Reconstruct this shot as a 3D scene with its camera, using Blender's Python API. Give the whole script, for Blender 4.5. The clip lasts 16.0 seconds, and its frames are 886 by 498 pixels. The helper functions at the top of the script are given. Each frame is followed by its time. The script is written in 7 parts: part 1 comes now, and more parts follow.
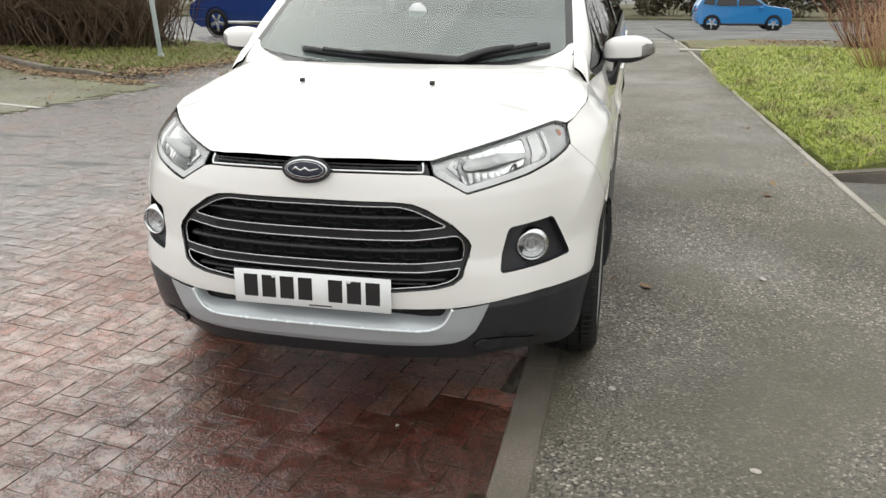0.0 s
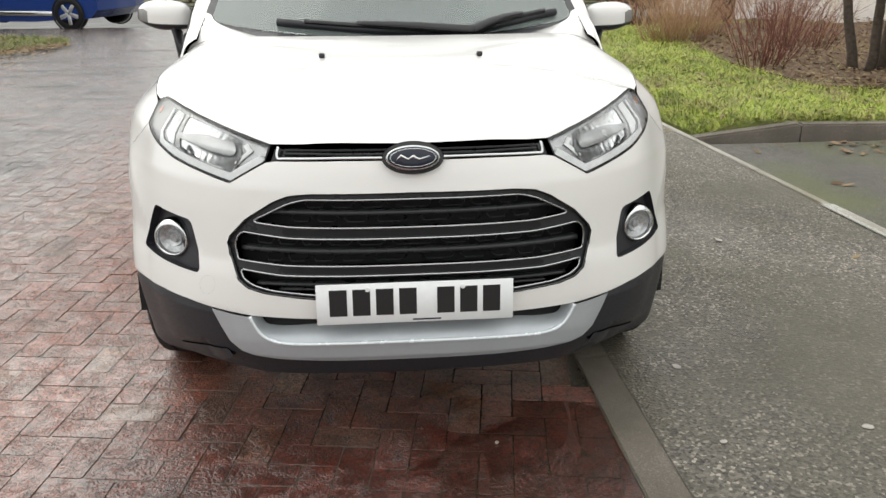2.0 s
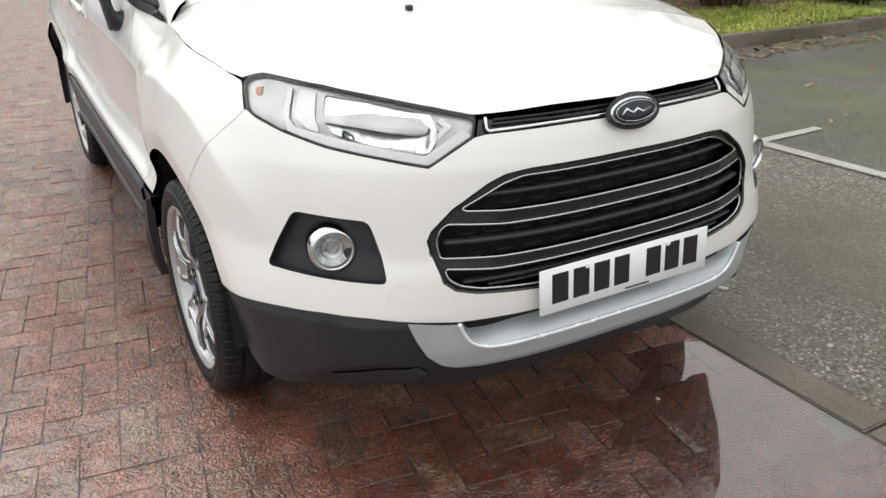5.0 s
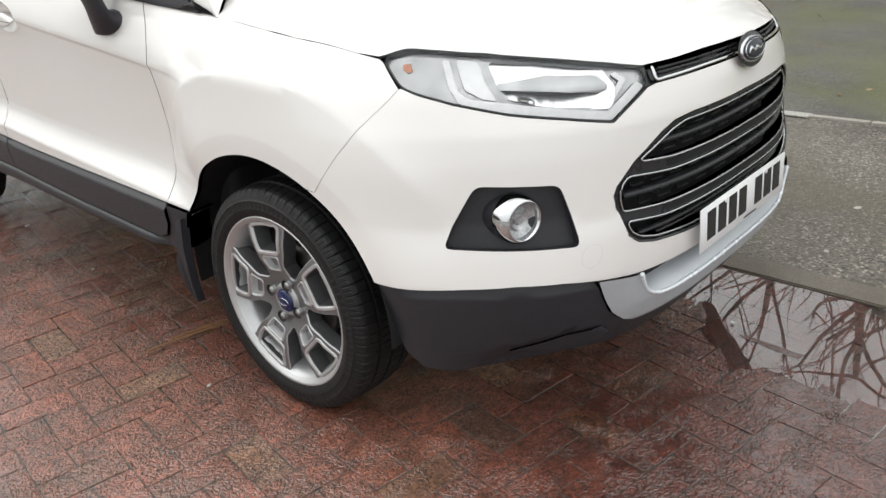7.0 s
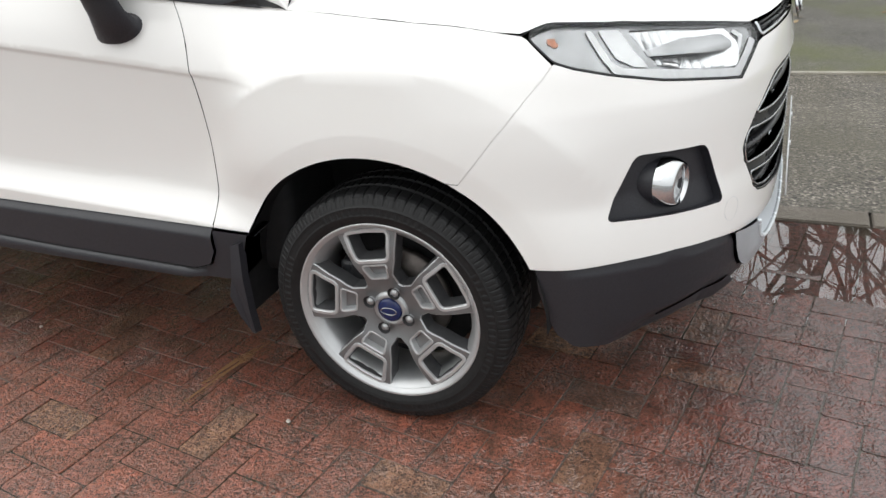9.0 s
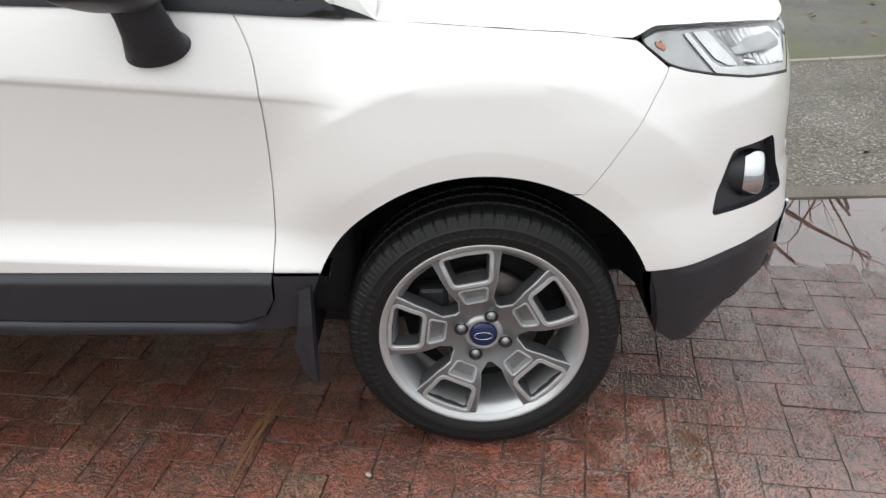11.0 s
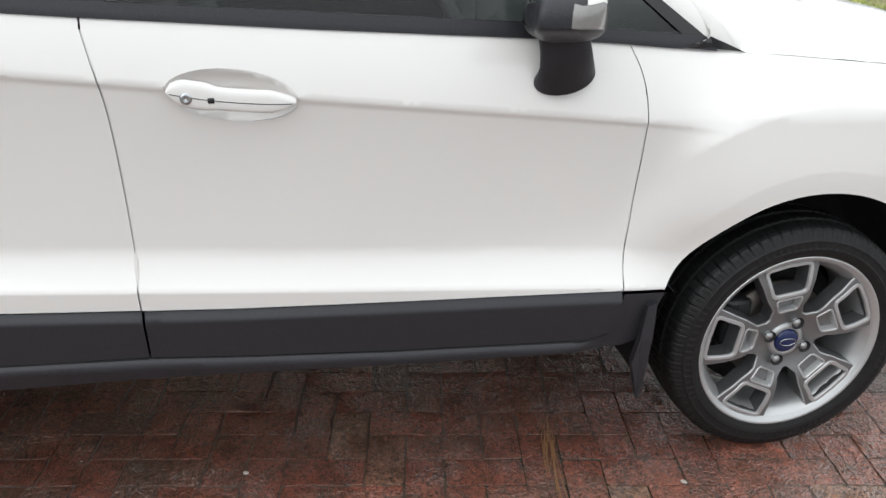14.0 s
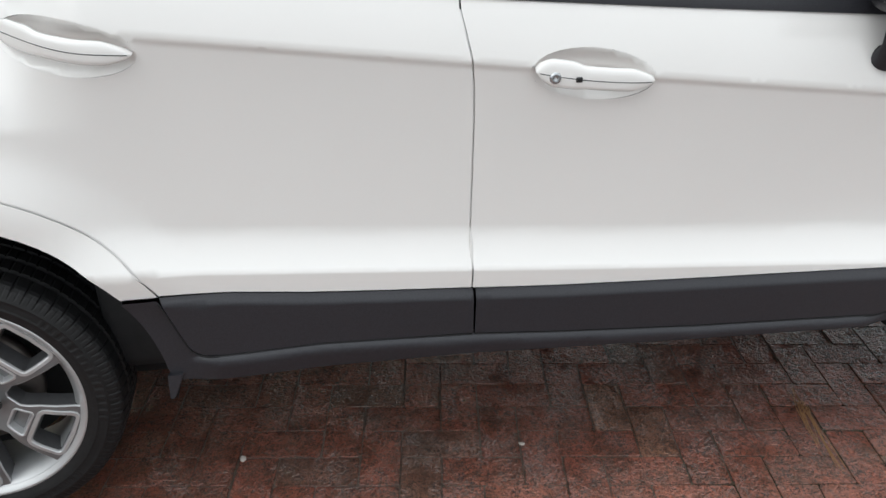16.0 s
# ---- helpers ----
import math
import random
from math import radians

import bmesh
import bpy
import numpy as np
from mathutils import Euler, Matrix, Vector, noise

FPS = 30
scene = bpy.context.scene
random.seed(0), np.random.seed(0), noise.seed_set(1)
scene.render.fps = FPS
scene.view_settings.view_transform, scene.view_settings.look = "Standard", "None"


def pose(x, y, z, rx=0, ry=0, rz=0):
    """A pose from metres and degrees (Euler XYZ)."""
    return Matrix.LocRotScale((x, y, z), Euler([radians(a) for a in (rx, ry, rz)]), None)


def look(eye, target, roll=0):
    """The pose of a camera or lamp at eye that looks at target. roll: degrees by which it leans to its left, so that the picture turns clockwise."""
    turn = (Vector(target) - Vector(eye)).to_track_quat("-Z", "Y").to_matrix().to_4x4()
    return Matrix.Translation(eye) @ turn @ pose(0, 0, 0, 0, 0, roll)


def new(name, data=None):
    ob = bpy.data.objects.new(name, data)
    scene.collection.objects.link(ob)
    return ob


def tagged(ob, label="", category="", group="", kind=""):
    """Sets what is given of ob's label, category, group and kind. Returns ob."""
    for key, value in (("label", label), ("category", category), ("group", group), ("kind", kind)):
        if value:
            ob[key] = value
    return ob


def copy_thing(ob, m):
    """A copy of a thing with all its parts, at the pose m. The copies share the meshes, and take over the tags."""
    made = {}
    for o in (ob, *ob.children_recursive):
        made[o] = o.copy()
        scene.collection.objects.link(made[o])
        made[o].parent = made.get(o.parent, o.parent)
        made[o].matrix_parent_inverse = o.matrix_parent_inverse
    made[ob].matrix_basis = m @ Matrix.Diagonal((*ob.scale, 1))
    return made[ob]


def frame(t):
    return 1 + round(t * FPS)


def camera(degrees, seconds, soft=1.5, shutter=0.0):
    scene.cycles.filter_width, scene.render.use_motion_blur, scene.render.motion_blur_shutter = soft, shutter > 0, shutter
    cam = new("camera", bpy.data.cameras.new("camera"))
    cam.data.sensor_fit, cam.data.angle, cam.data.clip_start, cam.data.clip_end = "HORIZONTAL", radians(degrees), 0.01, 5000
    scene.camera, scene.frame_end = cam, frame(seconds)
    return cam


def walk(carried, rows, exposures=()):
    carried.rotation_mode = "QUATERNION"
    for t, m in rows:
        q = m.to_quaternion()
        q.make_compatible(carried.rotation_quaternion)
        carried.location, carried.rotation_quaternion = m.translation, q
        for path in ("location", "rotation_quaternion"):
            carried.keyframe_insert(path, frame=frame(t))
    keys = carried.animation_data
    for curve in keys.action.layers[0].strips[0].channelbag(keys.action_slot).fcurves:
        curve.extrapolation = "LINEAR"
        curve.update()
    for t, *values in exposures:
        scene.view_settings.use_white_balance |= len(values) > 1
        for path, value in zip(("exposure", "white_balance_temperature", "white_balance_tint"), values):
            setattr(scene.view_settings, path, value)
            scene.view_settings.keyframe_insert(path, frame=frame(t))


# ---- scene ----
cam = camera(56.5, 16.0)
PATH = [
    (0, (0.944, -3.113, 1.477), (0.518, -1.272, 0.82), -0.4),
    (0.5, (0.687, -3.043, 1.449), (0.422, -1.174, 0.788), -0.4),
    (1, (0.446, -2.996, 1.425), (0.329, -1.114, 0.758), -0.3),
    (1.5, (0.141, -2.961, 1.412), (0.18, -1.079, 0.737), -0.1),
    (2, (-0.104, -2.863, 1.384), (0.062, -0.992, 0.699), -0.2),
    (2.5, (-0.334, -2.748, 1.39), (-0.028, -0.903, 0.682), -0.0),
    (3, (-0.552, -2.715, 1.383), (-0.122, -0.902, 0.657), -0.1),
    (3.5, (-0.764, -2.655, 1.384), (-0.212, -0.884, 0.637), -0.2),
    (4, (-0.956, -2.501, 1.364), (-0.295, -0.775, 0.6), -0.5),
    (4.2, (-1.018, -2.443, 1.369), (-0.309, -0.74, 0.595), -0.5),
    (6.5, (-1.798, -1.784, 1.314), (-0.564, -0.438, 0.499), -3.4),
    (7, (-1.981, -1.617, 1.315), (-0.638, -0.388, 0.488), -3.6),
    (7.5, (-2.06, -1.418, 1.315), (-0.639, -0.304, 0.455), -4.0),
    (8, (-2.163, -1.203, 1.326), (-0.657, -0.218, 0.453), -4.2),
    (8.5, (-2.324, -0.988, 1.331), (-0.739, -0.144, 0.451), -4.4),
    (9, (-2.384, -0.833, 1.333), (-0.742, -0.112, 0.448), -4.8),
    (11.5, (-2.502, 0.194, 1.36), (-0.699, 0.138, 0.494), -1.2),
    (12, (-2.549, 0.306, 1.31), (-0.717, 0.225, 0.512), -1.3),
    (12.5, (-2.534, 0.553, 1.36), (-0.73, 0.351, 0.521), -0.3),
    (13, (-2.486, 0.751, 1.345), (-0.687, 0.493, 0.512), -0.0),
    (13.5, (-2.427, 0.975, 1.357), (-0.634, 0.668, 0.528), 0.5),
    (14, (-2.44, 1.173, 1.374), (-0.653, 0.843, 0.538), 1.0),
    (14.5, (-2.442, 1.323, 1.38), (-0.659, 0.988, 0.54), 1.3),
    (15, (-2.378, 1.475, 1.365), (-0.593, 1.153, 0.523), 1.3),
    (15.5, (-2.337, 1.649, 1.366), (-0.557, 1.332, 0.511), 1.1),
    (16, (-2.335, 1.832, 1.393), (-0.58, 1.528, 0.485), 0.5),
]
walk(cam, [(t, look(eye, target, roll)) for t, eye, target, roll in PATH], [(0, 0.50, 6750, 6), (4, 0.48, 6700, 6), (7, 0.50, 6600, 7), (9, 0.50, 6500, 7), (12, 0.47, 6400, 7), (15, 0.47, 6310, 6), (15.5, 0.42, 6290, 6), (16, 0.40, 6280, 6)])

# ---- world, sun, exposure ----
world = bpy.data.worlds.new("overcast_sky")
scene.world = world
world.use_nodes = True
wn = world.node_tree.nodes
wl = world.node_tree.links
sky = wn.new("ShaderNodeTexSky")
sky.sky_type = "NISHITA"
sky.sun_disc = False
sky.sun_elevation = radians(36)
sky.sun_rotation = radians(-34)
sky.air_density, sky.dust_density, sky.ozone_density = 1.0, 4.0, 1.0
cloud = wn.new("ShaderNodeHueSaturation")
cloud.inputs["Saturation"].default_value = 0.16
wl.new(sky.outputs[0], cloud.inputs["Color"])
# an even cloud layer veils most of the sky's own gradient
veil = wn.new("ShaderNodeMix")
veil.data_type = "RGBA"
veil.inputs[0].default_value = 0.92
veil.inputs[7].default_value = (7.5, 7.6, 7.8, 1)
wl.new(cloud.outputs[0], veil.inputs[6])
# an overcast sky is brightest overhead and falls off towards the horizon
way = wn.new("ShaderNodeSeparateXYZ")
wl.new(wn.new("ShaderNodeTexCoord").outputs["Generated"], way.inputs[0])
rise = wn.new("ShaderNodeMapRange")
rise.inputs[1].default_value, rise.inputs[2].default_value = 0.0, 1.0
rise.inputs[3].default_value, rise.inputs[4].default_value = 0.64, 1.25
wl.new(way.outputs[2], rise.inputs[0])
dome = wn.new("ShaderNodeVectorMath")
dome.operation = "SCALE"
wl.new(veil.outputs[2], dome.inputs[0])
wl.new(rise.outputs[0], dome.inputs["Scale"])
wl.new(dome.outputs[0], wn["Background"].inputs[0])
wn["Background"].inputs[1].default_value = 0.15
sun = new("sun", bpy.data.lights.new("sun", "SUN"))
sun.data.energy, sun.data.angle, sun.data.color = 0.32, radians(55), (1.0, 0.97, 0.93)
sun.matrix_world = look((-5, 6.5, 7.0), (0, 0, 0))

# ---- small tools ----
from mathutils.geometry import delaunay_2d_cdt


def empty(name, label="", category="", group="", kind=""):
    return tagged(new(name), label, category, group, kind)


def mesh_object(name, verts, faces, mat, parent=None, label="", smooth=True, normals=None):
    me = bpy.data.meshes.new(name)
    me.from_pydata([tuple(map(float, v)) for v in verts], [], [tuple(map(int, f)) for f in faces])
    me.polygons.foreach_set("use_smooth", [smooth] * len(me.polygons))
    if mat:
        me.materials.append(mat)
    if normals is not None:
        me.normals_split_custom_set_from_vertices([tuple(map(float, n)) for n in normals])
    me.update()
    ob = new(name, me)
    if parent:
        ob.parent = parent
    return tagged(ob, label)


def part(name, bm, mat, parent, label="", smooth=True):
    me = bpy.data.meshes.new(name)
    bm.normal_update()
    bm.to_mesh(me)
    bm.free()
    me.polygons.foreach_set("use_smooth", [smooth] * len(me.polygons))
    me.materials.append(mat)
    ob = new(name, me)
    if parent:
        ob.parent = parent
    return tagged(ob, label)


def box_bm(sx, sy, sz, bevel=0.0, segs=2, at=(0, 0, 0)):
    bm = bmesh.new()
    bmesh.ops.create_cube(bm, size=1, matrix=Matrix.Translation(at) @ Matrix.Diagonal((sx, sy, sz, 1)))
    if bevel:
        bmesh.ops.bevel(bm, geom=bm.edges[:], offset=bevel, segments=segs, affect="EDGES", profile=0.5)
    return bm


def lathe(profile, segs, axis="x"):
    """Turns (along, radius) pairs round an axis; returns verts and faces."""
    verts, faces, n = [], [], len(profile)
    for i in range(segs):
        c, s = math.cos(2 * math.pi * i / segs), math.sin(2 * math.pi * i / segs)
        for a, r in profile:
            verts.append({"x": (a, r * c, r * s), "y": (r * c, a, r * s), "z": (r * c, r * s, a)}[axis])
    for i in range(segs):
        k = (i + 1) % segs
        for j in range(n - 1):
            faces.append((i * n + j, i * n + j + 1, k * n + j + 1, k * n + j))
    return verts, faces


def tube(points, radius, sides=6, closed=False, flat=1.0):
    """A round bar along a run of points, as verts and faces; radius may be a list."""
    pts = [Vector(p) for p in points]
    n = len(pts)
    rad = radius if isinstance(radius, (list, tuple)) else [radius] * n
    verts, faces = [], []
    ref = Vector((0, 0, 1))
    for i, p in enumerate(pts):
        a = pts[(i - 1) % n] if closed or i else p
        b = pts[(i + 1) % n] if closed or i < n - 1 else p
        d = (b - a).normalized()
        u = d.cross(ref if abs(d.z) < 0.95 else Vector((1, 0, 0))).normalized()
        v = u.cross(d)
        for k in range(sides):
            t = 2 * math.pi * k / sides
            verts.append(p + u * math.cos(t) * rad[i] * flat + v * math.sin(t) * rad[i])
    for i in range(n if closed else n - 1):
        for k in range(sides):
            j = (i + 1) % n
            faces.append((i * sides + k, i * sides + (k + 1) % sides, j * sides + (k + 1) % sides, j * sides + k))
    if not closed:
        faces.append(tuple(range(sides))[::-1])
        faces.append(tuple((n - 1) * sides + k for k in range(sides)))
    return verts, faces


def merge(*meshes):
    verts, faces = [], []
    for v, f in meshes:
        o = len(verts)
        verts += list(v)
        faces += [tuple(i + o for i in q) for q in f]
    return verts, faces


def moved(mesh, m):
    return [m @ Vector(v) for v in mesh[0]], mesh[1]


def dense(loop, step):
    out = []
    for (ax, ay), (bx, by) in zip(loop, loop[1:] + loop[:1]):
        k = max(1, int(math.ceil(math.hypot(bx - ax, by - ay) / step)))
        out += [(ax + (bx - ax) * i / k, ay + (by - ay) * i / k) for i in range(k)]
    return out


def rounded(loop, r=0.012, k=4, keep=()):
    """Rounds the corners of a closed outline."""
    out, n = [], len(loop)
    for i, p in enumerate(loop):
        a, b = Vector(loop[i - 1]), Vector(loop[(i + 1) % n])
        p = Vector(p)
        if i in keep:
            out.append(tuple(p))
            continue
        d1, d2 = a - p, b - p
        q = min(r, d1.length * 0.45, d2.length * 0.45)
        p1, p2 = p + d1.normalized() * q, p + d2.normalized() * q
        for j in range(k + 1):
            t = j / k
            out.append(tuple(p1 * (1 - t) ** 2 + p * 2 * t * (1 - t) + p2 * t * t))
    return out


def inset(loop, d):
    """The outline drawn in by d (for loops that run anticlockwise or clockwise alike)."""
    n = len(loop)
    area = sum(loop[i - 1][0] * loop[i][1] - loop[i][0] * loop[i - 1][1] for i in range(n))
    sg = 1 if area > 0 else -1
    out = []
    for i in range(n):
        a, p, b = Vector(loop[i - 1]), Vector(loop[i]), Vector(loop[(i + 1) % n])
        e1, e2 = (p - a).normalized(), (b - p).normalized()
        n1, n2 = Vector((-e1.y, e1.x)) * sg, Vector((-e2.y, e2.x)) * sg
        m = n1 + n2
        m = m / max(m.length_squared, 0.5) * 2
        out.append(tuple(p + m * d))
    return out


def spline(pts, k=6):
    """A smooth open run through the points."""
    p = [pts[0]] + list(pts) + [pts[-1]]
    out = []
    for i in range(1, len(p) - 2):
        for j in range(k):
            t = j / k
            out.append(tuple(0.5 * (2 * b + (c - a) * t + (2 * a - 5 * b + 4 * c - d) * t * t + (3 * b - a - 3 * c + d) * t ** 3)
                             for a, b, c, d in zip(p[i - 1], p[i], p[i + 1], p[i + 2])))
    out.append(tuple(pts[-1]))
    return out


def inside(pts, loop):
    x, y = pts[:, 0], pts[:, 1]
    res = np.zeros(len(pts), bool)
    for (ax, ay), (bx, by) in zip(loop, loop[1:] + loop[:1]):
        if ay != by:
            res ^= ((ay > y) != (by > y)) & (x < (bx - ax) * (y - ay) / (by - ay) + ax)
    return res


def sheet(loops, fn, step=0.03, edge=0.02, offset=0.0, depth=0.012, core=(0, 1.0, 0.6), depths=None, lines=()):
    """A panel cut from the curved surface fn(u, v): the first loop is its outline, the others are holes in it. Its rims turn in by depth."""
    rings = [dense(list(l), edge) for l in loops]
    coords, edges = [], []
    for r in rings:
        o = len(coords)
        coords += r
        edges += [(o + i, o + (i + 1) % len(r)) for i in range(len(r))]
    rim = np.array(coords)
    for ln in lines:
        o = len(coords)
        coords = coords + list(ln)
        edges += [(o + i, o + i + 1) for i in range(len(ln) - 1)]
    guide = np.array(coords)
    lo, hi = rim.min(0), rim.max(0)
    gx, gy = np.meshgrid(np.arange(lo[0] + step / 2, hi[0], step), np.arange(lo[1] + step / 2, hi[1], step))
    grid = np.stack([gx.ravel(), gy.ravel()], 1)
    if len(grid):
        ok = inside(grid, rings[0])
        for r in rings[1:]:
            ok &= ~inside(grid, r)
        grid = grid[ok]
        if len(grid):
            d = np.min(np.hypot(grid[:, None, 0] - guide[None, :, 0], grid[:, None, 1] - guide[None, :, 1]), 1)
            grid = grid[d > min(step, edge) * 0.45]
            coords = coords + [tuple(g) for g in grid]
    vs, _, fs, _, _, _ = delaunay_2d_cdt([Vector(c) for c in coords], edges, [], 0, 1e-6)
    uv = np.array([tuple(v) for v in vs])
    cen = np.array([uv[list(f)].mean(0) for f in fs])
    ok = inside(cen, rings[0])
    for r in rings[1:]:
        ok &= ~inside(cen, r)
    tris = [list(f) for f, k in zip(fs, ok) if k]

    def place(q):
        e = 1e-3
        p = np.stack(np.broadcast_arrays(*fn(q[:, 0], q[:, 1])), 1)
        a = np.stack(np.broadcast_arrays(*fn(q[:, 0] + e, q[:, 1])), 1) - np.stack(np.broadcast_arrays(*fn(q[:, 0] - e, q[:, 1])), 1)
        b = np.stack(np.broadcast_arrays(*fn(q[:, 0], q[:, 1] + e)), 1) - np.stack(np.broadcast_arrays(*fn(q[:, 0], q[:, 1] - e)), 1)
        nn = np.cross(a, b)
        nn /= np.maximum(np.linalg.norm(nn, axis=1, keepdims=True), 1e-9)
        c = np.array(core, float)
        away = p - np.stack([np.full(len(p), c[0]), np.clip(p[:, 1], -0.3, c[1] * 2 + 0.4), np.full(len(p), c[2])], 1)
        nn *= np.where((nn * away).sum(1) < 0, -1.0, 1.0)[:, None]
        return p + nn * offset, nn
    p, nn = place(uv)
    verts, normals, faces = list(p), list(nn), []
    for f in tris:
        a, b, c = (np.array(p[i]) for i in f)
        if np.dot(np.cross(b - a, c - a), nn[f[0]] + nn[f[1]] + nn[f[2]]) < 0:
            f = f[::-1]
        faces.append(f)
    for k, r in enumerate(rings):
        dep = depths[k] if depths else depth
        if not dep:
            continue
        q, m = place(np.array(r))
        o = len(verts)
        mid = np.array([q[i] - q[i - 1] for i in range(len(q))])
        mid = mid + np.roll(mid, -1, 0)
        out = np.cross(mid, m)
        out /= np.maximum(np.linalg.norm(out, axis=1, keepdims=True), 1e-9)
        verts += list(q) + list(q - m * dep)
        normals += list(out) * 2
        for i in range(len(r)):
            j = (i + 1) % len(r)
            faces.append([o + i, o + j, o + len(r) + j, o + len(r) + i])
    return verts, faces, normals


def panel(name, loops, fn, mat, parent, label="", mirror=False, **kw):
    verts, faces, normals = sheet(loops, fn, **kw)
    obs = [mesh_object(name, verts, faces, mat, parent, label, True, normals)]
    if mirror:
        flip = [(-v[0], v[1], v[2]) for v in verts]
        obs.append(mesh_object(name, flip, [f[::-1] for f in faces], mat, parent, label, True, [(-v[0], v[1], v[2]) for v in normals]))
    return obs


# ---- materials ----
class Nodes:
    """Short hand for building one node material."""

    def __init__(self, name):
        self.m = bpy.data.materials.new(name)
        self.m.use_nodes = True
        self.n, self.l = self.m.node_tree.nodes, self.m.node_tree.links
        self.b = self.n["Principled BSDF"]
        co = self.n.new("ShaderNodeTexCoord")
        self.geo = self.n.new("ShaderNodeNewGeometry")
        self.pos = self.geo.outputs["Position"]
        self.obj = co.outputs["Object"]

    def set(self, **kw):
        for k, v in kw.items():
            s = self.b.inputs[k.replace("_", " ")]
            if hasattr(v, "is_output"):
                self.l.new(v, s)
            else:
                s.default_value = (*v, 1) if isinstance(v, tuple) and len(v) == 3 else v
        return self

    def noise(self, scale, detail=4, rough=0.55, vec=None, out="Fac", warp=0.0):
        t = self.n.new("ShaderNodeTexNoise")
        t.inputs["Scale"].default_value, t.inputs["Detail"].default_value, t.inputs["Roughness"].default_value = scale, detail, rough
        t.inputs["Distortion"].default_value = warp
        self.l.new(vec or self.pos, t.inputs["Vector"])
        return t.outputs[out]

    def cells(self, scale, vec=None, out="Distance", feature="F1"):
        t = self.n.new("ShaderNodeTexVoronoi")
        t.feature = feature
        t.inputs["Scale"].default_value = scale
        self.l.new(vec or self.pos, t.inputs["Vector"])
        return t.outputs[out]

    def ramp(self, fac, *stops):
        t = self.n.new("ShaderNodeValToRGB")
        e = t.color_ramp.elements
        while len(e) < len(stops):
            e.new(0.5)
        for x, (p, c) in zip(e, stops):
            x.position = p
            x.color = (*c, 1) if isinstance(c, tuple) else (c, c, c, 1)
        self.l.new(fac, t.inputs[0])
        return t.outputs[0]

    def mix(self, fac, a, b, kind="MIX"):
        t = self.n.new("ShaderNodeMix")
        t.data_type, t.blend_type = "RGBA", kind
        for sock, v in ((t.inputs[0], fac), (t.inputs[6], a), (t.inputs[7], b)):
            if hasattr(v, "is_output"):
                self.l.new(v, sock)
            else:
                sock.default_value = (*v, 1) if isinstance(v, tuple) else v
        return t.outputs[2]

    def math(self, op, a, b=0.0):
        t = self.n.new("ShaderNodeMath")
        t.operation = op
        for s, v in zip(t.inputs, (a, b)):
            if hasattr(v, "is_output"):
                self.l.new(v, s)
            else:
                s.default_value = v
        return t.outputs[0]

    def bump(self, height, strength=0.3, dist=0.01, on=None):
        t = self.n.new("ShaderNodeBump")
        t.inputs["Strength"].default_value, t.inputs["Distance"].default_value = strength, dist
        self.l.new(height, t.inputs["Height"])
        if on is not None:
            self.l.new(on, t.inputs["Normal"])
        self.l.new(t.outputs[0], self.b.inputs["Normal"])
        return t.outputs[0]

    def random(self):
        t = self.n.new("ShaderNodeObjectInfo")
        return t.outputs["Random"]

    def island(self):
        return self.geo.outputs["Random Per Island"]


def paint(name, col, rough=0.22, dirt=0.05):
    k = Nodes(name)
    c = k.mix(k.noise(1.7, 3), col, tuple(x * (1 - dirt) for x in col))
    k.set(Base_Color=c, Roughness=rough + 0.02, Coat_Weight=0.8, Coat_Roughness=0.05, IOR=1.5)
    return k.m


def plain(name, col, rough=0.5, metal=0.0, vary=0.12, scale=60, bump=0.0, **kw):
    k = Nodes(name)
    n = k.noise(scale, 5)
    c = k.mix(k.ramp(n, (0.3, 0.0), (0.75, 1.0)), tuple(x * (1 - vary) for x in col), tuple(min(1, x * (1 + vary)) for x in col))
    k.set(Base_Color=c, Roughness=k.ramp(k.noise(scale * 0.4, 3), (0.3, max(0.02, rough - 0.06)), (0.7, min(1, rough + 0.06))), Metallic=metal, **kw)
    if bump:
        k.bump(n, bump, 0.002)
    return k.m


def glass(name, tint=(1, 1, 1), rough=0.0):
    k = Nodes(name)
    k.set(Base_Color=tint, Roughness=rough, Transmission_Weight=1.0, IOR=1.45)
    return k.m


WHITE = paint("white_car_paint", (0.797, 0.777, 0.757), 0.25, 0.05)
BLACK_PLASTIC = plain("black_textured_plastic", (0.0240, 0.0240, 0.0290), 0.42, 0, 0.25, 300, 0.15, Specular_IOR_Level=0.42)
GLOSS_BLACK = plain("gloss_black_trim", (0.012, 0.012, 0.013), 0.15)
DARK = plain("black_and_cavity_shade", (0.006, 0.006, 0.007), 0.8)
RUBBER = plain("tyre_rubber", (0.008, 0.008, 0.0085), 0.55, 0, 0.35, 90, 0.25, Specular_IOR_Level=0.32)
CHROME = plain("chrome", (0.62, 0.63, 0.64), 0.08, 1.0, 0.03)
SATIN = plain("satin_silver_paint", (0.46, 0.485, 0.51), 0.40, 0.35, 0.02)
ALLOY = plain("alloy_silver", (0.42, 0.425, 0.43), 0.36, 0.65, 0.03)
CHROME_DARK = plain("dark_chrome", (0.45, 0.46, 0.47), 0.18, 1.0, 0.03)
TAIL_RED = plain("red_tail_lamp", (0.35, 0.02, 0.02), 0.2)
FOG_BOWL = plain("fog_lamp_bowl", (0.46, 0.47, 0.48), 0.12, 0.5, 0.35, 90, 0.6)
SATIN_LIP = plain("silver_paint_highlight", (0.72, 0.76, 0.79), 0.25, 0.2, 0.02)
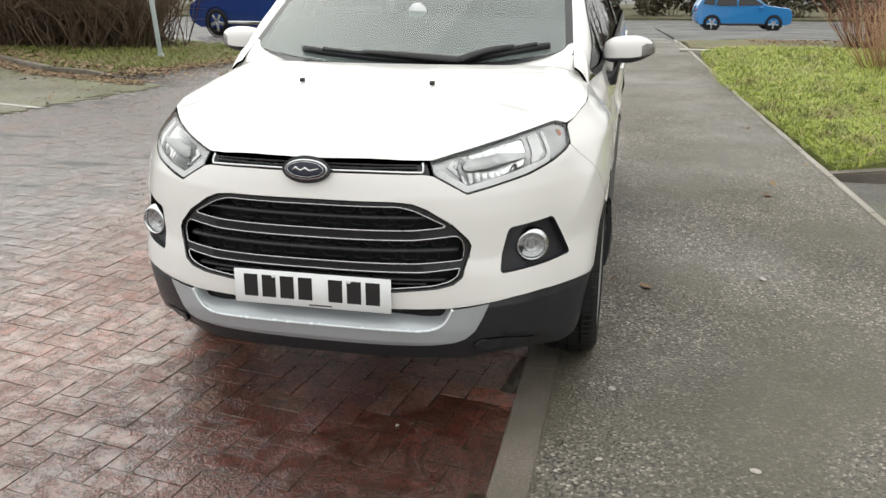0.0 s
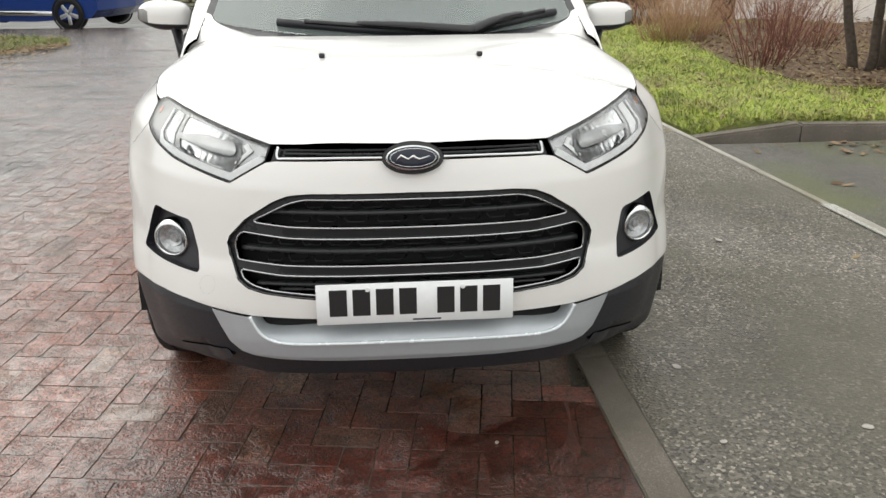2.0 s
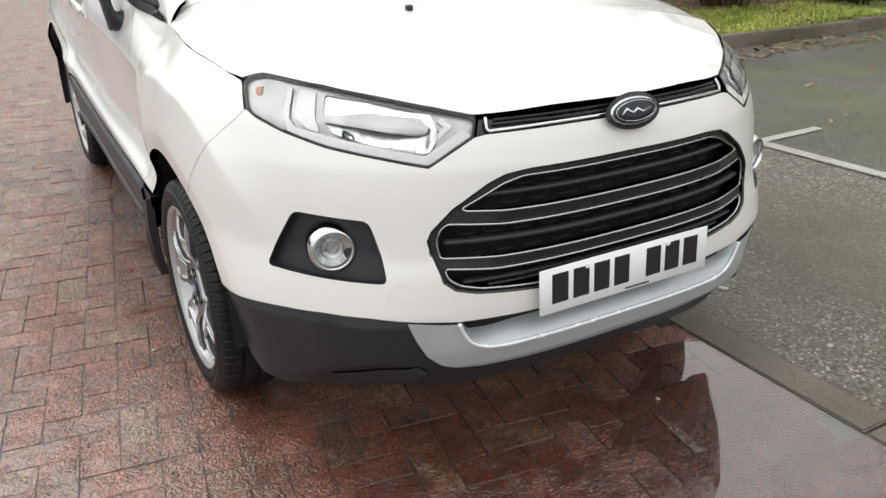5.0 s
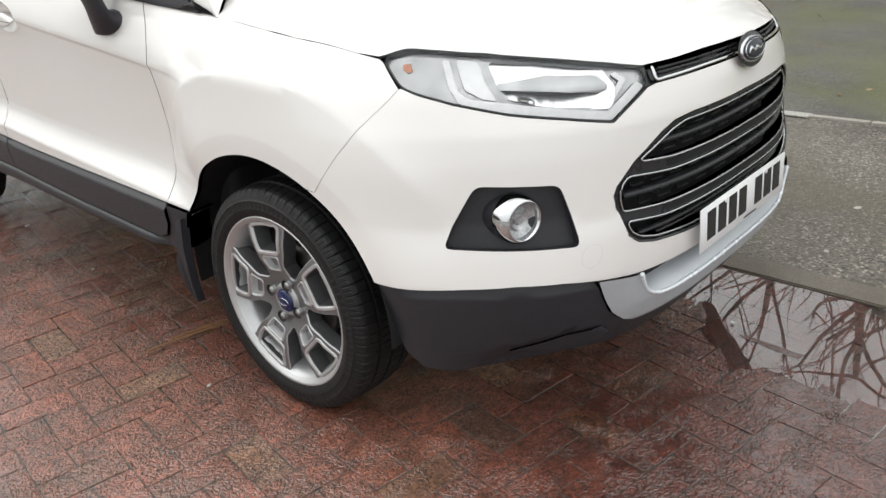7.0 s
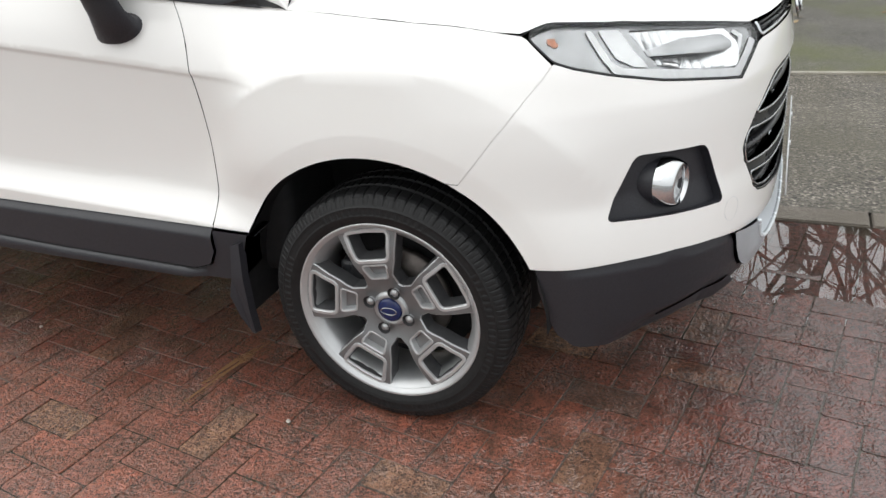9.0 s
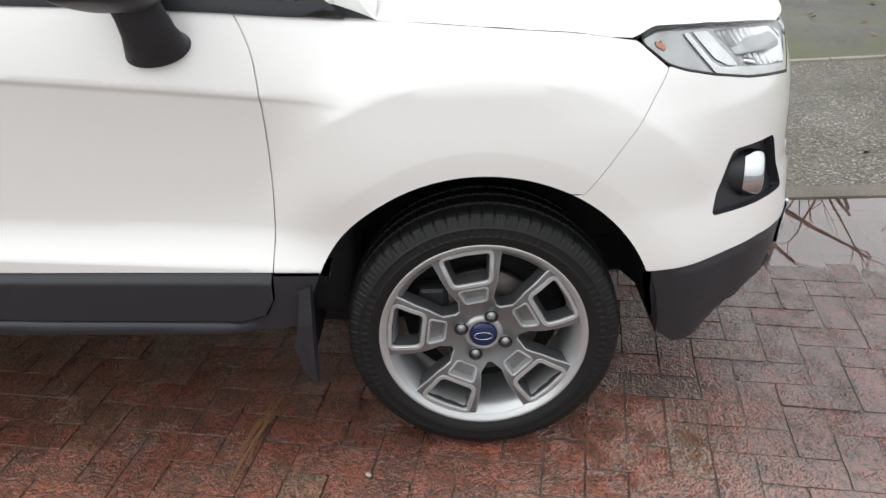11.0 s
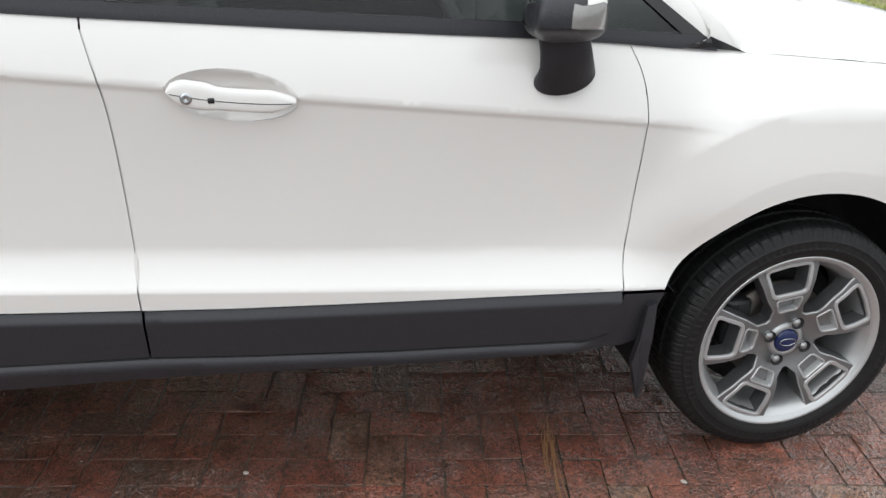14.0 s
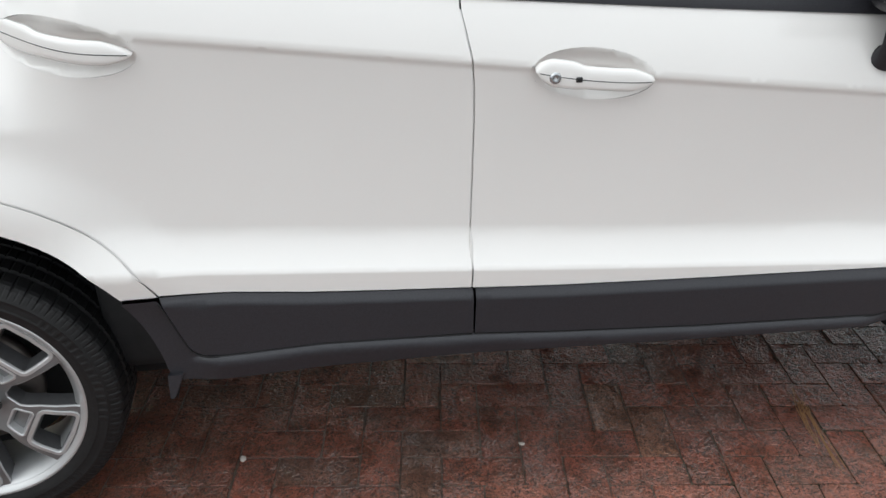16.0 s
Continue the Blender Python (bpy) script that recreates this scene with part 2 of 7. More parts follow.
ALLOY_BRIGHT = plain("machined_alloy", (0.50, 0.505, 0.51), 0.36, 0.65, 0.03)
ALLOY_MID = plain("alloy_satin_grey", (0.20, 0.202, 0.206), 0.34, 0.65, 0.03)
ALLOY_DARK = plain("alloy_shade_grey", (0.11, 0.11, 0.115), 0.45, 0.6, 0.1)
GRILLE = plain("grille_grey", (0.026, 0.0265, 0.029), 0.30, 0.0, 0.1, Specular_IOR_Level=0.35)
_k = Nodes("lamp_reflector")
_flat = _k.n.new("ShaderNodeVectorMath")
_flat.operation = "MULTIPLY"
_flat.inputs[1].default_value = (1.0, 1.0, 0.22)
_k.l.new(_k.pos, _flat.inputs[0])
_k.set(Base_Color=_k.mix(_k.noise(60, 3), (0.62, 0.63, 0.64), (0.86, 0.87, 0.88)), Roughness=0.22, Metallic=1.0)
_k.bump(_k.noise(34, 1, 0.4, _flat.outputs[0], warp=0.6), 0.30, 0.004)
REFLECTOR = _k.m
LAMP_GREY = plain("lamp_bezel_grey", (0.44, 0.445, 0.45), 0.22, 0.6, 0.30, 22)
LAMP_WHITE = plain("lamp_guide_white", (0.93, 0.94, 0.95), 0.3, 0.0, 0.05)
REPEATER = plain("repeater_lens", (0.30, 0.29, 0.28), 0.15, 0.4, 0.1, 40)
AMBER = plain("amber_bulb", (0.62, 0.26, 0.15), 0.3, 0, 0.3, 120)
LENS = glass("clear_lamp_lens", (1, 1, 1))
# windscreen: the pale reflection of the sky is put into the glass colour
_k = Nodes("windscreen_glass")
_k.set(Base_Color=(0.62, 0.72, 0.69), Roughness=0.03, Transmission_Weight=_k.ramp(_k.noise(1.2, 3), (0.3, 0.86), (0.7, 0.76)), IOR=1.6)
WINDSCREEN_GLASS = _k.m
SIDE_GLASS = glass("tinted_side_glass", (0.62, 0.70, 0.68))
BADGE_BLUE = plain("badge_blue", (0.006, 0.014, 0.07), 0.15)
BADGE_DARK = plain("badge_dark_blue", (0.008, 0.011, 0.026), 0.2)
PLATE_WHITE = plain("plate_white", (0.80, 0.81, 0.82), 0.35, 0, 0.02)
PLATE_BLACK = plain("plate_black", (0.012, 0.012, 0.013), 0.4)
SEAT = plain("seat_cloth", (0.03, 0.03, 0.033), 0.9, 0, 0.3, 200, 0.3)
DASH = plain("dash_plastic", (0.075, 0.078, 0.08), 0.6, 0, 0.15)
BRAKE = plain("brake_disc_steel", (0.16, 0.14, 0.13), 0.5, 0.8, 0.3, 30)
BLUE_DARK = paint("dark_blue_car_paint", (0.016, 0.045, 0.20), 0.2)
BLUE_LIGHT = paint("sky_blue_car_paint", (0.02, 0.20, 0.50), 0.2)


def brick_material(name, single):
    """Red paving brick, pitted and worn; a film of rain lies over it, thickest in the dip before the car."""
    k = Nodes(name)
    rnd = k.random() if single else k.island()
    tone = k.ramp(rnd, (0.0, (0.140, 0.062, 0.046)), (0.3, (0.180, 0.074, 0.054)), (0.55, (0.155, 0.072, 0.056)), (0.8, (0.205, 0.078, 0.054)), (0.93, (0.105, 0.072, 0.058)), (0.985, (0.24, 0.155, 0.095)))
    grit = k.noise(120, 3, 0.65)
    pits = k.noise(55, 4, 0.7, warp=0.6)
    hole = k.math("MULTIPLY", k.ramp(k.cells(135), (0.28, 0.85), (0.44, 0.0)), k.ramp(k.noise(26, 4, 0.65), (0.40, 0.1), (0.60, 1.0)))
    tone = k.mix(k.ramp(pits, (0.38, 0.75), (0.52, 0.0)), tone, (0.040, 0.025, 0.020))
    fine = k.noise(82, 5, 0.72, warp=1.3)
    worn = k.math("ADD", fine, k.math("MULTIPLY", k.math("SUBTRACT", k.noise(11, 4, 0.6), 0.5), 0.35))
    tone = k.mix(k.ramp(worn, (0.41, 0.94), (0.49, 0.0)), tone, (0.022, 0.015, 0.012))
    tone = k.mix(k.ramp(k.noise(420, 2), (0.5, 0.0), (0.72, 0.45)), tone, (0.30, 0.15, 0.11))
    tone = k.mix(k.ramp(k.noise(9, 5, 0.65), (0.42, 0.0), (0.70, 0.7)), tone, (0.048, 0.036, 0.028))
    xyz = k.n.new("ShaderNodeSeparateXYZ")
    k.l.new(k.pos, xyz.inputs[0])
    patch = k.noise(1.6, 5, 0.62)
    rx = k.math("MULTIPLY", k.math("ADD", xyz.outputs[0], 0.05), 0.70)
    ry = k.math("MULTIPLY", k.math("ADD", xyz.outputs[1], 1.45), 0.85)
    dist = k.math("SQRT", k.math("ADD", k.math("MULTIPLY", rx, rx), k.math("MULTIPLY", ry, ry)))
    film_and_shade = k.ramp(k.math("ADD", k.math("MULTIPLY", k.math("SUBTRACT", 1.0, dist), 2.0), k.math("MULTIPLY", k.math("SUBTRACT", patch, 0.38), 2.6)), (0.0, 0.0), (1.0, 1.0))
    # shade under the sill is put into the tone here, with a wet gloss
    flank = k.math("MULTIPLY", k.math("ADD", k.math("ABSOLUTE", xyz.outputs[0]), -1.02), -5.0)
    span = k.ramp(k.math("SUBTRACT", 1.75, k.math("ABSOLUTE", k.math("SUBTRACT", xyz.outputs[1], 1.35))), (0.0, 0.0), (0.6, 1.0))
    sill_shade = k.math("MULTIPLY", k.ramp(k.math("ADD", flank, k.math("MULTIPLY", k.math("SUBTRACT", k.noise(4.0, 4, 0.65), 0.5), 3.0)), (0.0, 0.0), (1.0, 1.0)), span)
    film_and_shade = k.math("MAXIMUM", film_and_shade, k.math("MULTIPLY", sill_shade, 0.62))
    # wet bricks; the car's dark reflection and shade are painted into their tone
    tone = k.mix(film_and_shade, k.mix(1.0, tone, (1.95, 1.55, 1.32), "MULTIPLY"), k.mix(1.0, tone, (0.80, 0.43, 0.345), "MULTIPLY"))
    # rivulets across the drive, with their dark reflections put into the tone
    flat = k.n.new("ShaderNodeVectorMath")
    flat.operation = "MULTIPLY"
    flat.inputs[1].default_value = (0.55, 3.4, 1.0)
    k.l.new(k.pos, flat.inputs[0])
    rill_reflection = k.math("MULTIPLY", k.ramp(k.noise(1.0, 4, 0.6, flat.outputs[0], warp=0.7), (0.56, 0.0), (0.62, 1.0)), k.ramp(k.math("MULTIPLY", k.math("ADD", xyz.outputs[0], 1.9), -0.8), (0.0, 0.0), (1.0, 0.9)))
    # grey sky sheen on the far drive is mixed into the brick tone
    sky_sheen = k.math("MULTIPLY", k.ramp(k.math("MULTIPLY", k.math("ADD", xyz.outputs[0], 1.35), -0.8), (0.0, 0.0), (1.0, 1.0)), k.ramp(k.noise(2.6, 5, 0.65), (0.30, 0.60), (0.62, 1.0)))
    tone = k.mix(sky_sheen, tone, (0.090, 0.076, 0.072))
    tone = k.mix(rill_reflection, tone, (0.030, 0.026, 0.026))
    tone = k.mix(hole, tone, (0.010, 0.007, 0.006))
    ahead = k.math("MULTIPLY", k.math("MULTIPLY", k.math("ADD", xyz.outputs[0], 0.25), -1.3), k.ramp(k.math("ADD", 0.6, k.math("MULTIPLY", xyz.outputs[1], -1.0)), (0.0, 0.0), (1.0, 1.0)))
    aside = k.math("MULTIPLY", k.math("ADD", xyz.outputs[0], 1.05), -1.0)
    film = k.math("MAXIMUM", film_and_shade, k.math("MAXIMUM", k.ramp(patch, (0.50, 0.0), (0.74, 0.8)), k.ramp(k.math("SUBTRACT", k.math("MAXIMUM", ahead, aside), k.math("MULTIPLY", k.math("SUBTRACT", patch, 0.5), 1.6)), (0.0, 0.0), (1.0, 1.0))))
    # standing water closes over the grain except where single grits break through
    broken = k.ramp(k.noise(14, 5, 0.7, warp=0.5), (0.40, 0.0), (0.58, 1.0))
    sheet_of_water = k.math("MULTIPLY", film, k.math("SUBTRACT", 1.0, k.math("MULTIPLY", broken, 0.75)))
    k.set(Base_Color=tone, Roughness=k.math("ADD", 0.42, k.math("MULTIPLY", grit, 0.2)), IOR=1.45, Specular_IOR_Level=0.35,
          Coat_Weight=k.math("SUBTRACT", 1.0, k.math("MAXIMUM", k.math("MULTIPLY", hole, 0.8), k.math("MULTIPLY", rill_reflection, 0.5))), Coat_Roughness=k.math("SUBTRACT", 0.16, k.math("MULTIPLY", sheet_of_water, 0.10)), Coat_IOR=k.math("ADD", 1.50, k.math("MULTIPLY", k.math("SUBTRACT", film, k.math("MULTIPLY", film_and_shade, 0.34)), 0.52)))
    # clear single grains and pits of some millimetres
    grain = k.math("ADD", k.math("MULTIPLY", k.noise(120, 1.0, 0.5, warp=0.9), 0.9), k.math("MULTIPLY", k.noise(48, 1.5, 0.5, warp=0.7), 0.8))
    cut = k.ramp(grain, (0.62, 0.0), (0.98, 1.0))
    b = k.bump(k.math("ADD", cut, k.math("MULTIPLY", worn, 0.5)), 0.8, 0.0045)
    t = k.n.new("ShaderNodeBump")
    k.l.new(k.math("SUBTRACT", cut, k.math("MULTIPLY", hole, 0.3)), t.inputs["Height"])
    k.l.new(k.math("MULTIPLY", k.math("SUBTRACT", 1.0, k.math("MULTIPLY", sheet_of_water, 0.66)), k.ramp(k.noise(7, 4, 0.6), (0.35, 0.30), (0.65, 1.0))), t.inputs["Strength"])
    t.inputs["Distance"].default_value = 0.007
    k.l.new(t.outputs[0], k.b.inputs["Coat Normal"])
    return k.m


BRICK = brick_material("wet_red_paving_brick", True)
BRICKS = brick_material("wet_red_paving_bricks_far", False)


def ground_material(name, a, b, speck, scale=220, wet=0.35, moss=None, rough=0.75):
    k = Nodes(name)
    g = k.cells(scale, out="Color")
    sep = k.n.new("ShaderNodeSeparateColor")
    k.l.new(g, sep.inputs[0])
    c = k.mix(sep.outputs[0], a, b)
    c = k.mix(k.ramp(sep.outputs[1], (0.88, 0.0), (0.93, 1.0)), c, speck)
    c = k.mix(k.ramp(k.noise(1.1, 5), (0.4, 0.0), (0.75, 0.5)), c, tuple(x * 0.55 for x in a))
    if moss:
        c = k.mix(k.ramp(k.noise(0.9, 6, 0.65), (0.44, 0.0), (0.62, 0.75)), c, moss)
    damp = k.ramp(k.noise(0.7, 4), (0.35, 0.0), (0.7, 1.0))
    k.set(Base_Color=c, Roughness=k.math("SUBTRACT", rough, k.math("MULTIPLY", damp, wet)))
    b = k.bump(k.noise(scale * 0.22, 4, 0.6), 0.35, 0.010)
    k.bump(k.cells(scale), 0.8, 0.005, b)
    return k.m


TARMAC = ground_material("worn_damp_tarmac", (0.030, 0.026, 0.021), (0.215, 0.190, 0.155), (0.42, 0.375, 0.31), 105, 0.45, (0.085, 0.075, 0.050))
BAY = ground_material("mossy_damp_tarmac", (0.050, 0.046, 0.040), (0.135, 0.125, 0.105), (0.24, 0.225, 0.20), 150, 0.35, (0.100, 0.108, 0.035))
ROAD = ground_material("wet_car_park_tarmac", (0.060, 0.058, 0.056), (0.115, 0.112, 0.108), (0.19, 0.185, 0.18), 60, 0.30, rough=0.72)
CONCRETE = ground_material("weathered_concrete_kerb", (0.165, 0.138, 0.112), (0.25, 0.215, 0.180), (0.36, 0.32, 0.27), 350, 0.35, (0.105, 0.088, 0.060))
PALE_STONE = ground_material("pale_concrete_edging", (0.36, 0.33, 0.29), (0.52, 0.48, 0.43), (0.6, 0.56, 0.5), 300, 0.25, (0.24, 0.22, 0.15))
JOINT = ground_material("wet_sand_joint", (0.050, 0.034, 0.024), (0.105, 0.072, 0.052), (0.16, 0.12, 0.09), 420, 0.25, (0.052, 0.046, 0.022), 0.42)
for _n in JOINT.node_tree.nodes:
    if _n.type == "BSDF_PRINCIPLED":
        _n.inputs["Coat Weight"].default_value, _n.inputs["Coat Roughness"].default_value, _n.inputs["Coat IOR"].default_value = 0.8, 0.18, 1.55
SOIL = ground_material("leaf_litter_soil", (0.075, 0.046, 0.030), (0.18, 0.112, 0.068), (0.32, 0.20, 0.115), 45, 0.0, rough=0.98)
TURF = ground_material("turf_soil", (0.15, 0.18, 0.040), (0.25, 0.30, 0.07), (0.30, 0.24, 0.13), 90, 0.1, (0.20, 0.15, 0.085))
ISLAND_TURF = ground_material("leaf_strewn_turf", (0.085, 0.10, 0.028), (0.16, 0.17, 0.05), (0.30, 0.18, 0.10), 70, 0.1, (0.16, 0.105, 0.06))
WOOD_FLOOR = ground_material("wood_floor", (0.06, 0.065, 0.028), (0.12, 0.12, 0.055), (0.16, 0.11, 0.06), 4, 0.0, (0.10, 0.08, 0.045), 0.95)
LINE = ground_material("worn_white_road_paint", (0.42, 0.41, 0.37), (0.60, 0.59, 0.55), (0.2, 0.2, 0.19), 240, 0.2)
MOSSY = ground_material("moss_grown_tarmac", (0.070, 0.066, 0.046), (0.155, 0.145, 0.090), (0.30, 0.25, 0.17), 60, 0.4, (0.110, 0.120, 0.036))
CHIP = plain("pale_stone", (0.42, 0.38, 0.35), 0.6, 0, 0.15, 40)


def foliage(name, *cols, rough=0.5):
    k = Nodes(name)
    n = len(cols)
    c = k.ramp(k.island(), *[(i / max(1, n - 1), q) for i, q in enumerate(cols)])
    k.set(Base_Color=k.mix(k.ramp(k.noise(2.0, 3), (0.3, 0.0), (0.8, 0.45)), c, tuple(x * 0.6 for x in cols[0])), Roughness=rough, Specular_IOR_Level=0.25)
    return k.m


_k = Nodes("lawn_grass")
_c = _k.ramp(_k.island(), (0.0, (0.18, 0.26, 0.035)), (0.3, (0.33, 0.43, 0.058)), (0.7, (0.49, 0.55, 0.10)), (0.9, (0.58, 0.49, 0.22)))
_c = _k.mix(_k.ramp(_k.noise(2.4, 5, 0.65), (0.50, 0.0), (0.68, 0.8)), _c, (0.30, 0.23, 0.12))
_k.set(Base_Color=_k.mix(_k.ramp(_k.noise(5.5, 5, 0.65), (0.36, 0.75), (0.52, 0.0)), _c, (0.11, 0.15, 0.03)), Roughness=0.5, Specular_IOR_Level=0.3)
GRASS = _k.m
ROUGH_GRASS = foliage("rough_olive_grass", (0.10, 0.14, 0.025), (0.17, 0.22, 0.04), (0.24, 0.25, 0.07), (0.26, 0.19, 0.09), rough=0.6)
EVERGREEN = foliage("evergreen_leaf", (0.030, 0.042, 0.016), (0.055, 0.075, 0.024), (0.09, 0.105, 0.035), (0.16, 0.12, 0.05), rough=0.4)
WOODS = foliage("winter_undergrowth", (0.060, 0.056, 0.034), (0.10, 0.088, 0.055), (0.13, 0.105, 0.07), rough=0.8)
LITTER = foliage("fallen_leaf", (0.15, 0.085, 0.05), (0.24, 0.15, 0.09), (0.36, 0.28, 0.17), (0.11, 0.065, 0.04), rough=0.8)
RED_STEM = foliage("red_dogwood_stem", (0.15, 0.045, 0.040), (0.22, 0.080, 0.062), (0.28, 0.15, 0.105), rough=0.6)
TAN_STEM = foliage("straw_stem", (0.46, 0.28, 0.17), (0.60, 0.40, 0.25), (0.36, 0.21, 0.13), rough=0.7)
STRAW = foliage("dead_straw", (0.19, 0.095, 0.045), (0.30, 0.16, 0.075), (0.13, 0.065, 0.032), rough=0.7)
BROWN_TWIG = foliage("bare_twig", (0.11, 0.076, 0.055), (0.18, 0.125, 0.090), (0.25, 0.18, 0.13), rough=0.8)
BARK = plain("grey_brown_bark", (0.075, 0.058, 0.045), 0.85, 0, 0.45, 25, 0.8)
POLE = plain("galvanised_grey_paint", (0.32, 0.36, 0.36), 0.5, 0.2, 0.1)
RENDER_WALL = plain("cream_render", (0.86, 0.79, 0.75), 0.8, 0, 0.06, 12)
RED_BASE = plain("dark_red_brick_plinth", (0.16, 0.055, 0.045), 0.8, 0, 0.25, 30)

# ---- the ground ----
EDGE_X0, EDGE_X1 = 0.60, 0.725          # concrete edging between paving and footpath


def ground_z(x, y):
    """Level round the car; the fall behind it is shaped to fit the camera's view."""
    if y < 12.6:
        return 0.0
    if y < 14.6:
        return -0.0153 * (y - 12.6) ** 2
    if y < 33:
        return -0.0612 * (y - 13.6)
    if y < 42:
        return -1.187 - 0.07 * (y - 33)
    return -1.817 - 0.03 * (y - 42)


def path_edge(y):
    """Outer edge of the footpath."""
    return 2.55 - 0.068 * y if y < 6 else 2.14 - 0.055 * (y - 6)


def strip(name, rows, mat, label, category, lift=0.0, kind="structure", cut=28):
    """A ground sheet between left and right edge rows (y, x left, x right)."""
    verts, faces = [], []
    for y, a, b in rows:
        for i in range(cut + 1):
            x = a + (b - a) * i / cut
            verts.append((x, y, ground_z(x, y) + lift))
    n = cut + 1
    for j in range(len(rows) - 1):
        for i in range(cut):
            faces.append((j * n + i, j * n + i + 1, (j + 1) * n + i + 1, (j + 1) * n + i))
    ob = mesh_object(name, verts, faces, mat)
    return tagged(ob, label, category, kind=kind)


ys_far = [-60, -30, -12, -6, -3, 0, 3, 6, 9, 12, 14, 16, 18, 20, 22, 24, 27, 30, 33, 38, 45, 55, 80, 120, 200, 400]
strip("ground", [(y, -300, 300) for y in ys_far], ROAD, "wide wet grey car park tarmac under an overcast sky", "ground", -0.055, cut=60)
strip("footpath", [(y, EDGE_X1, path_edge(y)) for y in (-12, -8, -5, -3, -1, 1, 3, 5, 7, 9, 11, 13, 14, 15, 16, 17)], TARMAC, "damp worn dark grey tarmac footpath with pale specks", "footpath", 0.0)
strip("parking_bay", [(y, path_edge(y) + 0.06, 11.0) for y in (-4.7, -3, -1, 1, 3.0)], BAY, "damp dark tarmac parking bay with green moss", "parking bay", -0.002)


def prism(points, z0, z1, bevel=0.0):
    bm = bmesh.new()
    f = bm.faces.new([bm.verts.new((x, y, z0)) for x, y in points])
    r = bmesh.ops.extrude_face_region(bm, geom=[f])
    bmesh.ops.translate(bm, verts=[v for v in r["geom"] if isinstance(v, bmesh.types.BMVert)], vec=(0, 0, z1 - z0))
    bmesh.ops.recalc_face_normals(bm, faces=bm.faces[:])
    if bevel:
        bmesh.ops.bevel(bm, geom=[e for e in bm.edges if min(v.co.z for v in e.verts) > z0 + 1e-4], offset=bevel, segments=2, affect="EDGES")
    return bm


# thin concrete edging beside the footpath, one stone after another
path_edging = empty("path_edging", "narrow pale concrete edging strip beside the footpath", "edging", kind="structure")
y = -5.0
while y < 14:
    a, b = path_edge(y), path_edge(y + 0.9)
    part("edging_stone", prism([(a, y + 0.004), (a + 0.05, y + 0.004), (b + 0.05, y + 0.896), (b, y + 0.896)], -0.04 + ground_z(a, y), 0.010 + 0.5 * (ground_z(a, y) + ground_z(a, y + 0.9)) + random.uniform(-0.003, 0.003), 0.004), PALE_STONE, path_edging, smooth=False)
    y += 0.9

# concrete kerb flush between the paving and the footpath
paving_edging = empty("paving_edging", "wet weathered concrete edging kerb laid flush with the paving", "edging", kind="structure")
y = -6.67
while y < 14:
    part("kerb_stone", prism([(EDGE_X0, y + 0.004), (EDGE_X1, y + 0.004), (EDGE_X1, y + 0.911), (EDGE_X0, y + 0.911)], -0.05, 0.001 + random.uniform(-0.002, 0.002), 0.005), CONCRETE, paving_edging, smooth=False)
    y += 0.915

# painted bay marking
mark = empty("bay_marking", "worn white painted T marking on the tarmac", "road marking", kind="structure")
part("painted_line", prism([(path_edge(1.42) - 0.02, 1.42), (path_edge(1.42) + 0.055, 1.42), (path_edge(-0.2) + 0.055, -0.2), (path_edge(-0.2) - 0.02, -0.2)], 0.004, 0.011), LINE, mark, smooth=False)
part("painted_line", prism([(2.53, 0.83), (3.05, 0.83), (3.05, 0.89), (2.53, 0.89)], 0.002, 0.007), LINE, mark, smooth=False)


def raised_kerb(points, height, label, drop_first=False, wide=0.12):
    """Kerb stones along a run of plan points, with the upright face on the right-hand side of the run."""
    kerb = empty("kerb", label, "kerb", kind="structure")
    dist = 0.0
    for i, ((ax, ay), (bx, by)) in enumerate(zip(points, points[1:])):
        d = Vector((bx - ax, by - ay))
        n = Vector((-d.y, d.x)).normalized() * wide
        k = max(1, round(d.length / 0.9))
        for j in range(k):
            p, q = Vector((ax, ay)) + d * (j / k), Vector((ax, ay)) + d * ((j + 1) / k)
            g = d.normalized() * 0.004
            p, q = p + g, q - g
            h0 = h1 = height + random.uniform(-0.006, 0.006)
            if drop_first and i == 0 and j == 0:
                h0 = 0.012
            z0 = ground_z(p.x, p.y)
            v = []
            for (c, h) in ((p, h0), (q, h1), (q + n, h1), (p + n, h0)):
                v += [(c.x, c.y, z0 - 0.08), (c.x, c.y, z0 + h)]
            bm = bmesh.new()
            w = [bm.verts.new(c) for c in v]
            for f in ((1, 3, 5, 7), (0, 2, 3, 1), (2, 4, 5, 3), (4, 6, 7, 5), (6, 0, 1, 7)):
                bm.faces.new([w[t] for t in f])
            bmesh.ops.recalc_face_normals(bm, faces=bm.faces[:])
            top = [e for e in bm.edges if all(abs(u.co.z - z0) > 0.001 and u.co.z > z0 for u in e.verts)]
            bmesh.ops.bevel(bm, geom=top, offset=0.014, segments=2, affect="EDGES")
            part("kerb_stone", bm, CONCRETE, kerb, smooth=False)
    return kerb


raised_kerb([(2.36, 3.16), (3.2, 3.14), (5.4, 2.98), (11.0, 2.75)], 0.11, "grey weathered concrete kerb along the grass verge", True)
raised_kerb([(11.0, -4.95), (6.5, -4.95), (4.3, -4.35), (2.95, -4.2)][::1], 0.11, "grey concrete kerb with grass behind it beside the bays")
raised_kerb([(-11.5, 10.4), (-9.46, 8.98), (-7.32, 7.58), (-5.9, 7.18)][::-1], 0.075, "grey concrete kerb round a grassy island", True)


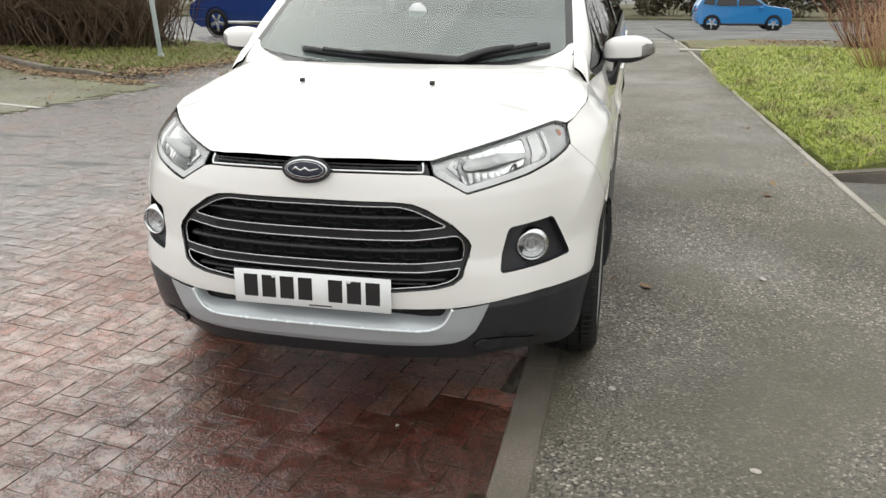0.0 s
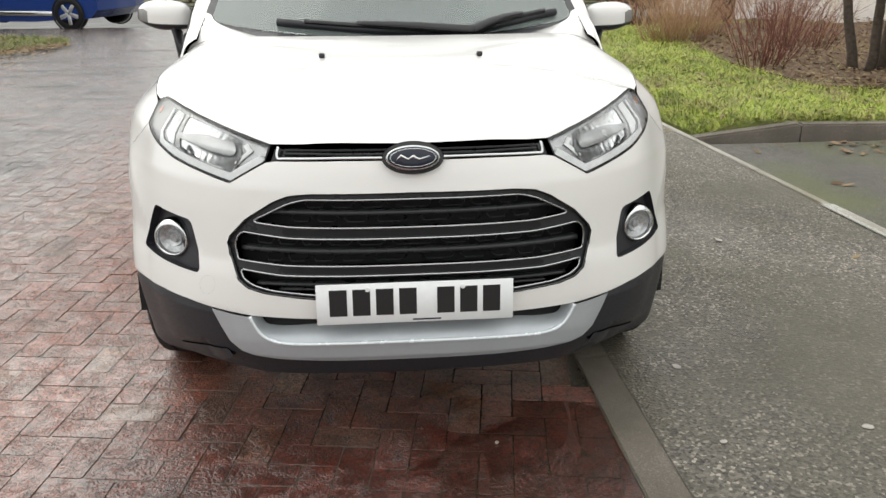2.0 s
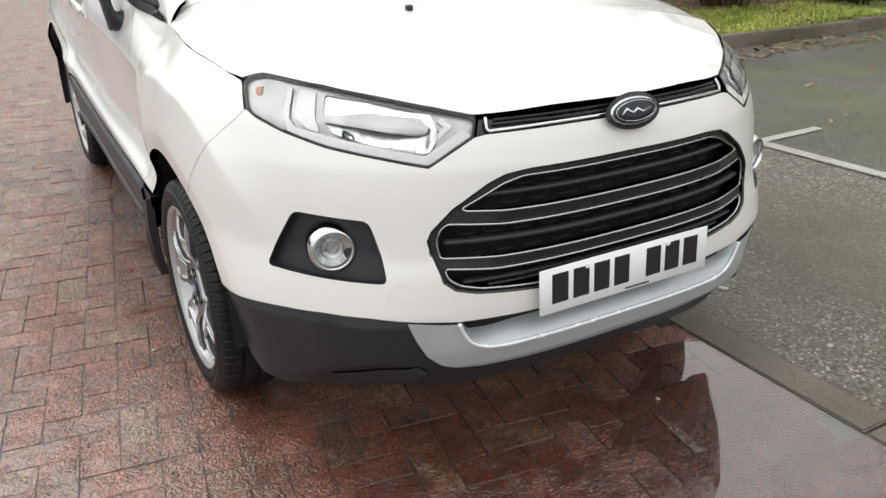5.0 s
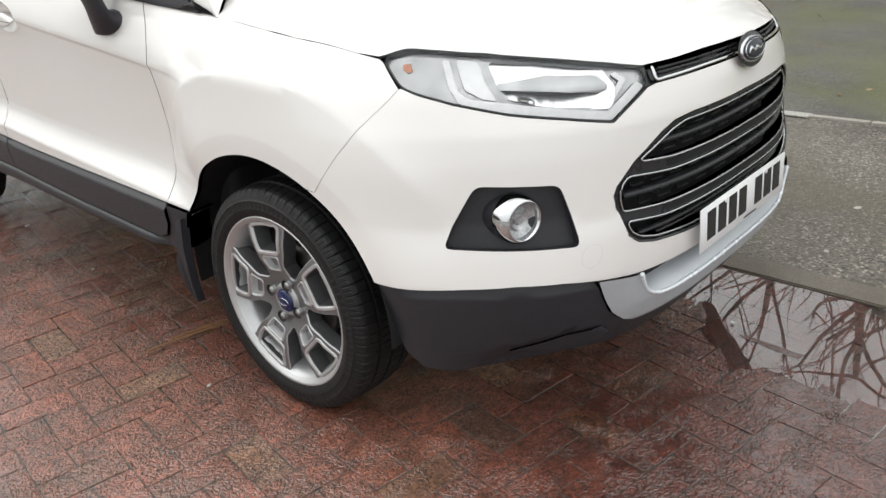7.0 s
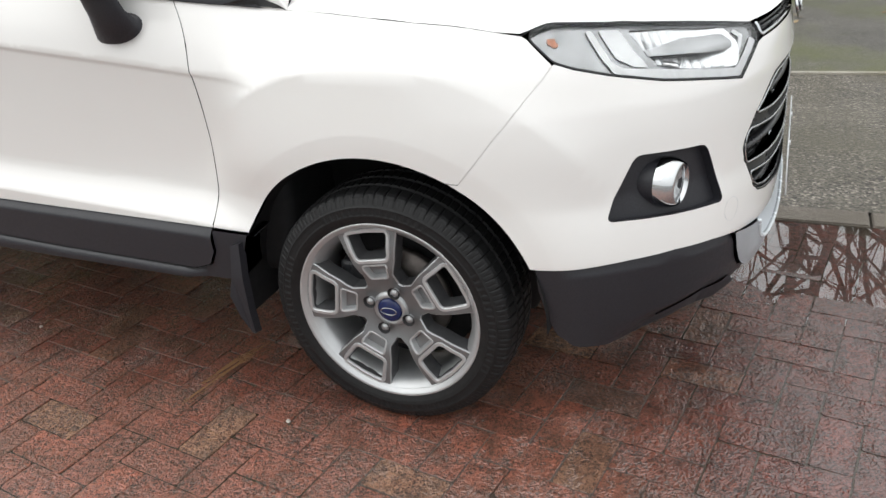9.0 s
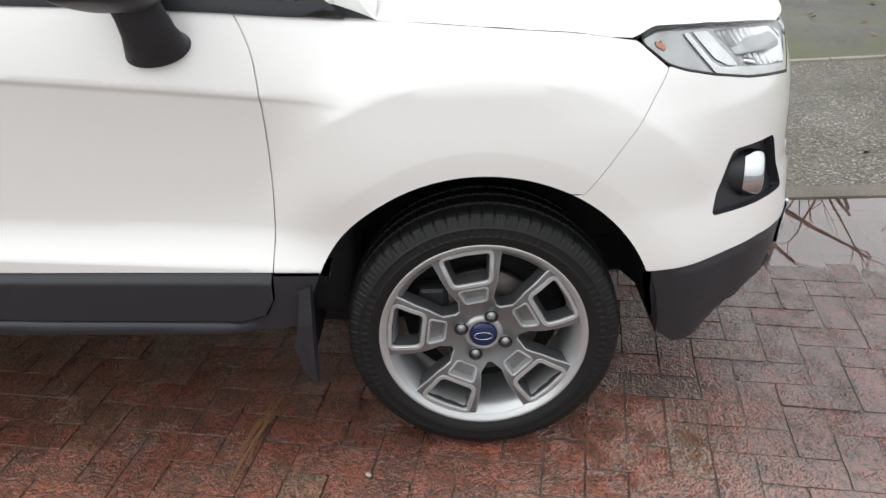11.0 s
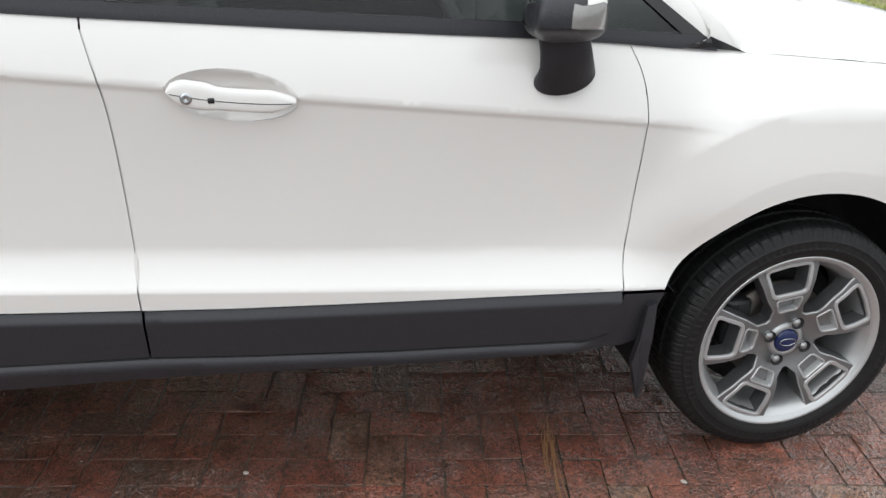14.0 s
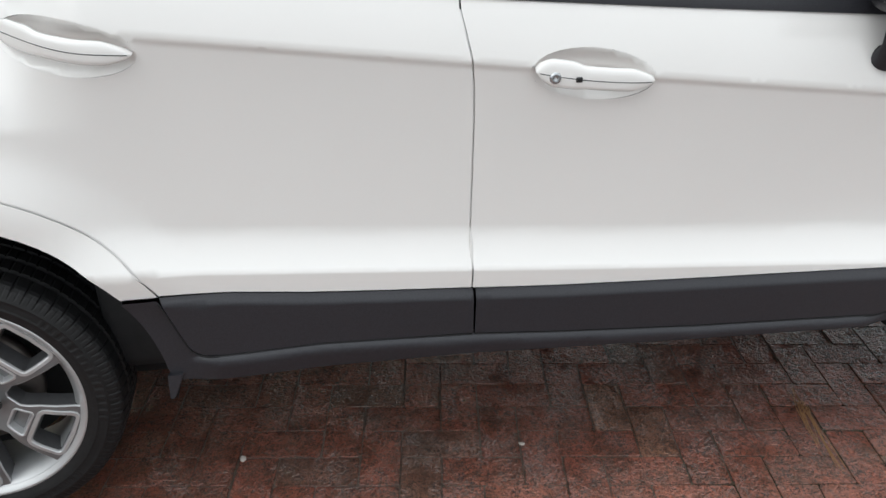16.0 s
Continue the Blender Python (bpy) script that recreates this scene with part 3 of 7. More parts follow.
def slope(x, y):
    """The verge runs out flush with the edging of the footpath."""
    t = np.clip((np.asarray(x, float) - np.array([path_edge(b) for b in np.ravel(y)]).reshape(np.shape(y)) - 0.05) / 0.45, 0, 1)
    return t * t * (3 - 2 * t)


def lawn(name, outline, mat, label, lift=0.09, step=0.25, run_out=False, flat=False):
    """Ground cover inside a plan outline, humped a little."""
    out = [Vector(p) for p in outline]

    def fn(u, v):
        z = np.array([ground_z(a, b) for a, b in zip(np.ravel(u), np.ravel(v))]) + lift
        if not flat:
            z = z + 0.025 * np.sin(u * 2.1 + 1) * np.cos(v * 1.7) + 0.012 * np.sin(u * 5.3) * np.sin(v * 4.1)
        if run_out:
            z = -0.004 + (z + 0.004) * slope(u, v)
        return u, v, z
    verts, faces, normals = sheet([[tuple(p) for p in out]], fn, step=step, edge=step, depth=0.15, core=(0, 0, -50))
    ob = mesh_object(name, verts, faces, mat, None, "", True)
    return tagged(ob, label, "ground cover", kind="structure")


VERGE = [(2.46, 3.29), (3.2, 3.27), (5.4, 3.11), (11.2, 2.88), (20, 2.88), (20, 11.7), (5.0, 11.75), (1.98, 11.6), (2.02, 8.0), (2.22, 6.0)]
SOIL_BED = [(4.2, 4.9), (6.0, 4.2), (20, 3.9), (20, 11.6), (6.2, 11.6), (4.6, 9.4), (4.1, 6.6)]
ISLAND = [(-6.1, 7.32), (-7.4, 7.72), (-9.5, 9.12), (-11.5, 10.5), (-30, 18), (-30, 21), (-12.5, 14.4), (-7.3, 11.9), (-4.9, 11.3), (-4.7, 10.6)]
lawn("grass_verge", VERGE, TURF, "bright green rough mown grass verge behind a kerb", step=0.12, run_out=True)
lawn("planting_bed", SOIL_BED, SOIL, "brown leaf-littered planting bed under shrubs", 0.125)
lawn("grass_island", ISLAND, ISLAND_TURF, "green grassy island strewn with fallen leaves", 0.03)
lawn("grass_bank", [(2.9, -4.33), (4.3, -4.48), (6.5, -5.08), (11.0, -5.08), (20, -5.08), (20, -9), (2.9, -9)], TURF, "strip of green grass behind the bay kerb")
lawn("grass_margin", [(11.2, -5.08), (20, -5.08), (20, 2.86), (11.2, 2.86)], TURF, "green grass under bare trees beyond the bays")
strip("far_parking", [(y, path_edge(13) + 0.05, 40) for y in (14.2, 16, 18, 20, 24, 28, 33, 38, 44)], ROAD, "wet grey tarmac of the far car park", "car park", -0.02)
lawn("far_grass", [(-70, 56), (70, 56), (90, 110), (-90, 110)], WOOD_FLOOR, "distant dull green ground under bare trees", 0.05, 6.0)


bay_rim = spline([(-4.9, 6.55), (-5.15, 5.9), (-5.35, 5.35), (-5.42, 4.75), (-5.54, 4.3), (-6.4, 3.2), (-14, 0.5)], 16)
rj = random.Random(6)
bay_rim = [(x + rj.gauss(0, 0.09), y + rj.gauss(0, 0.07)) for x, y in bay_rim]
lawn("mossy_bay", bay_rim + [(-14, 11.8), (-11.45, 10.33), (-9.4, 8.90), (-7.3, 7.5), (-5.88, 7.08)], MOSSY, "mossy green worn tarmac bay beside the island kerb", 0.0065, 0.4, flat=True)
bay_mark = empty("bay_marking", "worn white painted line on the mossy bay", "road marking", kind="structure")
part("painted_line", prism([(-5.36, 4.63), (-5.33, 4.70), (-6.6, 5.02), (-6.62, 4.95)], 0.008, 0.012), LINE, bay_mark, smooth=False)
lawn("litter_strip", [(1.86, 12.25), (3.4, 12.2), (9, 11.9), (9, 14.6), (5.0, 14.9), (1.76, 15.1)], ISLAND_TURF, "strip of leaf litter and thin grass past the verge", 0.03)
crossing = empty("verge_edging", "pale concrete edging along the end of the verge", "edging", kind="structure")
for i in range(4):
    xa, xb = 1.66 + 0.62 * i, 1.66 + 0.62 * (i + 1) - 0.006
    ya, yb = (11.92 - 0.04 * (x - 1.66) for x in (xa, xb))
    part("edging_stone", prism([(xa, ya), (xb, yb), (xb, yb + 0.28), (xa, ya + 0.28)], -0.10, 0.030, 0.004), PALE_STONE, crossing, smooth=False)


def scatter_grass(name, loop, count, low, high, label, near=None, hole=None, lift=0.085, run_out=False, mat=None):
    """Blades of grass in small tufts."""
    pts = np.array(loop)
    lo, hi = pts.min(0), pts.max(0)
    if near is not None:
        lo, hi = np.maximum(lo, near[0]), np.minimum(hi, near[1])
    rng = np.random.default_rng(len(loop) * 7 + count)
    c = rng.uniform(lo, hi, (count * 2, 2))
    ok = inside(c, [tuple(p) for p in loop])
    if hole:
        ok &= ~(inside(c, hole) & (rng.random(len(c)) < 0.93))
    c = c[ok][:count]
    n = len(c)
    k = 4
    base = np.repeat(c, k, 0) + rng.normal(0, 0.02, (n * k, 2))
    h = rng.uniform(low, high, n * k) * np.repeat(rng.uniform(0.5, 1.25, n), k)
    az = rng.uniform(0, 2 * np.pi, n * k)
    lean = rng.uniform(0.5, 2.2, n * k)
    z = np.array([ground_z(a, b) for a, b in base]) + lift
    z = z + 0.025 * np.sin(base[:, 0] * 2.1 + 1) * np.cos(base[:, 1] * 1.7)
    if run_out:
        z = -0.004 + (z + 0.004) * slope(base[:, 0], base[:, 1])
    w = 0.0022 + 0.0026 * rng.random(n * k)
    px, py = np.cos(az), np.sin(az)
    v = np.zeros((n * k, 5, 3))
    for i, (t, s) in enumerate(((0, 1), (0, -1), (0.55, 0.8), (0.55, -0.8), (1, 0))):
        out = lean * h * t ** 1.6
        v[:, i, 0] = base[:, 0] + px * out - py * w * s
        v[:, i, 1] = base[:, 1] + py * out + px * w * s
        v[:, i, 2] = z + h * t * (1 - 0.25 * lean * t)
    o = np.arange(n * k)[:, None] * 5
    faces = np.concatenate([o + np.array([[0, 1, 3]]), o + np.array([[0, 3, 2]]), o + np.array([[2, 3, 4]])])
    ob = mesh_object(name, v.reshape(-1, 3), faces, mat or GRASS, None, "", False)
    return tagged(ob, label, "grass", kind="stuff")


scatter_grass("grass", VERGE, 42000, 0.030, 0.100, "short bright green grass blades of the verge", ((2, 3), (7.0, 13)), SOIL_BED, run_out=True)
scatter_grass("grass", ISLAND, 6000, 0.05, 0.12, "rough green grass blades on the island", ((-13, 7), (-4, 14)), lift=0.03, mat=ROUGH_GRASS)
scatter_grass("grass", [(2.9, -4.33), (4.3, -4.48), (6.5, -5.08), (11.0, -5.08), (11, -7), (2.9, -7)], 3500, 0.04, 0.1, "green grass blades behind the bay kerb")


def scatter_leaves(name, boxes, mat, label, size=(0.02, 0.05)):
    """Small curled leaves and chips lying flat; boxes of (x0, x1, y0, y1, count, lift)."""
    rng = np.random.default_rng(5)
    verts, faces = [], []
    for x0, x1, y0, y1, n, lift in boxes:
        for _ in range(n):
            x, y, a, s = rng.uniform(x0, x1), rng.uniform(y0, y1), rng.uniform(0, 6.28), rng.uniform(*size)
            m = Matrix.Translation((x, y, ground_z(x, y) + lift)) @ Euler((rng.normal(0, 0.2), rng.normal(0, 0.2), a)).to_matrix().to_4x4()
            o = len(verts)
            w = s * rng.uniform(0.25, 0.55)
            for p in ((-s, 0, 0.003), (-s * 0.3, w, 0.006), (s * 0.5, w * 0.8, 0.002), (s, 0, 0.008), (s * 0.4, -w, 0.006), (-s * 0.4, -w * 0.9, 0.0)):
                verts.append(m @ Vector(p))
            faces += [(o, o + 5, o + 4, o + 1), (o + 1, o + 4, o + 3, o + 2)]
    ob = mesh_object(name, verts, faces, mat, None, "", False)
    return tagged(ob, label, "leaf litter", kind="stuff")


kerb_litter = []
for (ax, ay), (bx, by) in (((-5.4, 6.75), (-7.35, 7.40)), ((-7.35, 7.40), (-9.5, 8.80)), ((-9.5, 8.80), (-11.4, 10.1))):
    for i in range(12):
        x, y = ax + (bx - ax) * i / 12, ay + (by - ay) * i / 12
        kerb_litter.append((x - 0.16, x + 0.16, y - 0.28, y + 0.06, 60, 0.014))
        kerb_litter.append((x - 0.2, x + 0.2, y + 0.25, y + 0.8, 22, 0.075))
for i in range(10):
    x, y = -6.0 + 0.13 * i, 7.3 + 0.33 * i
    kerb_litter.append((x - 0.25, x + 0.35, y - 0.25, y + 0.25, 90, 0.045))
scatter_leaves("fallen_leaves", kerb_litter + [(-9, -5.6, 4.4, 7.2, 160, 0.012), (3.0, 7, 12.4, 14.8, 1300, 0.05), (-6.6, -4.6, 7.0, 10.8, 500, 0.02), (-9.4, -5.8, 7.3, 9.0, 350, 0.03), (-11, -5, 8, 11.5, 400, 0.07), (3.2, 6.4, 2.55, 2.95, 170, 0.008), (4.2, 9, 4.6, 9.4, 5200, 0.15), (6, 12, 9, 12.6, 1500, 0.15), (2.6, 8, -4.2, 2.9, 130, 0.006), (2.5, 5, 3.3, 6, 160, 0.12), (0.75, 2.4, -2, 6, 12, 0.004)], LITTER, "brown fallen leaves lying on the ground")

# shallow puddle in the dip beside the edging
WATER = Nodes("puddle_water").set(Base_Color=(0.93, 0.88, 0.85), Roughness=0.01, IOR=1.33, Transmission_Weight=1.0, Coat_Weight=1.0, Coat_IOR=1.62, Coat_Roughness=0.01).m


def dip(x, y):
    """Depth of the hollow in the paving beside the kerb."""
    a = math.exp(-(((x - 0.50) / 0.46) ** 2) - ((y + 1.35) / 0.75) ** 4)
    return 0.011 * a * (1 + 0.16 * math.sin(9 * x + 4 * y) + 0.12 * math.sin(13 * y - 5 * x))


PUDDLE = [(0.598, -0.38), (0.40, -0.42), (0.16, -0.60), (-0.06, -0.80), (-0.16, -1.10), (-0.18, -1.40), (-0.10, -1.8), (0.12, -2.15), (0.598, -2.3)]
pv, pf, pn = sheet([rounded(PUDDLE, 0.08, 4)], lambda u, v: (u, v, np.full(np.shape(u), -0.0042)), step=0.08, edge=0.02, depth=0, core=(0, 0, -9))
puddle = mesh_object("puddle", pv, pf, WATER)
puddle.visible_shadow = False
tagged(puddle, "still shallow puddle reflecting bare branches", "puddle", kind="structure")

# ---- block paving in a herringbone ----
xs = [-14, -11, -8, -5, -3, -2, -1.2] + [-0.8 + 0.07 * i for i in range(20)] + [EDGE_X0]
ys = [-6, -4.5, -3.4] + [-2.8 + 0.1 * i for i in range(30)] + [0.4, 1, 2, 4, 6, 8, 10, 12, 14]
paving = mesh_object("paving", [(x, y, ground_z(x, y) - 0.0024 - 1.03 * dip(x, y)) for y in ys for x in xs],
                     [(j * len(xs) + i, j * len(xs) + i + 1, (j + 1) * len(xs) + i + 1, (j + 1) * len(xs) + i) for j in range(len(ys) - 1) for i in range(len(xs) - 1)], JOINT)
tagged(paving, "wet red brick block paving in a herringbone bond", "paving", kind="structure")


def brick_shape(sx, sy, rng):
    """A worn brick: straight sides that wander a little, chipped and rounded corners."""
    a, b = sx / 2 - 0.0020, sy / 2 - 0.0020
    ring = []
    for i, (cx, cy) in enumerate(((-1, -1), (1, -1), (1, 1), (-1, 1))):
        r = rng.uniform(0.0025, 0.008)
        p, q = ((cx * a, cy * b - cy * r), (cx * a - cx * r, cy * b)) if i in (0, 2) else ((cx * a - cx * r, cy * b), (cx * a, cy * b - cy * r))
        ring += [p, q]
        along = i in (0, 2)
        for t in ((-0.4, 0.0, 0.4) if (sx if along else sy) > 0.15 else (0.0,)):
            if along:
                ring.append((t * a * (1 if i == 0 else -1), cy * b))
            else:
                ring.append((cx * a, t * b * (1 if i == 1 else -1)))
    ring = [(x + rng.gauss(0, 0.0008), y + rng.gauss(0, 0.0008)) for x, y in ring]
    k = len(ring)
    v = [(x, y, -0.03) for x, y in ring] + [(x, y, -0.0007) for x, y in ring] + [(x * 0.992, y * 0.988, rng.gauss(0, 0.0002)) for x, y in ring]
    f = [tuple(range(2 * k, 3 * k))]
    for i in range(k):
        j = (i + 1) % k
        f += [(i, j, k + j, k + i), (k + i, k + j, 2 * k + j, 2 * k + i)]
    return v, f


def brick_cells():
    u = 0.1
    for i in range(-100, 46):
        for j in range(-74, 165):
            k = (i - j) % 4
            if k == 0:
                yield (i + 1) * u, (j + 0.5) * u, 0.2, 0.1
            elif k == 3:
                yield (i + 0.5) * u, (j + 1) * u, 0.1, 0.2


LAY = radians(-8.8)                      # the bond lies a little askew to the edging
LAY_C, LAY_S = math.cos(LAY), math.sin(LAY)
LAY_X, LAY_Y = -0.908, -0.341            # middle of one pale brick, a lengthwise one
brick_mesh, shapes = {}, {}
rs = random.Random(17)
for s in ((0.2, 0.1), (0.1, 0.2)):
    for n in range(8):
        v, f = brick_shape(*s, rs)
        me = bpy.data.meshes.new("brick")
        me.from_pydata(v, [], f)
        me.materials.append(BRICK)
        brick_mesh[s + (n,)], shapes[s + (n,)] = me, (v, f)
far_v, far_f = [], []
rb = random.Random(3)
for lx, ly, sx, sy in brick_cells():
    lx, ly = lx + 0.05, ly + 0.3         # the pale brick is the origin of the bond
    x, y = LAY_X + lx * LAY_C - ly * LAY_S, LAY_Y + lx * LAY_S + ly * LAY_C
    if x > EDGE_X0 + 0.015 or x < -9 or y < -5.9 or y > 13.9:
        continue
    z = rb.uniform(-0.0012, 0.0010) - dip(x, y) + ground_z(x, y)
    gx, gy = (dip(x + 0.01, y) - dip(x - 0.01, y)) / 0.02, (dip(x, y + 0.01) - dip(x, y - 0.01)) / 0.02
    turn = math.degrees(LAY) + rb.gauss(0, 0.5)
    m = pose(x, y, z, rb.gauss(0, 0.25) - math.degrees(gy), rb.gauss(0, 0.25) + math.degrees(gx), turn)
    if -1.66 < x < 0.52 and -1.20 < y < 1.45:
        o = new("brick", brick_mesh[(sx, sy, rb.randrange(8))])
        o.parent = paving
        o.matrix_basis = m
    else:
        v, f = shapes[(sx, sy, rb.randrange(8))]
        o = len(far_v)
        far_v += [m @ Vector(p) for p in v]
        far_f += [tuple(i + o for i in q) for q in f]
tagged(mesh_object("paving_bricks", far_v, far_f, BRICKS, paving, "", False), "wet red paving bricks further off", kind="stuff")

# ---- the white car: shape of its skin ----

def smooth(a, b, t):
    t = np.clip((t - a) / (b - a), 0.0, 1.0)
    return t * t * (3 - 2 * t)

def crease_z(y):
    return 0.848 + 0.109 * y

def ledge_z(y):
    return 0.482 + 0.064 * y


def side_x(y, z):
    """Half width of the body at the flank, before the nose rounds it off."""
    # fender and quarter: a barrel that turns in towards the bonnet line
    barrel = 0.857 - 0.030 * smooth(0.55, 0.20, z) - 0.018 * smooth(0.72, 0.95, z) - 1.25 * np.maximum(z - 0.90, 0) ** 1.35
    d = z - crease_z(y)
    up = 0.872 - 0.19 * np.maximum(d, 0) - 0.9 * np.maximum(d, 0) ** 2
    e = np.maximum(-d, 0)
    low = 0.872 - 0.004 * smooth(0.0, 0.010, e) - 0.060 * (1 - np.exp(-e / 0.30))
    t = np.clip((ledge_z(y) + 0.085 - z) / 0.085, 0, 1)
    low = low + 0.042 * t ** 1.6 - 0.06 * np.maximum(ledge_z(y) - z, 0)
    door = np.where(d > 0, up, low)
    door = door - 0.020 * smooth(1.2, 0.5, y) * smooth(0.46, 0.66, z)
    a = smooth(0.20, 0.48, y) * (1 - 0.75 * smooth(2.18, 2.42, y))
    x = barrel * (1 - a) + door * a
    for yc in (0.0, 2.58):
        r = np.hypot(y - yc, z - 0.33)
        # the wing has a ridge round the arch; the rim below it leans in
        w = smooth(-0.62, -0.36, y) * smooth(0.44, 0.26, y) * smooth(0.55, 0.72, z)
        ridge = 0.026 * np.clip((0.70 - r) / 0.105, 0, 1) ** 1.7
        rim = 0.11 * np.clip(0.447 - r, 0, 0.06)
        swell = (ridge * w + 0.023 * (1 - smooth(0.46, 0.60, r)) * (1 - w)) * smooth(1.03, 0.93, z) - rim
        door_side = smooth(0.08, 0.32, y) if yc == 0.0 else smooth(2.44, 2.20, y)
        x = x + swell * (1 - door_side * (1 - smooth(0.50, 0.70, z)))
    return x

def nose_y(z):
    return np.interp(z, NZ, NY)
NZ = [0.20, 0.26, 0.32, 0.38, 0.45, 0.50, 0.57, 0.66, 0.74, 0.80, 0.86, 0.90, 0.95, 1.05]
NY = [-0.760, -0.800, -0.825, -0.840, -0.848, -0.852, -0.858, -0.857, -0.856, -0.852, -0.842, -0.832, -0.80, -0.72]

def power(z):
    return np.interp(z, [0.3, 0.48, 0.62, 0.80, 0.88, 0.95, 1.0], [3.0, 3.0, 2.55, 2.38, 2.2, 1.95, 1.9])

KNEE = 1.3
def wrap(s, z):
    """Point of the right-hand flank: s runs round the nose from the middle of the front and along the side."""
    s, z = np.asarray(s, float), np.asarray(z, float)
    f = np.clip(s / KNEE, 0, 1) * math.pi / 2
    n = power(z)
    front = s < KNEE
    y = np.where(front, nose_y(z) * np.cos(f) ** (2 / n), s - KNEE)
    x = side_x(y, z) * np.where(front, np.sin(f) ** (2 / n), 1.0)
    # tail rounds off behind the rear wheel
    yr, w = 2.75, 0.47
    q = np.clip((y - yr) / w, 0, 1)
    x = x * np.maximum(1 - q ** 3.0, 0) ** (1 / 3.0)
    return -x, y, z


def skin(s, z):
    """The skin on both sides: s > 0 is the car's right-hand side."""
    x, y, z = wrap(np.abs(s), z)
    return np.where(np.asarray(s) < 0, -x, x), y, z


def s_at(y, z):
    """The run along the skin at which it has come back to y."""
    if y >= 0:
        return KNEE + y
    c = min(1.0, max(0.0, y / float(nose_y(z))))
    return KNEE * math.acos(c ** (float(power(z)) / 2)) / (math.pi / 2)


def side(pts):
    """(y, z) points as (s, z) points."""
    return [(s_at(y, z), z) for y, z in pts]


def arch(yc, r, a0, a1, k=26, zc=0.33):
    """Points of a wheel arch, angles in degrees from straight back, over the top."""
    return [(yc + r * math.cos(radians(a0 + (a1 - a0) * i / k)), zc + r * math.sin(radians(a0 + (a1 - a0) * i / k))) for i in range(k + 1)]


def both(half):
    """A loop that is symmetrical about the car's middle, from its right-hand half (top middle round to bottom middle)."""
    return list(half) + [(-s, z) for s, z in half[::-1] if s > 1e-6]


car = empty("car", "white compact SUV with black lower cladding parked on wet paving", "car")

HEAD_LOW = [(0.345, 0.872), (0.435, 0.814), (0.55, 0.832), (0.68, 0.850), (0.80, 0.875), (0.87, 0.894), (0.903, 0.908)]
HEAD_TOP = [(0.929, 0.954), (0.915, 0.971), (0.876, 0.979), (0.70, 0.962), (0.54, 0.942), (0.43, 0.925), (0.352, 0.912)]
GRILLE_HALF = [(0.0, 0.803), (0.20, 0.800), (0.262, 0.792), (0.30, 0.775), (0.375, 0.724), (0.422, 0.675), (0.430, 0.655), (0.420, 0.625), (0.372, 0.559), (0.335, 0.538), (0.28, 0.526), (0.15, 0.513), (0.0, 0.508)]
FOG = [(0.772, 0.708), (0.570, 0.699), (0.512, 0.560), (0.868, 0.571)]
SEAM = spline([(0.908, 0.9045), (0.985, 0.8480), (1.065, 0.7760), (1.1535, 0.672)], 5)
SPLIT = [(1.055, 0.476), (0.95, 0.478), (0.86, 0.480), (0.69, 0.487), (0.55, 0.483), (0.45, 0.473), (0.32, 0.461), (0.145, 0.457), (0.0, 0.456)]
CLAD_LINE = [(0.33, 0.497), (0.46, 0.501), (0.98, 0.513), (1.33, 0.523), (1.51, 0.532), (1.85, 0.551), (2.0, 0.565), (2.13, 0.5695), (2.22, 0.570)]
BELT = [(0.24, 1.024), (0.49, 1.052), (0.70, 1.068), (1.13, 1.096), (1.55, 1.124), (2.0, 1.158), (2.45, 1.195)]


def clad_z(y):
    return float(np.interp(y, *zip(*CLAD_LINE)))


def belt_z(y):
    return float(np.interp(y, *zip(*BELT)))


def bonnet_line(y):
    """Height of the shut line between bonnet and wing."""
    return float(np.interp(y, (-0.335, -0.2, -0.05, 0.24), (0.957, 0.985, 1.001, 1.026)))


bumper_arch = side([p for p in arch(0.003, 0.393, 119.5, 158, 12)])
fender_arch = side([p for p in arch(0.003, 0.393, 25, 118.5, 24)])

nose_runs = [side(arch(0.0, r, a0, a1, 40)) for r, a0, a1 in ((0.441, 112, 160), (0.449, 112, 160), (0.586, 112, 142), (0.595, 112, 142), (0.606, 112, 142))]
nose_runs += [[(-q, z) for q, z in run] for run in nose_runs]
half = [(0.0, 0.883), (0.16, 0.881), (0.32, 0.875)] + [(s, z - 0.002) for s, z in HEAD_LOW] + SEAM + bumper_arch + SPLIT
panel("front_bumper", [both(half), both(GRILLE_HALF), rounded(FOG, 0.02), rounded([(-s, z) for s, z in FOG], 0.02)], skin, WHITE, car, "white painted front bumper", step=0.022, edge=0.014, depths=[0.015, 0.03, 0.004, 0.004], lines=nose_runs)

# shut lines before and behind the front door, from the belt down
DOOR_EDGE = spline([(0.486, 1.051), (0.4655, 1.01), (0.4520, 0.965), (0.4450, 0.90), (0.4438, 0.80), (0.4500, 0.645), (0.4620, 0.503)], 4)
DOOR_BACK = spline([(1.5450, 1.105), (1.5325, 1.05), (1.5235, 1.006), (1.5165, 0.93), (1.5135, 0.80), (1.5118, 0.534)], 4)
fender = [(0.9093, 0.9056), (0.9315, 0.952)] + side([(y, bonnet_line(y)) for y in np.linspace(-0.325, 0.24, 12)]) + side([(0.36, 1.036)])
fender += side([(y - 0.003, z) for y, z in DOOR_EDGE] + [(0.36, 0.499)]) + fender_arch + [(q + 0.0011, z + 0.0007) for q, z in SEAM[:0:-1]]
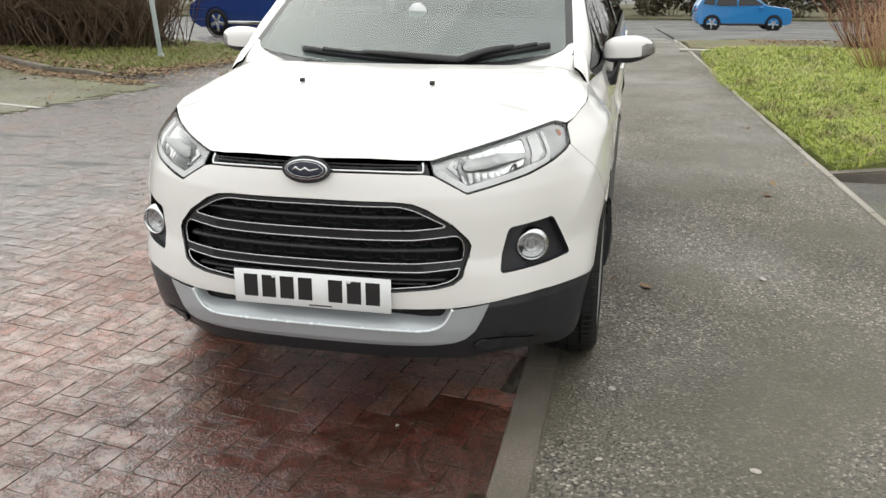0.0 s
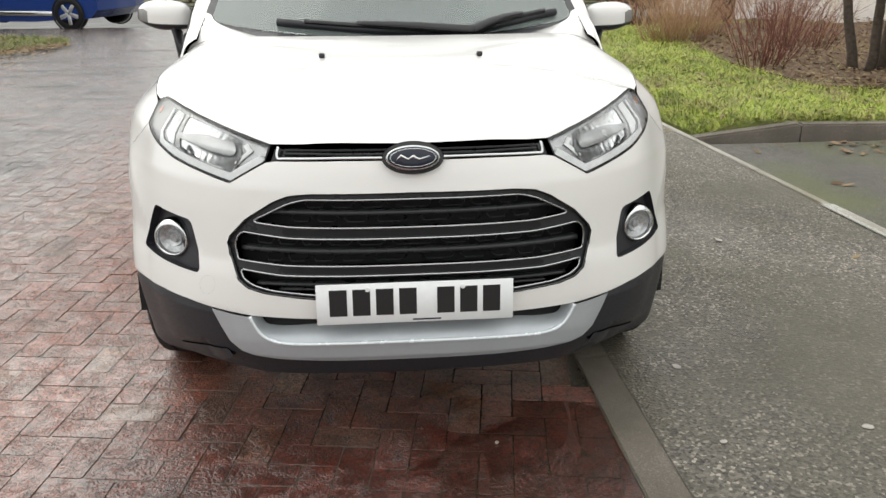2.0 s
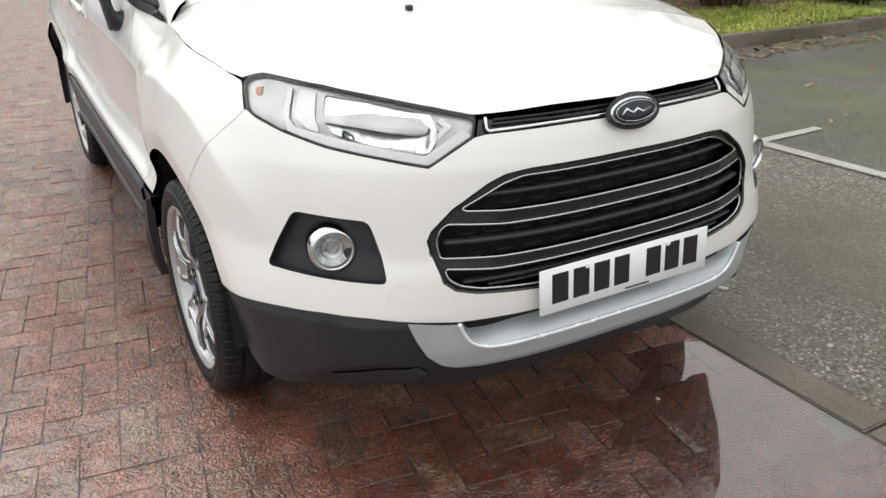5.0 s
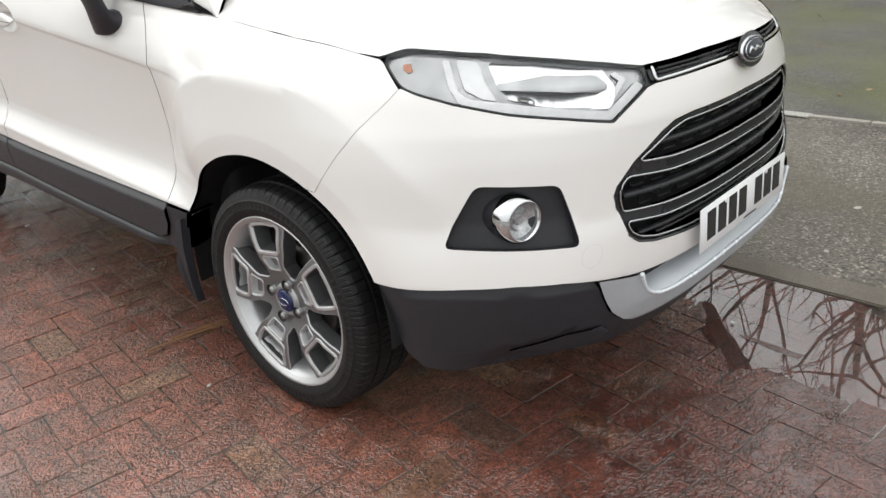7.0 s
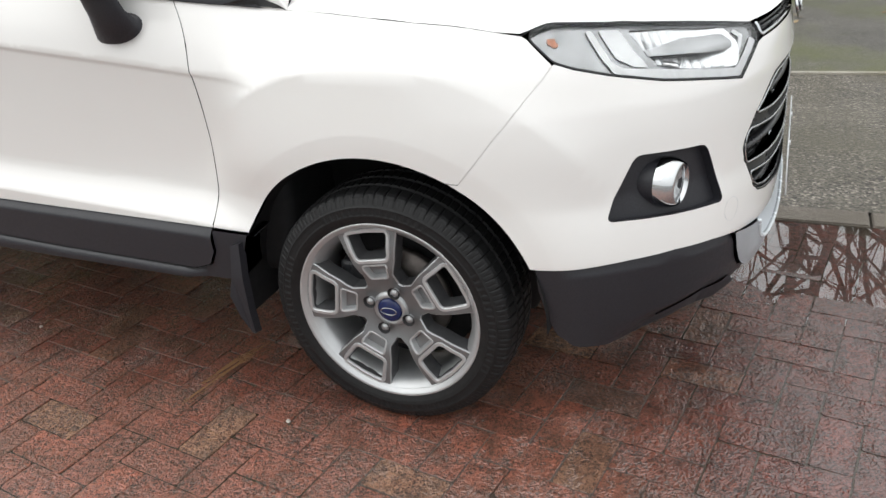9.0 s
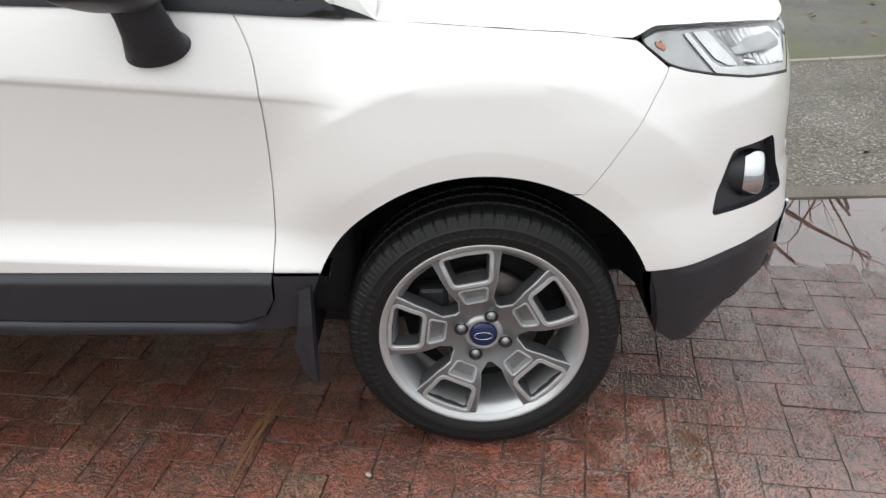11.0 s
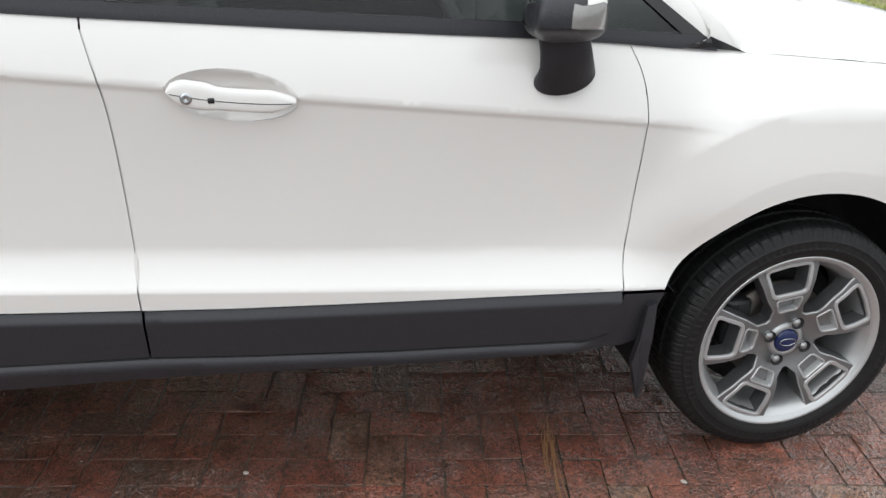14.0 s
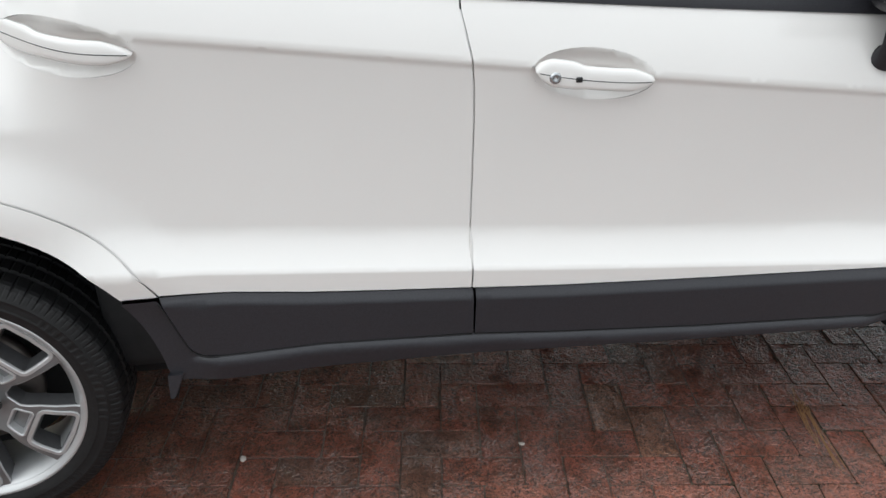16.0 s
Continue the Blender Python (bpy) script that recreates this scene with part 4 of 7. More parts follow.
def door_lines(y0, y1):
    ys = np.arange(y0, y1, 0.02)
    runs = [[(s_at(y, 1.0), float(crease_z(y)) + d) for y in ys] for d in (0.012, 0.0, -0.008, -0.018, -0.028, -0.038)]
    runs += [[(s_at(y, 0.6), ledge_z(y) + d) for y in ys if ledge_z(y) + d > clad_z(y) + 0.006 and y < 2.14] for d in (0.088, 0.06, 0.04, 0.02, 0.008, 0.0, -0.006)]
    return [r for r in runs if len(r) > 2]


ARCH_RUNS = [side(arch(0.0, r, a0, a1, 60)) for r, a0, a1 in ((0.441, 20, 128), (0.449, 20, 128), (0.586, 46, 126), (0.595, 45, 126), (0.606, 44, 126))]
panel("fender", [fender], skin, WHITE, car, mirror=True, step=0.022, edge=0.014, lines=ARCH_RUNS + door_lines(0.24, 0.47))

front_door = side([DOOR_EDGE[0]] + [(y, belt_z(y)) for y in np.linspace(0.55, 1.545, 12)] + DOOR_BACK + [(1.33, 0.525), (0.98, 0.515)] + DOOR_EDGE[:0:-1])
handle_at = (s_at(1.29, 0.99), 0.981)
rear_handle_at = (s_at(2.235, 1.07), 1.057)


def oval(c, a, b, k=28, tilt=0.11):
    return [(c[0] + a * math.cos(t) - b * math.sin(t) * tilt, c[1] + b * math.sin(t) + a * math.cos(t) * tilt) for t in (2 * math.pi * i / k for i in range(k))]


def clear(runs, c):
    """Leaves out of the runs what falls in the handle's hollow."""
    out = []
    for r in runs:
        cur = []
        for p in r:
            if math.hypot((p[0] - c[0]) / 0.127, (p[1] - c[1] - 0.11 * (p[0] - c[0])) / 0.052) > 1:
                cur.append(p)
            else:
                out.append(cur)
                cur = []
        out.append(cur)
    return [r for r in out if len(r) > 2]


panel("front_door", [front_door, oval(handle_at, 0.124, 0.050)], skin, WHITE, car, mirror=True, step=0.022, edge=0.02, lines=clear(door_lines(0.43, 1.54), handle_at))
door_ring = arch(2.58, 0.500, 62, 151.3, 20)
rear_door = side([(1.549, 1.124)] + [(y, belt_z(y)) for y in np.linspace(1.65, 2.42, 8)] + [(2.60, 1.10), (2.70, 0.95)]) + side(door_ring) + side([(2.138, 0.5715), (2.0, 0.5665), (1.85, 0.553), (1.70, 0.544)] + [(y + 0.0035, z + 0.001) for y, z in DOOR_BACK[::-1]])
panel("rear_door", [rear_door, oval(rear_handle_at, 0.124, 0.050)], skin, WHITE, car, mirror=True, step=0.022, edge=0.02, lines=clear(door_lines(1.49, 2.36), rear_handle_at))
quarter = side([(2.425, 1.195), (2.8, 1.22), (3.1, 1.2), (3.2, 1.1), (3.215, 0.9), (3.21, 0.7), (3.2, 0.52), (2.99, 0.50)]) + side(arch(2.58, 0.434, 25, 147, 26)) + side([(2.206, 0.5675), (2.147, 0.5685)]) + side(arch(2.58, 0.496, 151.3, 62, 20)) + side([(2.706, 0.95), (2.606, 1.10)])
panel("quarter_panel", [quarter], skin, WHITE, car, mirror=True, step=0.03, edge=0.02)


# ---- bonnet, roof and glass ----
_rim = sorted([(float(skin(q, z)[1]), -float(skin(q, z)[0]), z) for q, z in HEAD_TOP[1:]] + [(y, -float(skin(s_at(y, bonnet_line(y)), bonnet_line(y))[0]), bonnet_line(y)) for y in np.linspace(-0.32, 0.30, 16)] + [(-0.85, 0.25, 0.905)])
RIM_Y, RIM_X, RIM_Z = zip(*_rim)


def edge_x(y):
    """Half width of the bonnet."""
    return np.interp(y, RIM_Y, RIM_X)


def bonnet(x, y):
    x, y = np.asarray(x, float), np.asarray(y, float)
    mid = np.interp(y, *zip(*spline([(-0.87, 0.900), (-0.84, 0.920), (-0.80, 0.944), (-0.72, 0.978), (-0.62, 1.006), (-0.5, 1.031), (-0.24, 1.073), (0.02, 1.100), (0.3, 1.118)], 5)))
    rim = np.interp(y, RIM_Y, RIM_Z)
    q = np.clip(np.abs(x) / np.maximum(edge_x(y), 0.05), 0, 1.2)
    z = mid - (mid - rim) * q ** (2.6 + 5.0 * smooth(-0.25, 0.22, y))
    return x, y, z


right = [(-float(edge_x(y)) + 0.0012, y) for y in (-0.75, -0.72, -0.68, -0.64, -0.59, -0.54, -0.48, -0.43, -0.38, -0.335, -0.27, -0.2, -0.1, 0.0, 0.1, 0.232)]
nose = spline([(0.0, -0.832), (-0.14, -0.823), (-0.27, -0.794), (-float(edge_x(-0.75)) + 0.003, -0.75)], 4)
cowl = spline([(-0.772, 0.236), (-0.735, 0.262), (-0.68, 0.235), (-0.60, 0.155), (-0.45, 0.085), (-0.25, 0.06), (0.0, 0.055)], 4)
half_b = nose[:-1] + right + cowl[1:]
bonnet_loop = half_b + [(-x, y) for x, y in half_b[::-1] if abs(x) > 1e-6]
panel("bonnet", [bonnet_loop], bonnet, WHITE, car, "white painted bonnet", step=0.03, edge=0.02, core=(0, 0, -5), depth=0.02)


def screen(x, v):
    """Windscreen: v from the cowl to the roof."""
    x, v = np.asarray(x, float), np.asarray(v, float)
    q = (x / 0.70) ** 2
    return x, 0.085 + 0.80 * v + 0.20 * q * (1 - 0.35 * v), 1.065 + 0.515 * v + 0.06 * q * (1 - v) - 0.045 * q * v - 0.03 * v * v


def screen_loop(d):
    return [(-0.70 + d, 0.0 + d * 1.2), (0.70 - d, 0.0 + d * 1.2), (0.615 - d, 1.0 - d), (-0.615 + d, 1.0 - d)]


core_c = (0, 1.2, 1.0)
panel("windscreen", [rounded(screen_loop(0.032), 0.06)], screen, WINDSCREEN_GLASS, car, "curved laminated windscreen glass", step=0.06, edge=0.04, core=core_c, depth=0.004, offset=0.001)[0].visible_shadow = False
panel("windscreen_border", [screen_loop(0), rounded(screen_loop(0.034), 0.06)], screen, GLOSS_BLACK, car, "black windscreen border", step=0.05, edge=0.03, core=core_c, depth=0.006)


def upper(y, v):
    """Side of the cabin: v from the belt to the roof rail."""
    y, v = np.asarray(y, float), np.asarray(v, float)
    zb = np.interp(y, *zip(*BELT))
    zb = np.where(y > 2.45, 1.195 + (y - 2.45) * 0.06, zb)
    top = 1.60 - 0.05 * smooth(1.2, 3.0, y) - 0.10 * smooth(1.05, 0.3, y)
    xb = side_x(y, np.minimum(zb, crease_z(y) + 0.145)) - 0.004
    z = zb + (top - zb) * v
    return -(xb - 0.20 * np.maximum(v, 0) ** 1.15), y, z


def pillar_y(v):
    return 0.26 + 0.72 * v


belt_loop = [(y, 0.0) for y in np.linspace(0.27, 2.55, 24)] + [(y, 0.0 + 0.028 / 0.5) for y in np.linspace(2.55, 0.32, 24)]
panel("belt_trim", [belt_loop], upper, BLACK_PLASTIC, car, mirror=True, step=0.05, edge=0.03, offset=0.008, depth=0.02, core=core_c)
panel("quarter_light", [[(0.36, 0.06), (0.60, 0.06), (0.60, 0.40)]], upper, SIDE_GLASS, car, mirror=True, step=0.05, edge=0.03, core=core_c, depth=0.004)
panel("side_window", [[(0.64, 0.06), (1.50, 0.06), (1.50, 0.86), (1.06, 0.86), (0.64, 0.42)]], upper, SIDE_GLASS, car, "tinted side window glass", mirror=True, step=0.08, edge=0.05, core=core_c, depth=0.004)
panel("side_window", [[(1.60, 0.06), (2.40, 0.06), (2.52, 0.5), (2.45, 0.86), (1.60, 0.86)]], upper, SIDE_GLASS, car, "tinted side window glass", mirror=True, step=0.08, edge=0.05, core=core_c, depth=0.004)
frame_out = [(0.27, 0.02), (2.60, 0.02), (2.66, 0.5), (2.55, 0.94), (1.00, 0.94)]
panel("window_frame", [frame_out, [(0.36, 0.06), (0.60, 0.06), (0.60, 0.40)][::1], [(0.64, 0.06), (1.50, 0.06), (1.50, 0.86), (1.06, 0.86), (0.64, 0.42)], [(1.60, 0.06), (2.40, 0.06), (2.52, 0.5), (2.45, 0.86), (1.60, 0.86)]], upper, GLOSS_BLACK, car, "black window frames", mirror=True, step=0.06, edge=0.03, core=core_c, depth=0.012, offset=0.003)


def pillar(u, v):
    """White pillar between screen edge (u = 0) and side window (u = 1)."""
    u, v = np.asarray(u, float), np.asarray(v, float)
    w = -0.70 + 0.085 * v
    a = screen(w, v)
    b = upper(pillar_y(v), np.clip(v * 0.95, -0.2, 1))
    bow = 4 * u * (1 - u)
    return (a[0] + (b[0] - a[0]) * u - 0.012 * bow, a[1] + (b[1] - a[1]) * u - 0.012 * bow, a[2] + (b[2] - a[2]) * u + 0.012 * bow)


panel("a_pillar", [[(0.0, -0.10), (1.0, -0.06), (1.0, 1.0), (0.0, 1.0)]], pillar, WHITE, car, mirror=True, step=0.12, edge=0.06, core=core_c, depth=0.01)


# white corner between bonnet, wing and pillar, over the end of the cowl
for sg in (1, -1):
    xyz = lambda r: Vector((float(r[0]), float(r[1]), float(r[2])))
    low_run = [xyz(bonnet(-q, y)) for q, y in ((0.48, 0.090), (0.60, 0.146), (0.68, 0.205), (0.735, 0.228), (0.768, 0.205))] + [xyz(skin(s_at(y, z), z)) for y, z in ((0.225, 1.0235), (0.29, 1.0290), (0.36, 1.0350))]
    top_run = [xyz(screen(-q, v)) for q, v in ((0.485, 0.0), (0.585, 0.016), (0.648, 0.045), (0.676, 0.095))] + [xyz(pillar(u, v)) for u, v in ((0.25, 0.12), (0.55, 0.10), (0.85, 0.05), (1.0, 0.02))]
    low_run, top_run = spline(low_run, 4), spline(top_run, 4)
    verts, faces, n = [], [], len(low_run)
    for i in range(n):
        for t in (0.0, 0.33, 0.66, 1.0):
            q = Vector(low_run[i]).lerp(Vector(top_run[i]), t) + Vector((-0.3, -0.3, 0.9)) * (0.0010 + 0.012 * math.sin(math.pi * t) * min(1.0, i / 6))
            verts.append((q.x * sg, q.y, q.z))
    for i in range(n - 1):
        for j in range(3):
            f = (i * 4 + j, i * 4 + j + 1, i * 4 + j + 5, i * 4 + j + 4)
            faces.append(f if sg < 0 else f[::-1])
    mesh_object("pillar_foot", verts, faces, WHITE, car, "white corner between bonnet and pillar")
    # black trim that runs to a point below the pillar
    verts, faces, first = [], [], 18
    for i in range(first, n):
        reach = 1.0 * ((i - first) / (n - 1 - first)) ** 2.0
        for t in (-0.02, 0.5 * reach, reach):
            q = Vector(low_run[i]).lerp(Vector(top_run[i]), t) + Vector((-0.3, -0.3, 0.9)) * (0.004 + 0.010 * math.sin(math.pi * max(0.0, t))) + Vector((-0.0045, -0.001, 0.001))
            verts.append((q.x * sg, q.y, q.z))
    for i in range(n - 1 - first):
        for j in range(2):
            f = (i * 3 + j, i * 3 + j + 1, i * 3 + j + 4, i * 3 + j + 3)
            faces.append(f if sg < 0 else f[::-1])
    mesh_object("sail_trim", verts, faces, GLOSS_BLACK, car, "black pointed trim below the pillar")
    # dark joint between bonnet and wing
    v, f = tube([Vector([float(c) for c in bonnet(sg * (-float(edge_x(y)) - 0.0005), y)]) + Vector((0, 0, -0.002)) for y in np.linspace(-0.46, 0.215, 40)], 0.0012, 5)
    mesh_object("bonnet_joint", v, f, DARK, car)


def roof(x, y):
    x, y = np.asarray(x, float), np.asarray(y, float)
    return x, y, 1.585 + 0.035 * np.sin(np.clip((y - 0.85) / 2.2, 0, 1) * math.pi) - 0.06 * (x / 0.62) ** 4 - 0.05 * smooth(2.2, 3.1, y)


panel("roof", [rounded([(-0.62, 0.93), (0.62, 0.93), (0.60, 3.0), (-0.60, 3.0)], 0.1)], roof, WHITE, car, "white roof", step=0.08, edge=0.05, core=(0, 1, -5), depth=0.05)
def tail(x, z):
    """Back of the car: upright below the window, leaning forward above it, rounded at the sides."""
    x, z = np.asarray(x, float), np.asarray(z, float)
    y = np.interp(z, *zip(*spline([(0.30, 3.19), (0.50, 3.225), (0.70, 3.235), (0.95, 3.23), (1.12, 3.20), (1.30, 3.11), (1.48, 3.00), (1.56, 2.95)], 5)))
    return x, y - 0.16 * np.abs(x / 0.80) ** 3, z


tail_core = (0, 0.6, 0.9)
lid = [(-0.70, 0.56), (0.70, 0.56), (0.74, 0.80), (0.73, 1.10), (0.58, 1.545), (-0.58, 1.545), (-0.73, 1.10), (-0.74, 0.80)]
pane = [(-0.63, 1.16), (0.63, 1.16), (0.53, 1.46), (-0.53, 1.46)]
tailgate = panel("tailgate", [rounded(lid, 0.05), rounded(pane, 0.05)], tail, WHITE, car, "white tailgate", step=0.05, edge=0.03, core=tail_core)[0]
panel("rear_window", [rounded(inset(pane, -0.004), 0.05)], tail, GLOSS_BLACK, tailgate, "dark rear window", step=0.08, edge=0.04, core=tail_core, offset=-0.006)
panel("rear_bumper", [rounded([(-0.80, 0.30), (0.80, 0.30), (0.81, 0.50), (0.72, 0.55), (-0.72, 0.55), (-0.81, 0.50)], 0.03)], tail, BLACK_PLASTIC, car, "black rear bumper", step=0.05, edge=0.03, core=tail_core, offset=0.012, depth=0.08)
for sg in (-1, 1):
    panel("tail_lamp", [rounded([(sg * 0.745, 0.86), (sg * 0.800, 0.88), (sg * 0.785, 1.10), (sg * 0.735, 1.12)], 0.015)], tail, TAIL_RED, car, "red tail lamp", step=0.03, edge=0.02, core=tail_core, offset=0.004)

# black boxes and sheets added behind the panels, so that gaps read as shade
part("engine_bay", box_bm(1.06, 0.56, 0.44, 0.04, 2, (0, -0.30, 0.62)), DARK, car)
part("underbody", box_bm(1.18, 3.3, 0.16, 0.03, 2, (0, 1.35, 0.28)), DARK, car)
part("floor_pan", box_bm(1.50, 2.0, 0.30, 0.04, 2, (0, 1.30, 0.47)), DARK, car)
inner = side([(0.30, 1.0), (0.5, 1.03), (1.5, 1.08), (2.4, 1.12), (2.5, 0.9)]) + side(arch(2.58, 0.49, 80, 150, 10)) + side([(2.1, 0.40), (1.3, 0.38), (0.40, 0.38)]) + side(arch(0.003, 0.43, 15, 100, 14)) + side([(-0.05, 0.94)])
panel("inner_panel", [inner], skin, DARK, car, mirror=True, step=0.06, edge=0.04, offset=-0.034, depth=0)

# ---- lower cladding ----
SKID_OUT = [(0.447, 0.470), (0.425, 0.42), (0.400, 0.378), (0.365, 0.352), (0.32, 0.337), (0.25, 0.326), (0.12, 0.322), (0.0, 0.321)]
SKID_IN = [(0.318, 0.459), (0.303, 0.425), (0.285, 0.402), (0.255, 0.388), (0.21, 0.382), (0.1, 0.384), (0.0, 0.385)]
low = [(s, z - 0.003) for s, z in SPLIT[:6]] + [(s + 0.003, z) for s, z in SKID_OUT[:5]] + [(s, z - 0.003) for s, z in SKID_OUT[5:]]
low_bottom = [(0.0, 0.256), (0.28, 0.254), (0.40, 0.252), (0.54, 0.249), (0.70, 0.244), (0.83, 0.243), (0.94, 0.258), (0.995, 0.292), (1.030, 0.345), (1.050, 0.42)]
right_low = low + low_bottom
def low_skin(s, z):
    """Lower bumper: the top edge leans back and the underside is cut back in a facet."""
    x, y, z = skin(s, z)
    a = np.abs(np.asarray(s))
    edge = np.interp(a, (0.0, 0.42, 0.52, 0.64, 0.80, 0.96), (0.318, 0.330, 0.352, 0.334, 0.312, 0.300))
    cut = np.clip((edge - z) / 0.05, 0, 1.3) * smooth(0.90, 0.62, a)
    top = np.interp(a, *zip(*SPLIT[5::-1])) - 0.026
    lean = np.clip((z - top) / 0.026, 0, 1) * smooth(1.03, 0.95, a)
    return x * (1 - 0.016 * cut - 0.006 * lean), y + 0.030 * cut * (0.35 + 0.65 * smooth(0.30, 0.50, a)) + 0.011 * lean, z


panel("lower_bumper", [right_low], low_skin, BLACK_PLASTIC, car, "black textured lower bumper cladding", mirror=True, step=0.014, edge=0.012, depth=0.05, offset=-0.003)


def tilted(slope, line):
    """The lower bumper's skin, leaning out below a line of (s, z)."""
    def fn(s, z):
        x, y, z = low_skin(s, z)
        return x, y - slope * np.maximum(np.interp(np.abs(s), *zip(*line)) - z, 0), z
    return fn


# folded corner beside the skid plate: a blade that catches the sky
for sg in (1, -1):
    blade = [(0.690, 0.300), (0.56, 0.322), (0.48, 0.333), (0.420, 0.341), (0.402, 0.325), (0.47, 0.288), (0.56, 0.287)]
    panel("bumper_fold", [[(sg * s, z) for s, z in blade]], tilted(0.6, [(0.40, 0.343), (0.48, 0.334), (0.56, 0.323), (0.69, 0.301)]), BLACK_PLASTIC, car, step=0.012, edge=0.010, depth=0.03, offset=0.0005)


def skid_skin(s, z):
    x, y, z = skin(s, z)
    n = smooth(0.32, 0.345, z) * (1 - 0.5 * smooth(0.38, 0.47, z)) * (1 - 0.8 * smooth(0.36, 0.43, np.abs(s)))
    return x, y - 0.012 * n, z


panel("skid_plate", [[(s, z) for s, z in SKID_OUT] + [(-s, z) for s, z in SKID_OUT[::-1][1:]] + [(-s, z) for s, z in SKID_IN] + [(s, z) for s, z in SKID_IN[::-1][1:]]], skid_skin, SATIN, car, "satin silver front skid plate", step=0.016, edge=0.012, depth=0.05, offset=0.002)
run = [(-s, z) for s, z in SKID_IN] + [(s, z) for s, z in SKID_IN[::-1][1:]]
run = spline(run, 5)
shelf_rows = []
for s, z in run:
    c = 1 - min(1.0, abs(s) / 0.30) ** 4                 # 0 at the upturned ends
    row = []
    for t, out in ((0.0, 0.0135), (0.05, 0.0155), (0.13, 0.0125), (0.5, -0.014), (1.0, -0.050)):
        q = (s * (1 - 0.07 * t), z + t * (0.010 + 0.046 * c))
        row.append(tuple(float(a) for a in skin(*q)))
        row[-1] = (row[-1][0], row[-1][1] - out * (0.6 + 0.4 * c), row[-1][2])
    shelf_rows.append(row)
mesh_object("skid_shelf", [p for r in shelf_rows for p in r], [(i * 5 + j, i * 5 + j + 1, i * 5 + j + 6, i * 5 + j + 5) for i in range(len(shelf_rows) - 1) for j in range(4)], SATIN, car, "sloping silver shelf of the skid plate")
# the lip's highlight is put into a lighter paint
v, f = tube([Vector(r[1]) + Vector((0, -0.001, 0.001)) for r in shelf_rows], 0.0055, 8)
mesh_object("skid_lip", v, f, SATIN_LIP, car, "rounded lip of the skid plate, coloured lighter as its highlight")
# unseen box added to block light from the ground under the bumper
part("undertray", box_bm(0.92, 0.46, 0.04, 0.01, 1, (0, -0.46, 0.285)), DARK, car)
# black sheet in place of the shade inside the intake
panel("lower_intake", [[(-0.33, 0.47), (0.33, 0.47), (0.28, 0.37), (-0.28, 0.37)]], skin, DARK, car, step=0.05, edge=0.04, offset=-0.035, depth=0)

door_clad = side([(0.464, 0.5020), (0.98, 0.5140), (1.33, 0.5240), (1.507, 0.5330), (1.506, 0.4250), (1.30, 0.4110), (1.0, 0.3960), (0.62, 0.3855), (0.54, 0.3835), (0.489, 0.4010), (0.4665, 0.44)])
rear_clad = side([(1.513, 0.5340), (1.70, 0.5425), (1.85, 0.5515), (2.0, 0.5650), (2.1420, 0.5685), (2.119, 0.50), (2.102, 0.452), (2.092, 0.435), (2.070, 0.4235), (2.03, 0.4215), (1.83, 0.4320), (1.510, 0.4260)])
sill = side([(0.335, 0.495), (0.46, 0.499), (0.464, 0.44), (0.486, 0.397), (0.54, 0.378), (0.62, 0.380), (1.0, 0.391), (1.30, 0.406), (1.504, 0.4195), (1.83, 0.427), (2.03, 0.416), (2.073, 0.418), (2.096, 0.431), (2.107, 0.452), (2.124, 0.50), (2.147, 0.5663), (2.212, 0.5650)]
            + arch(2.58, 0.434, 147.8, 172, 8) + [(2.135, 0.360), (2.0, 0.362), (1.84, 0.372), (1.5, 0.375), (1.0, 0.363), (0.6, 0.357), (0.45, 0.357), (0.39, 0.375)] + arch(0.003, 0.393, 9, 25, 6)[1:])
def clad_skin(s, z):
    """Door cladding: stands proud, with a sloping upper edge that catches the light."""
    x, y, z = skin(s, z)
    top = np.interp(y, *zip(*CLAD_LINE))
    return x + np.where(np.asarray(s) < 0, 1, -1) * (0.0 + 0.015 * smooth(-0.004, 0.022, top - z)), y, z


def clad_lines(y0, y1):
    return [[(s_at(y, 0.5), clad_z(y) - d) for y in np.arange(y0, y1, 0.02)] for d in (0.004, 0.0085, 0.0125, 0.0165, 0.0205, 0.025)]


panel("door_cladding", [door_clad], clad_skin, BLACK_PLASTIC, car, lines=clad_lines(0.49, 1.49), mirror=True, step=0.012, edge=0.012, depth=0.02, offset=0.002)
panel("rear_door_cladding", [rear_clad], clad_skin, BLACK_PLASTIC, car, lines=clad_lines(1.53, 2.07), mirror=True, step=0.012, edge=0.012, depth=0.02, offset=0.002)
SILL_JOINT = [(0.54, 0.378), (0.62, 0.380), (1.0, 0.391), (1.30, 0.406), (1.504, 0.4195), (1.83, 0.427), (2.03, 0.416), (2.07, 0.417)]


def sill_z(y):
    return np.interp(y, *zip(*SILL_JOINT))


def sill_skin(s, z):
    """Sill: a rail with a rounded top that stands out below the door cladding."""
    x, y, z = skin(s, z)
    d = np.maximum(sill_z(y) - z, 0)
    out = (0.017 * smooth(-0.002, 0.011, d) - 0.22 * np.maximum(d - 0.020, 0)) * smooth(0.50, 0.58, y) * smooth(2.11, 2.05, y)
    return x + np.where(np.asarray(s) < 0, 1, -1) * out, y, z


rail_lines = [[(s_at(y, 0.4), float(sill_z(y)) - d) for y in np.arange(0.58, 2.06, 0.02)] for d in (0.0022, 0.0045, 0.0070, 0.0100, 0.0200)]
panel("sill", [sill], sill_skin, BLACK_PLASTIC, car, "black plastic sill", lines=rail_lines, mirror=True, step=0.010, edge=0.012, depth=0.08, offset=0.009)


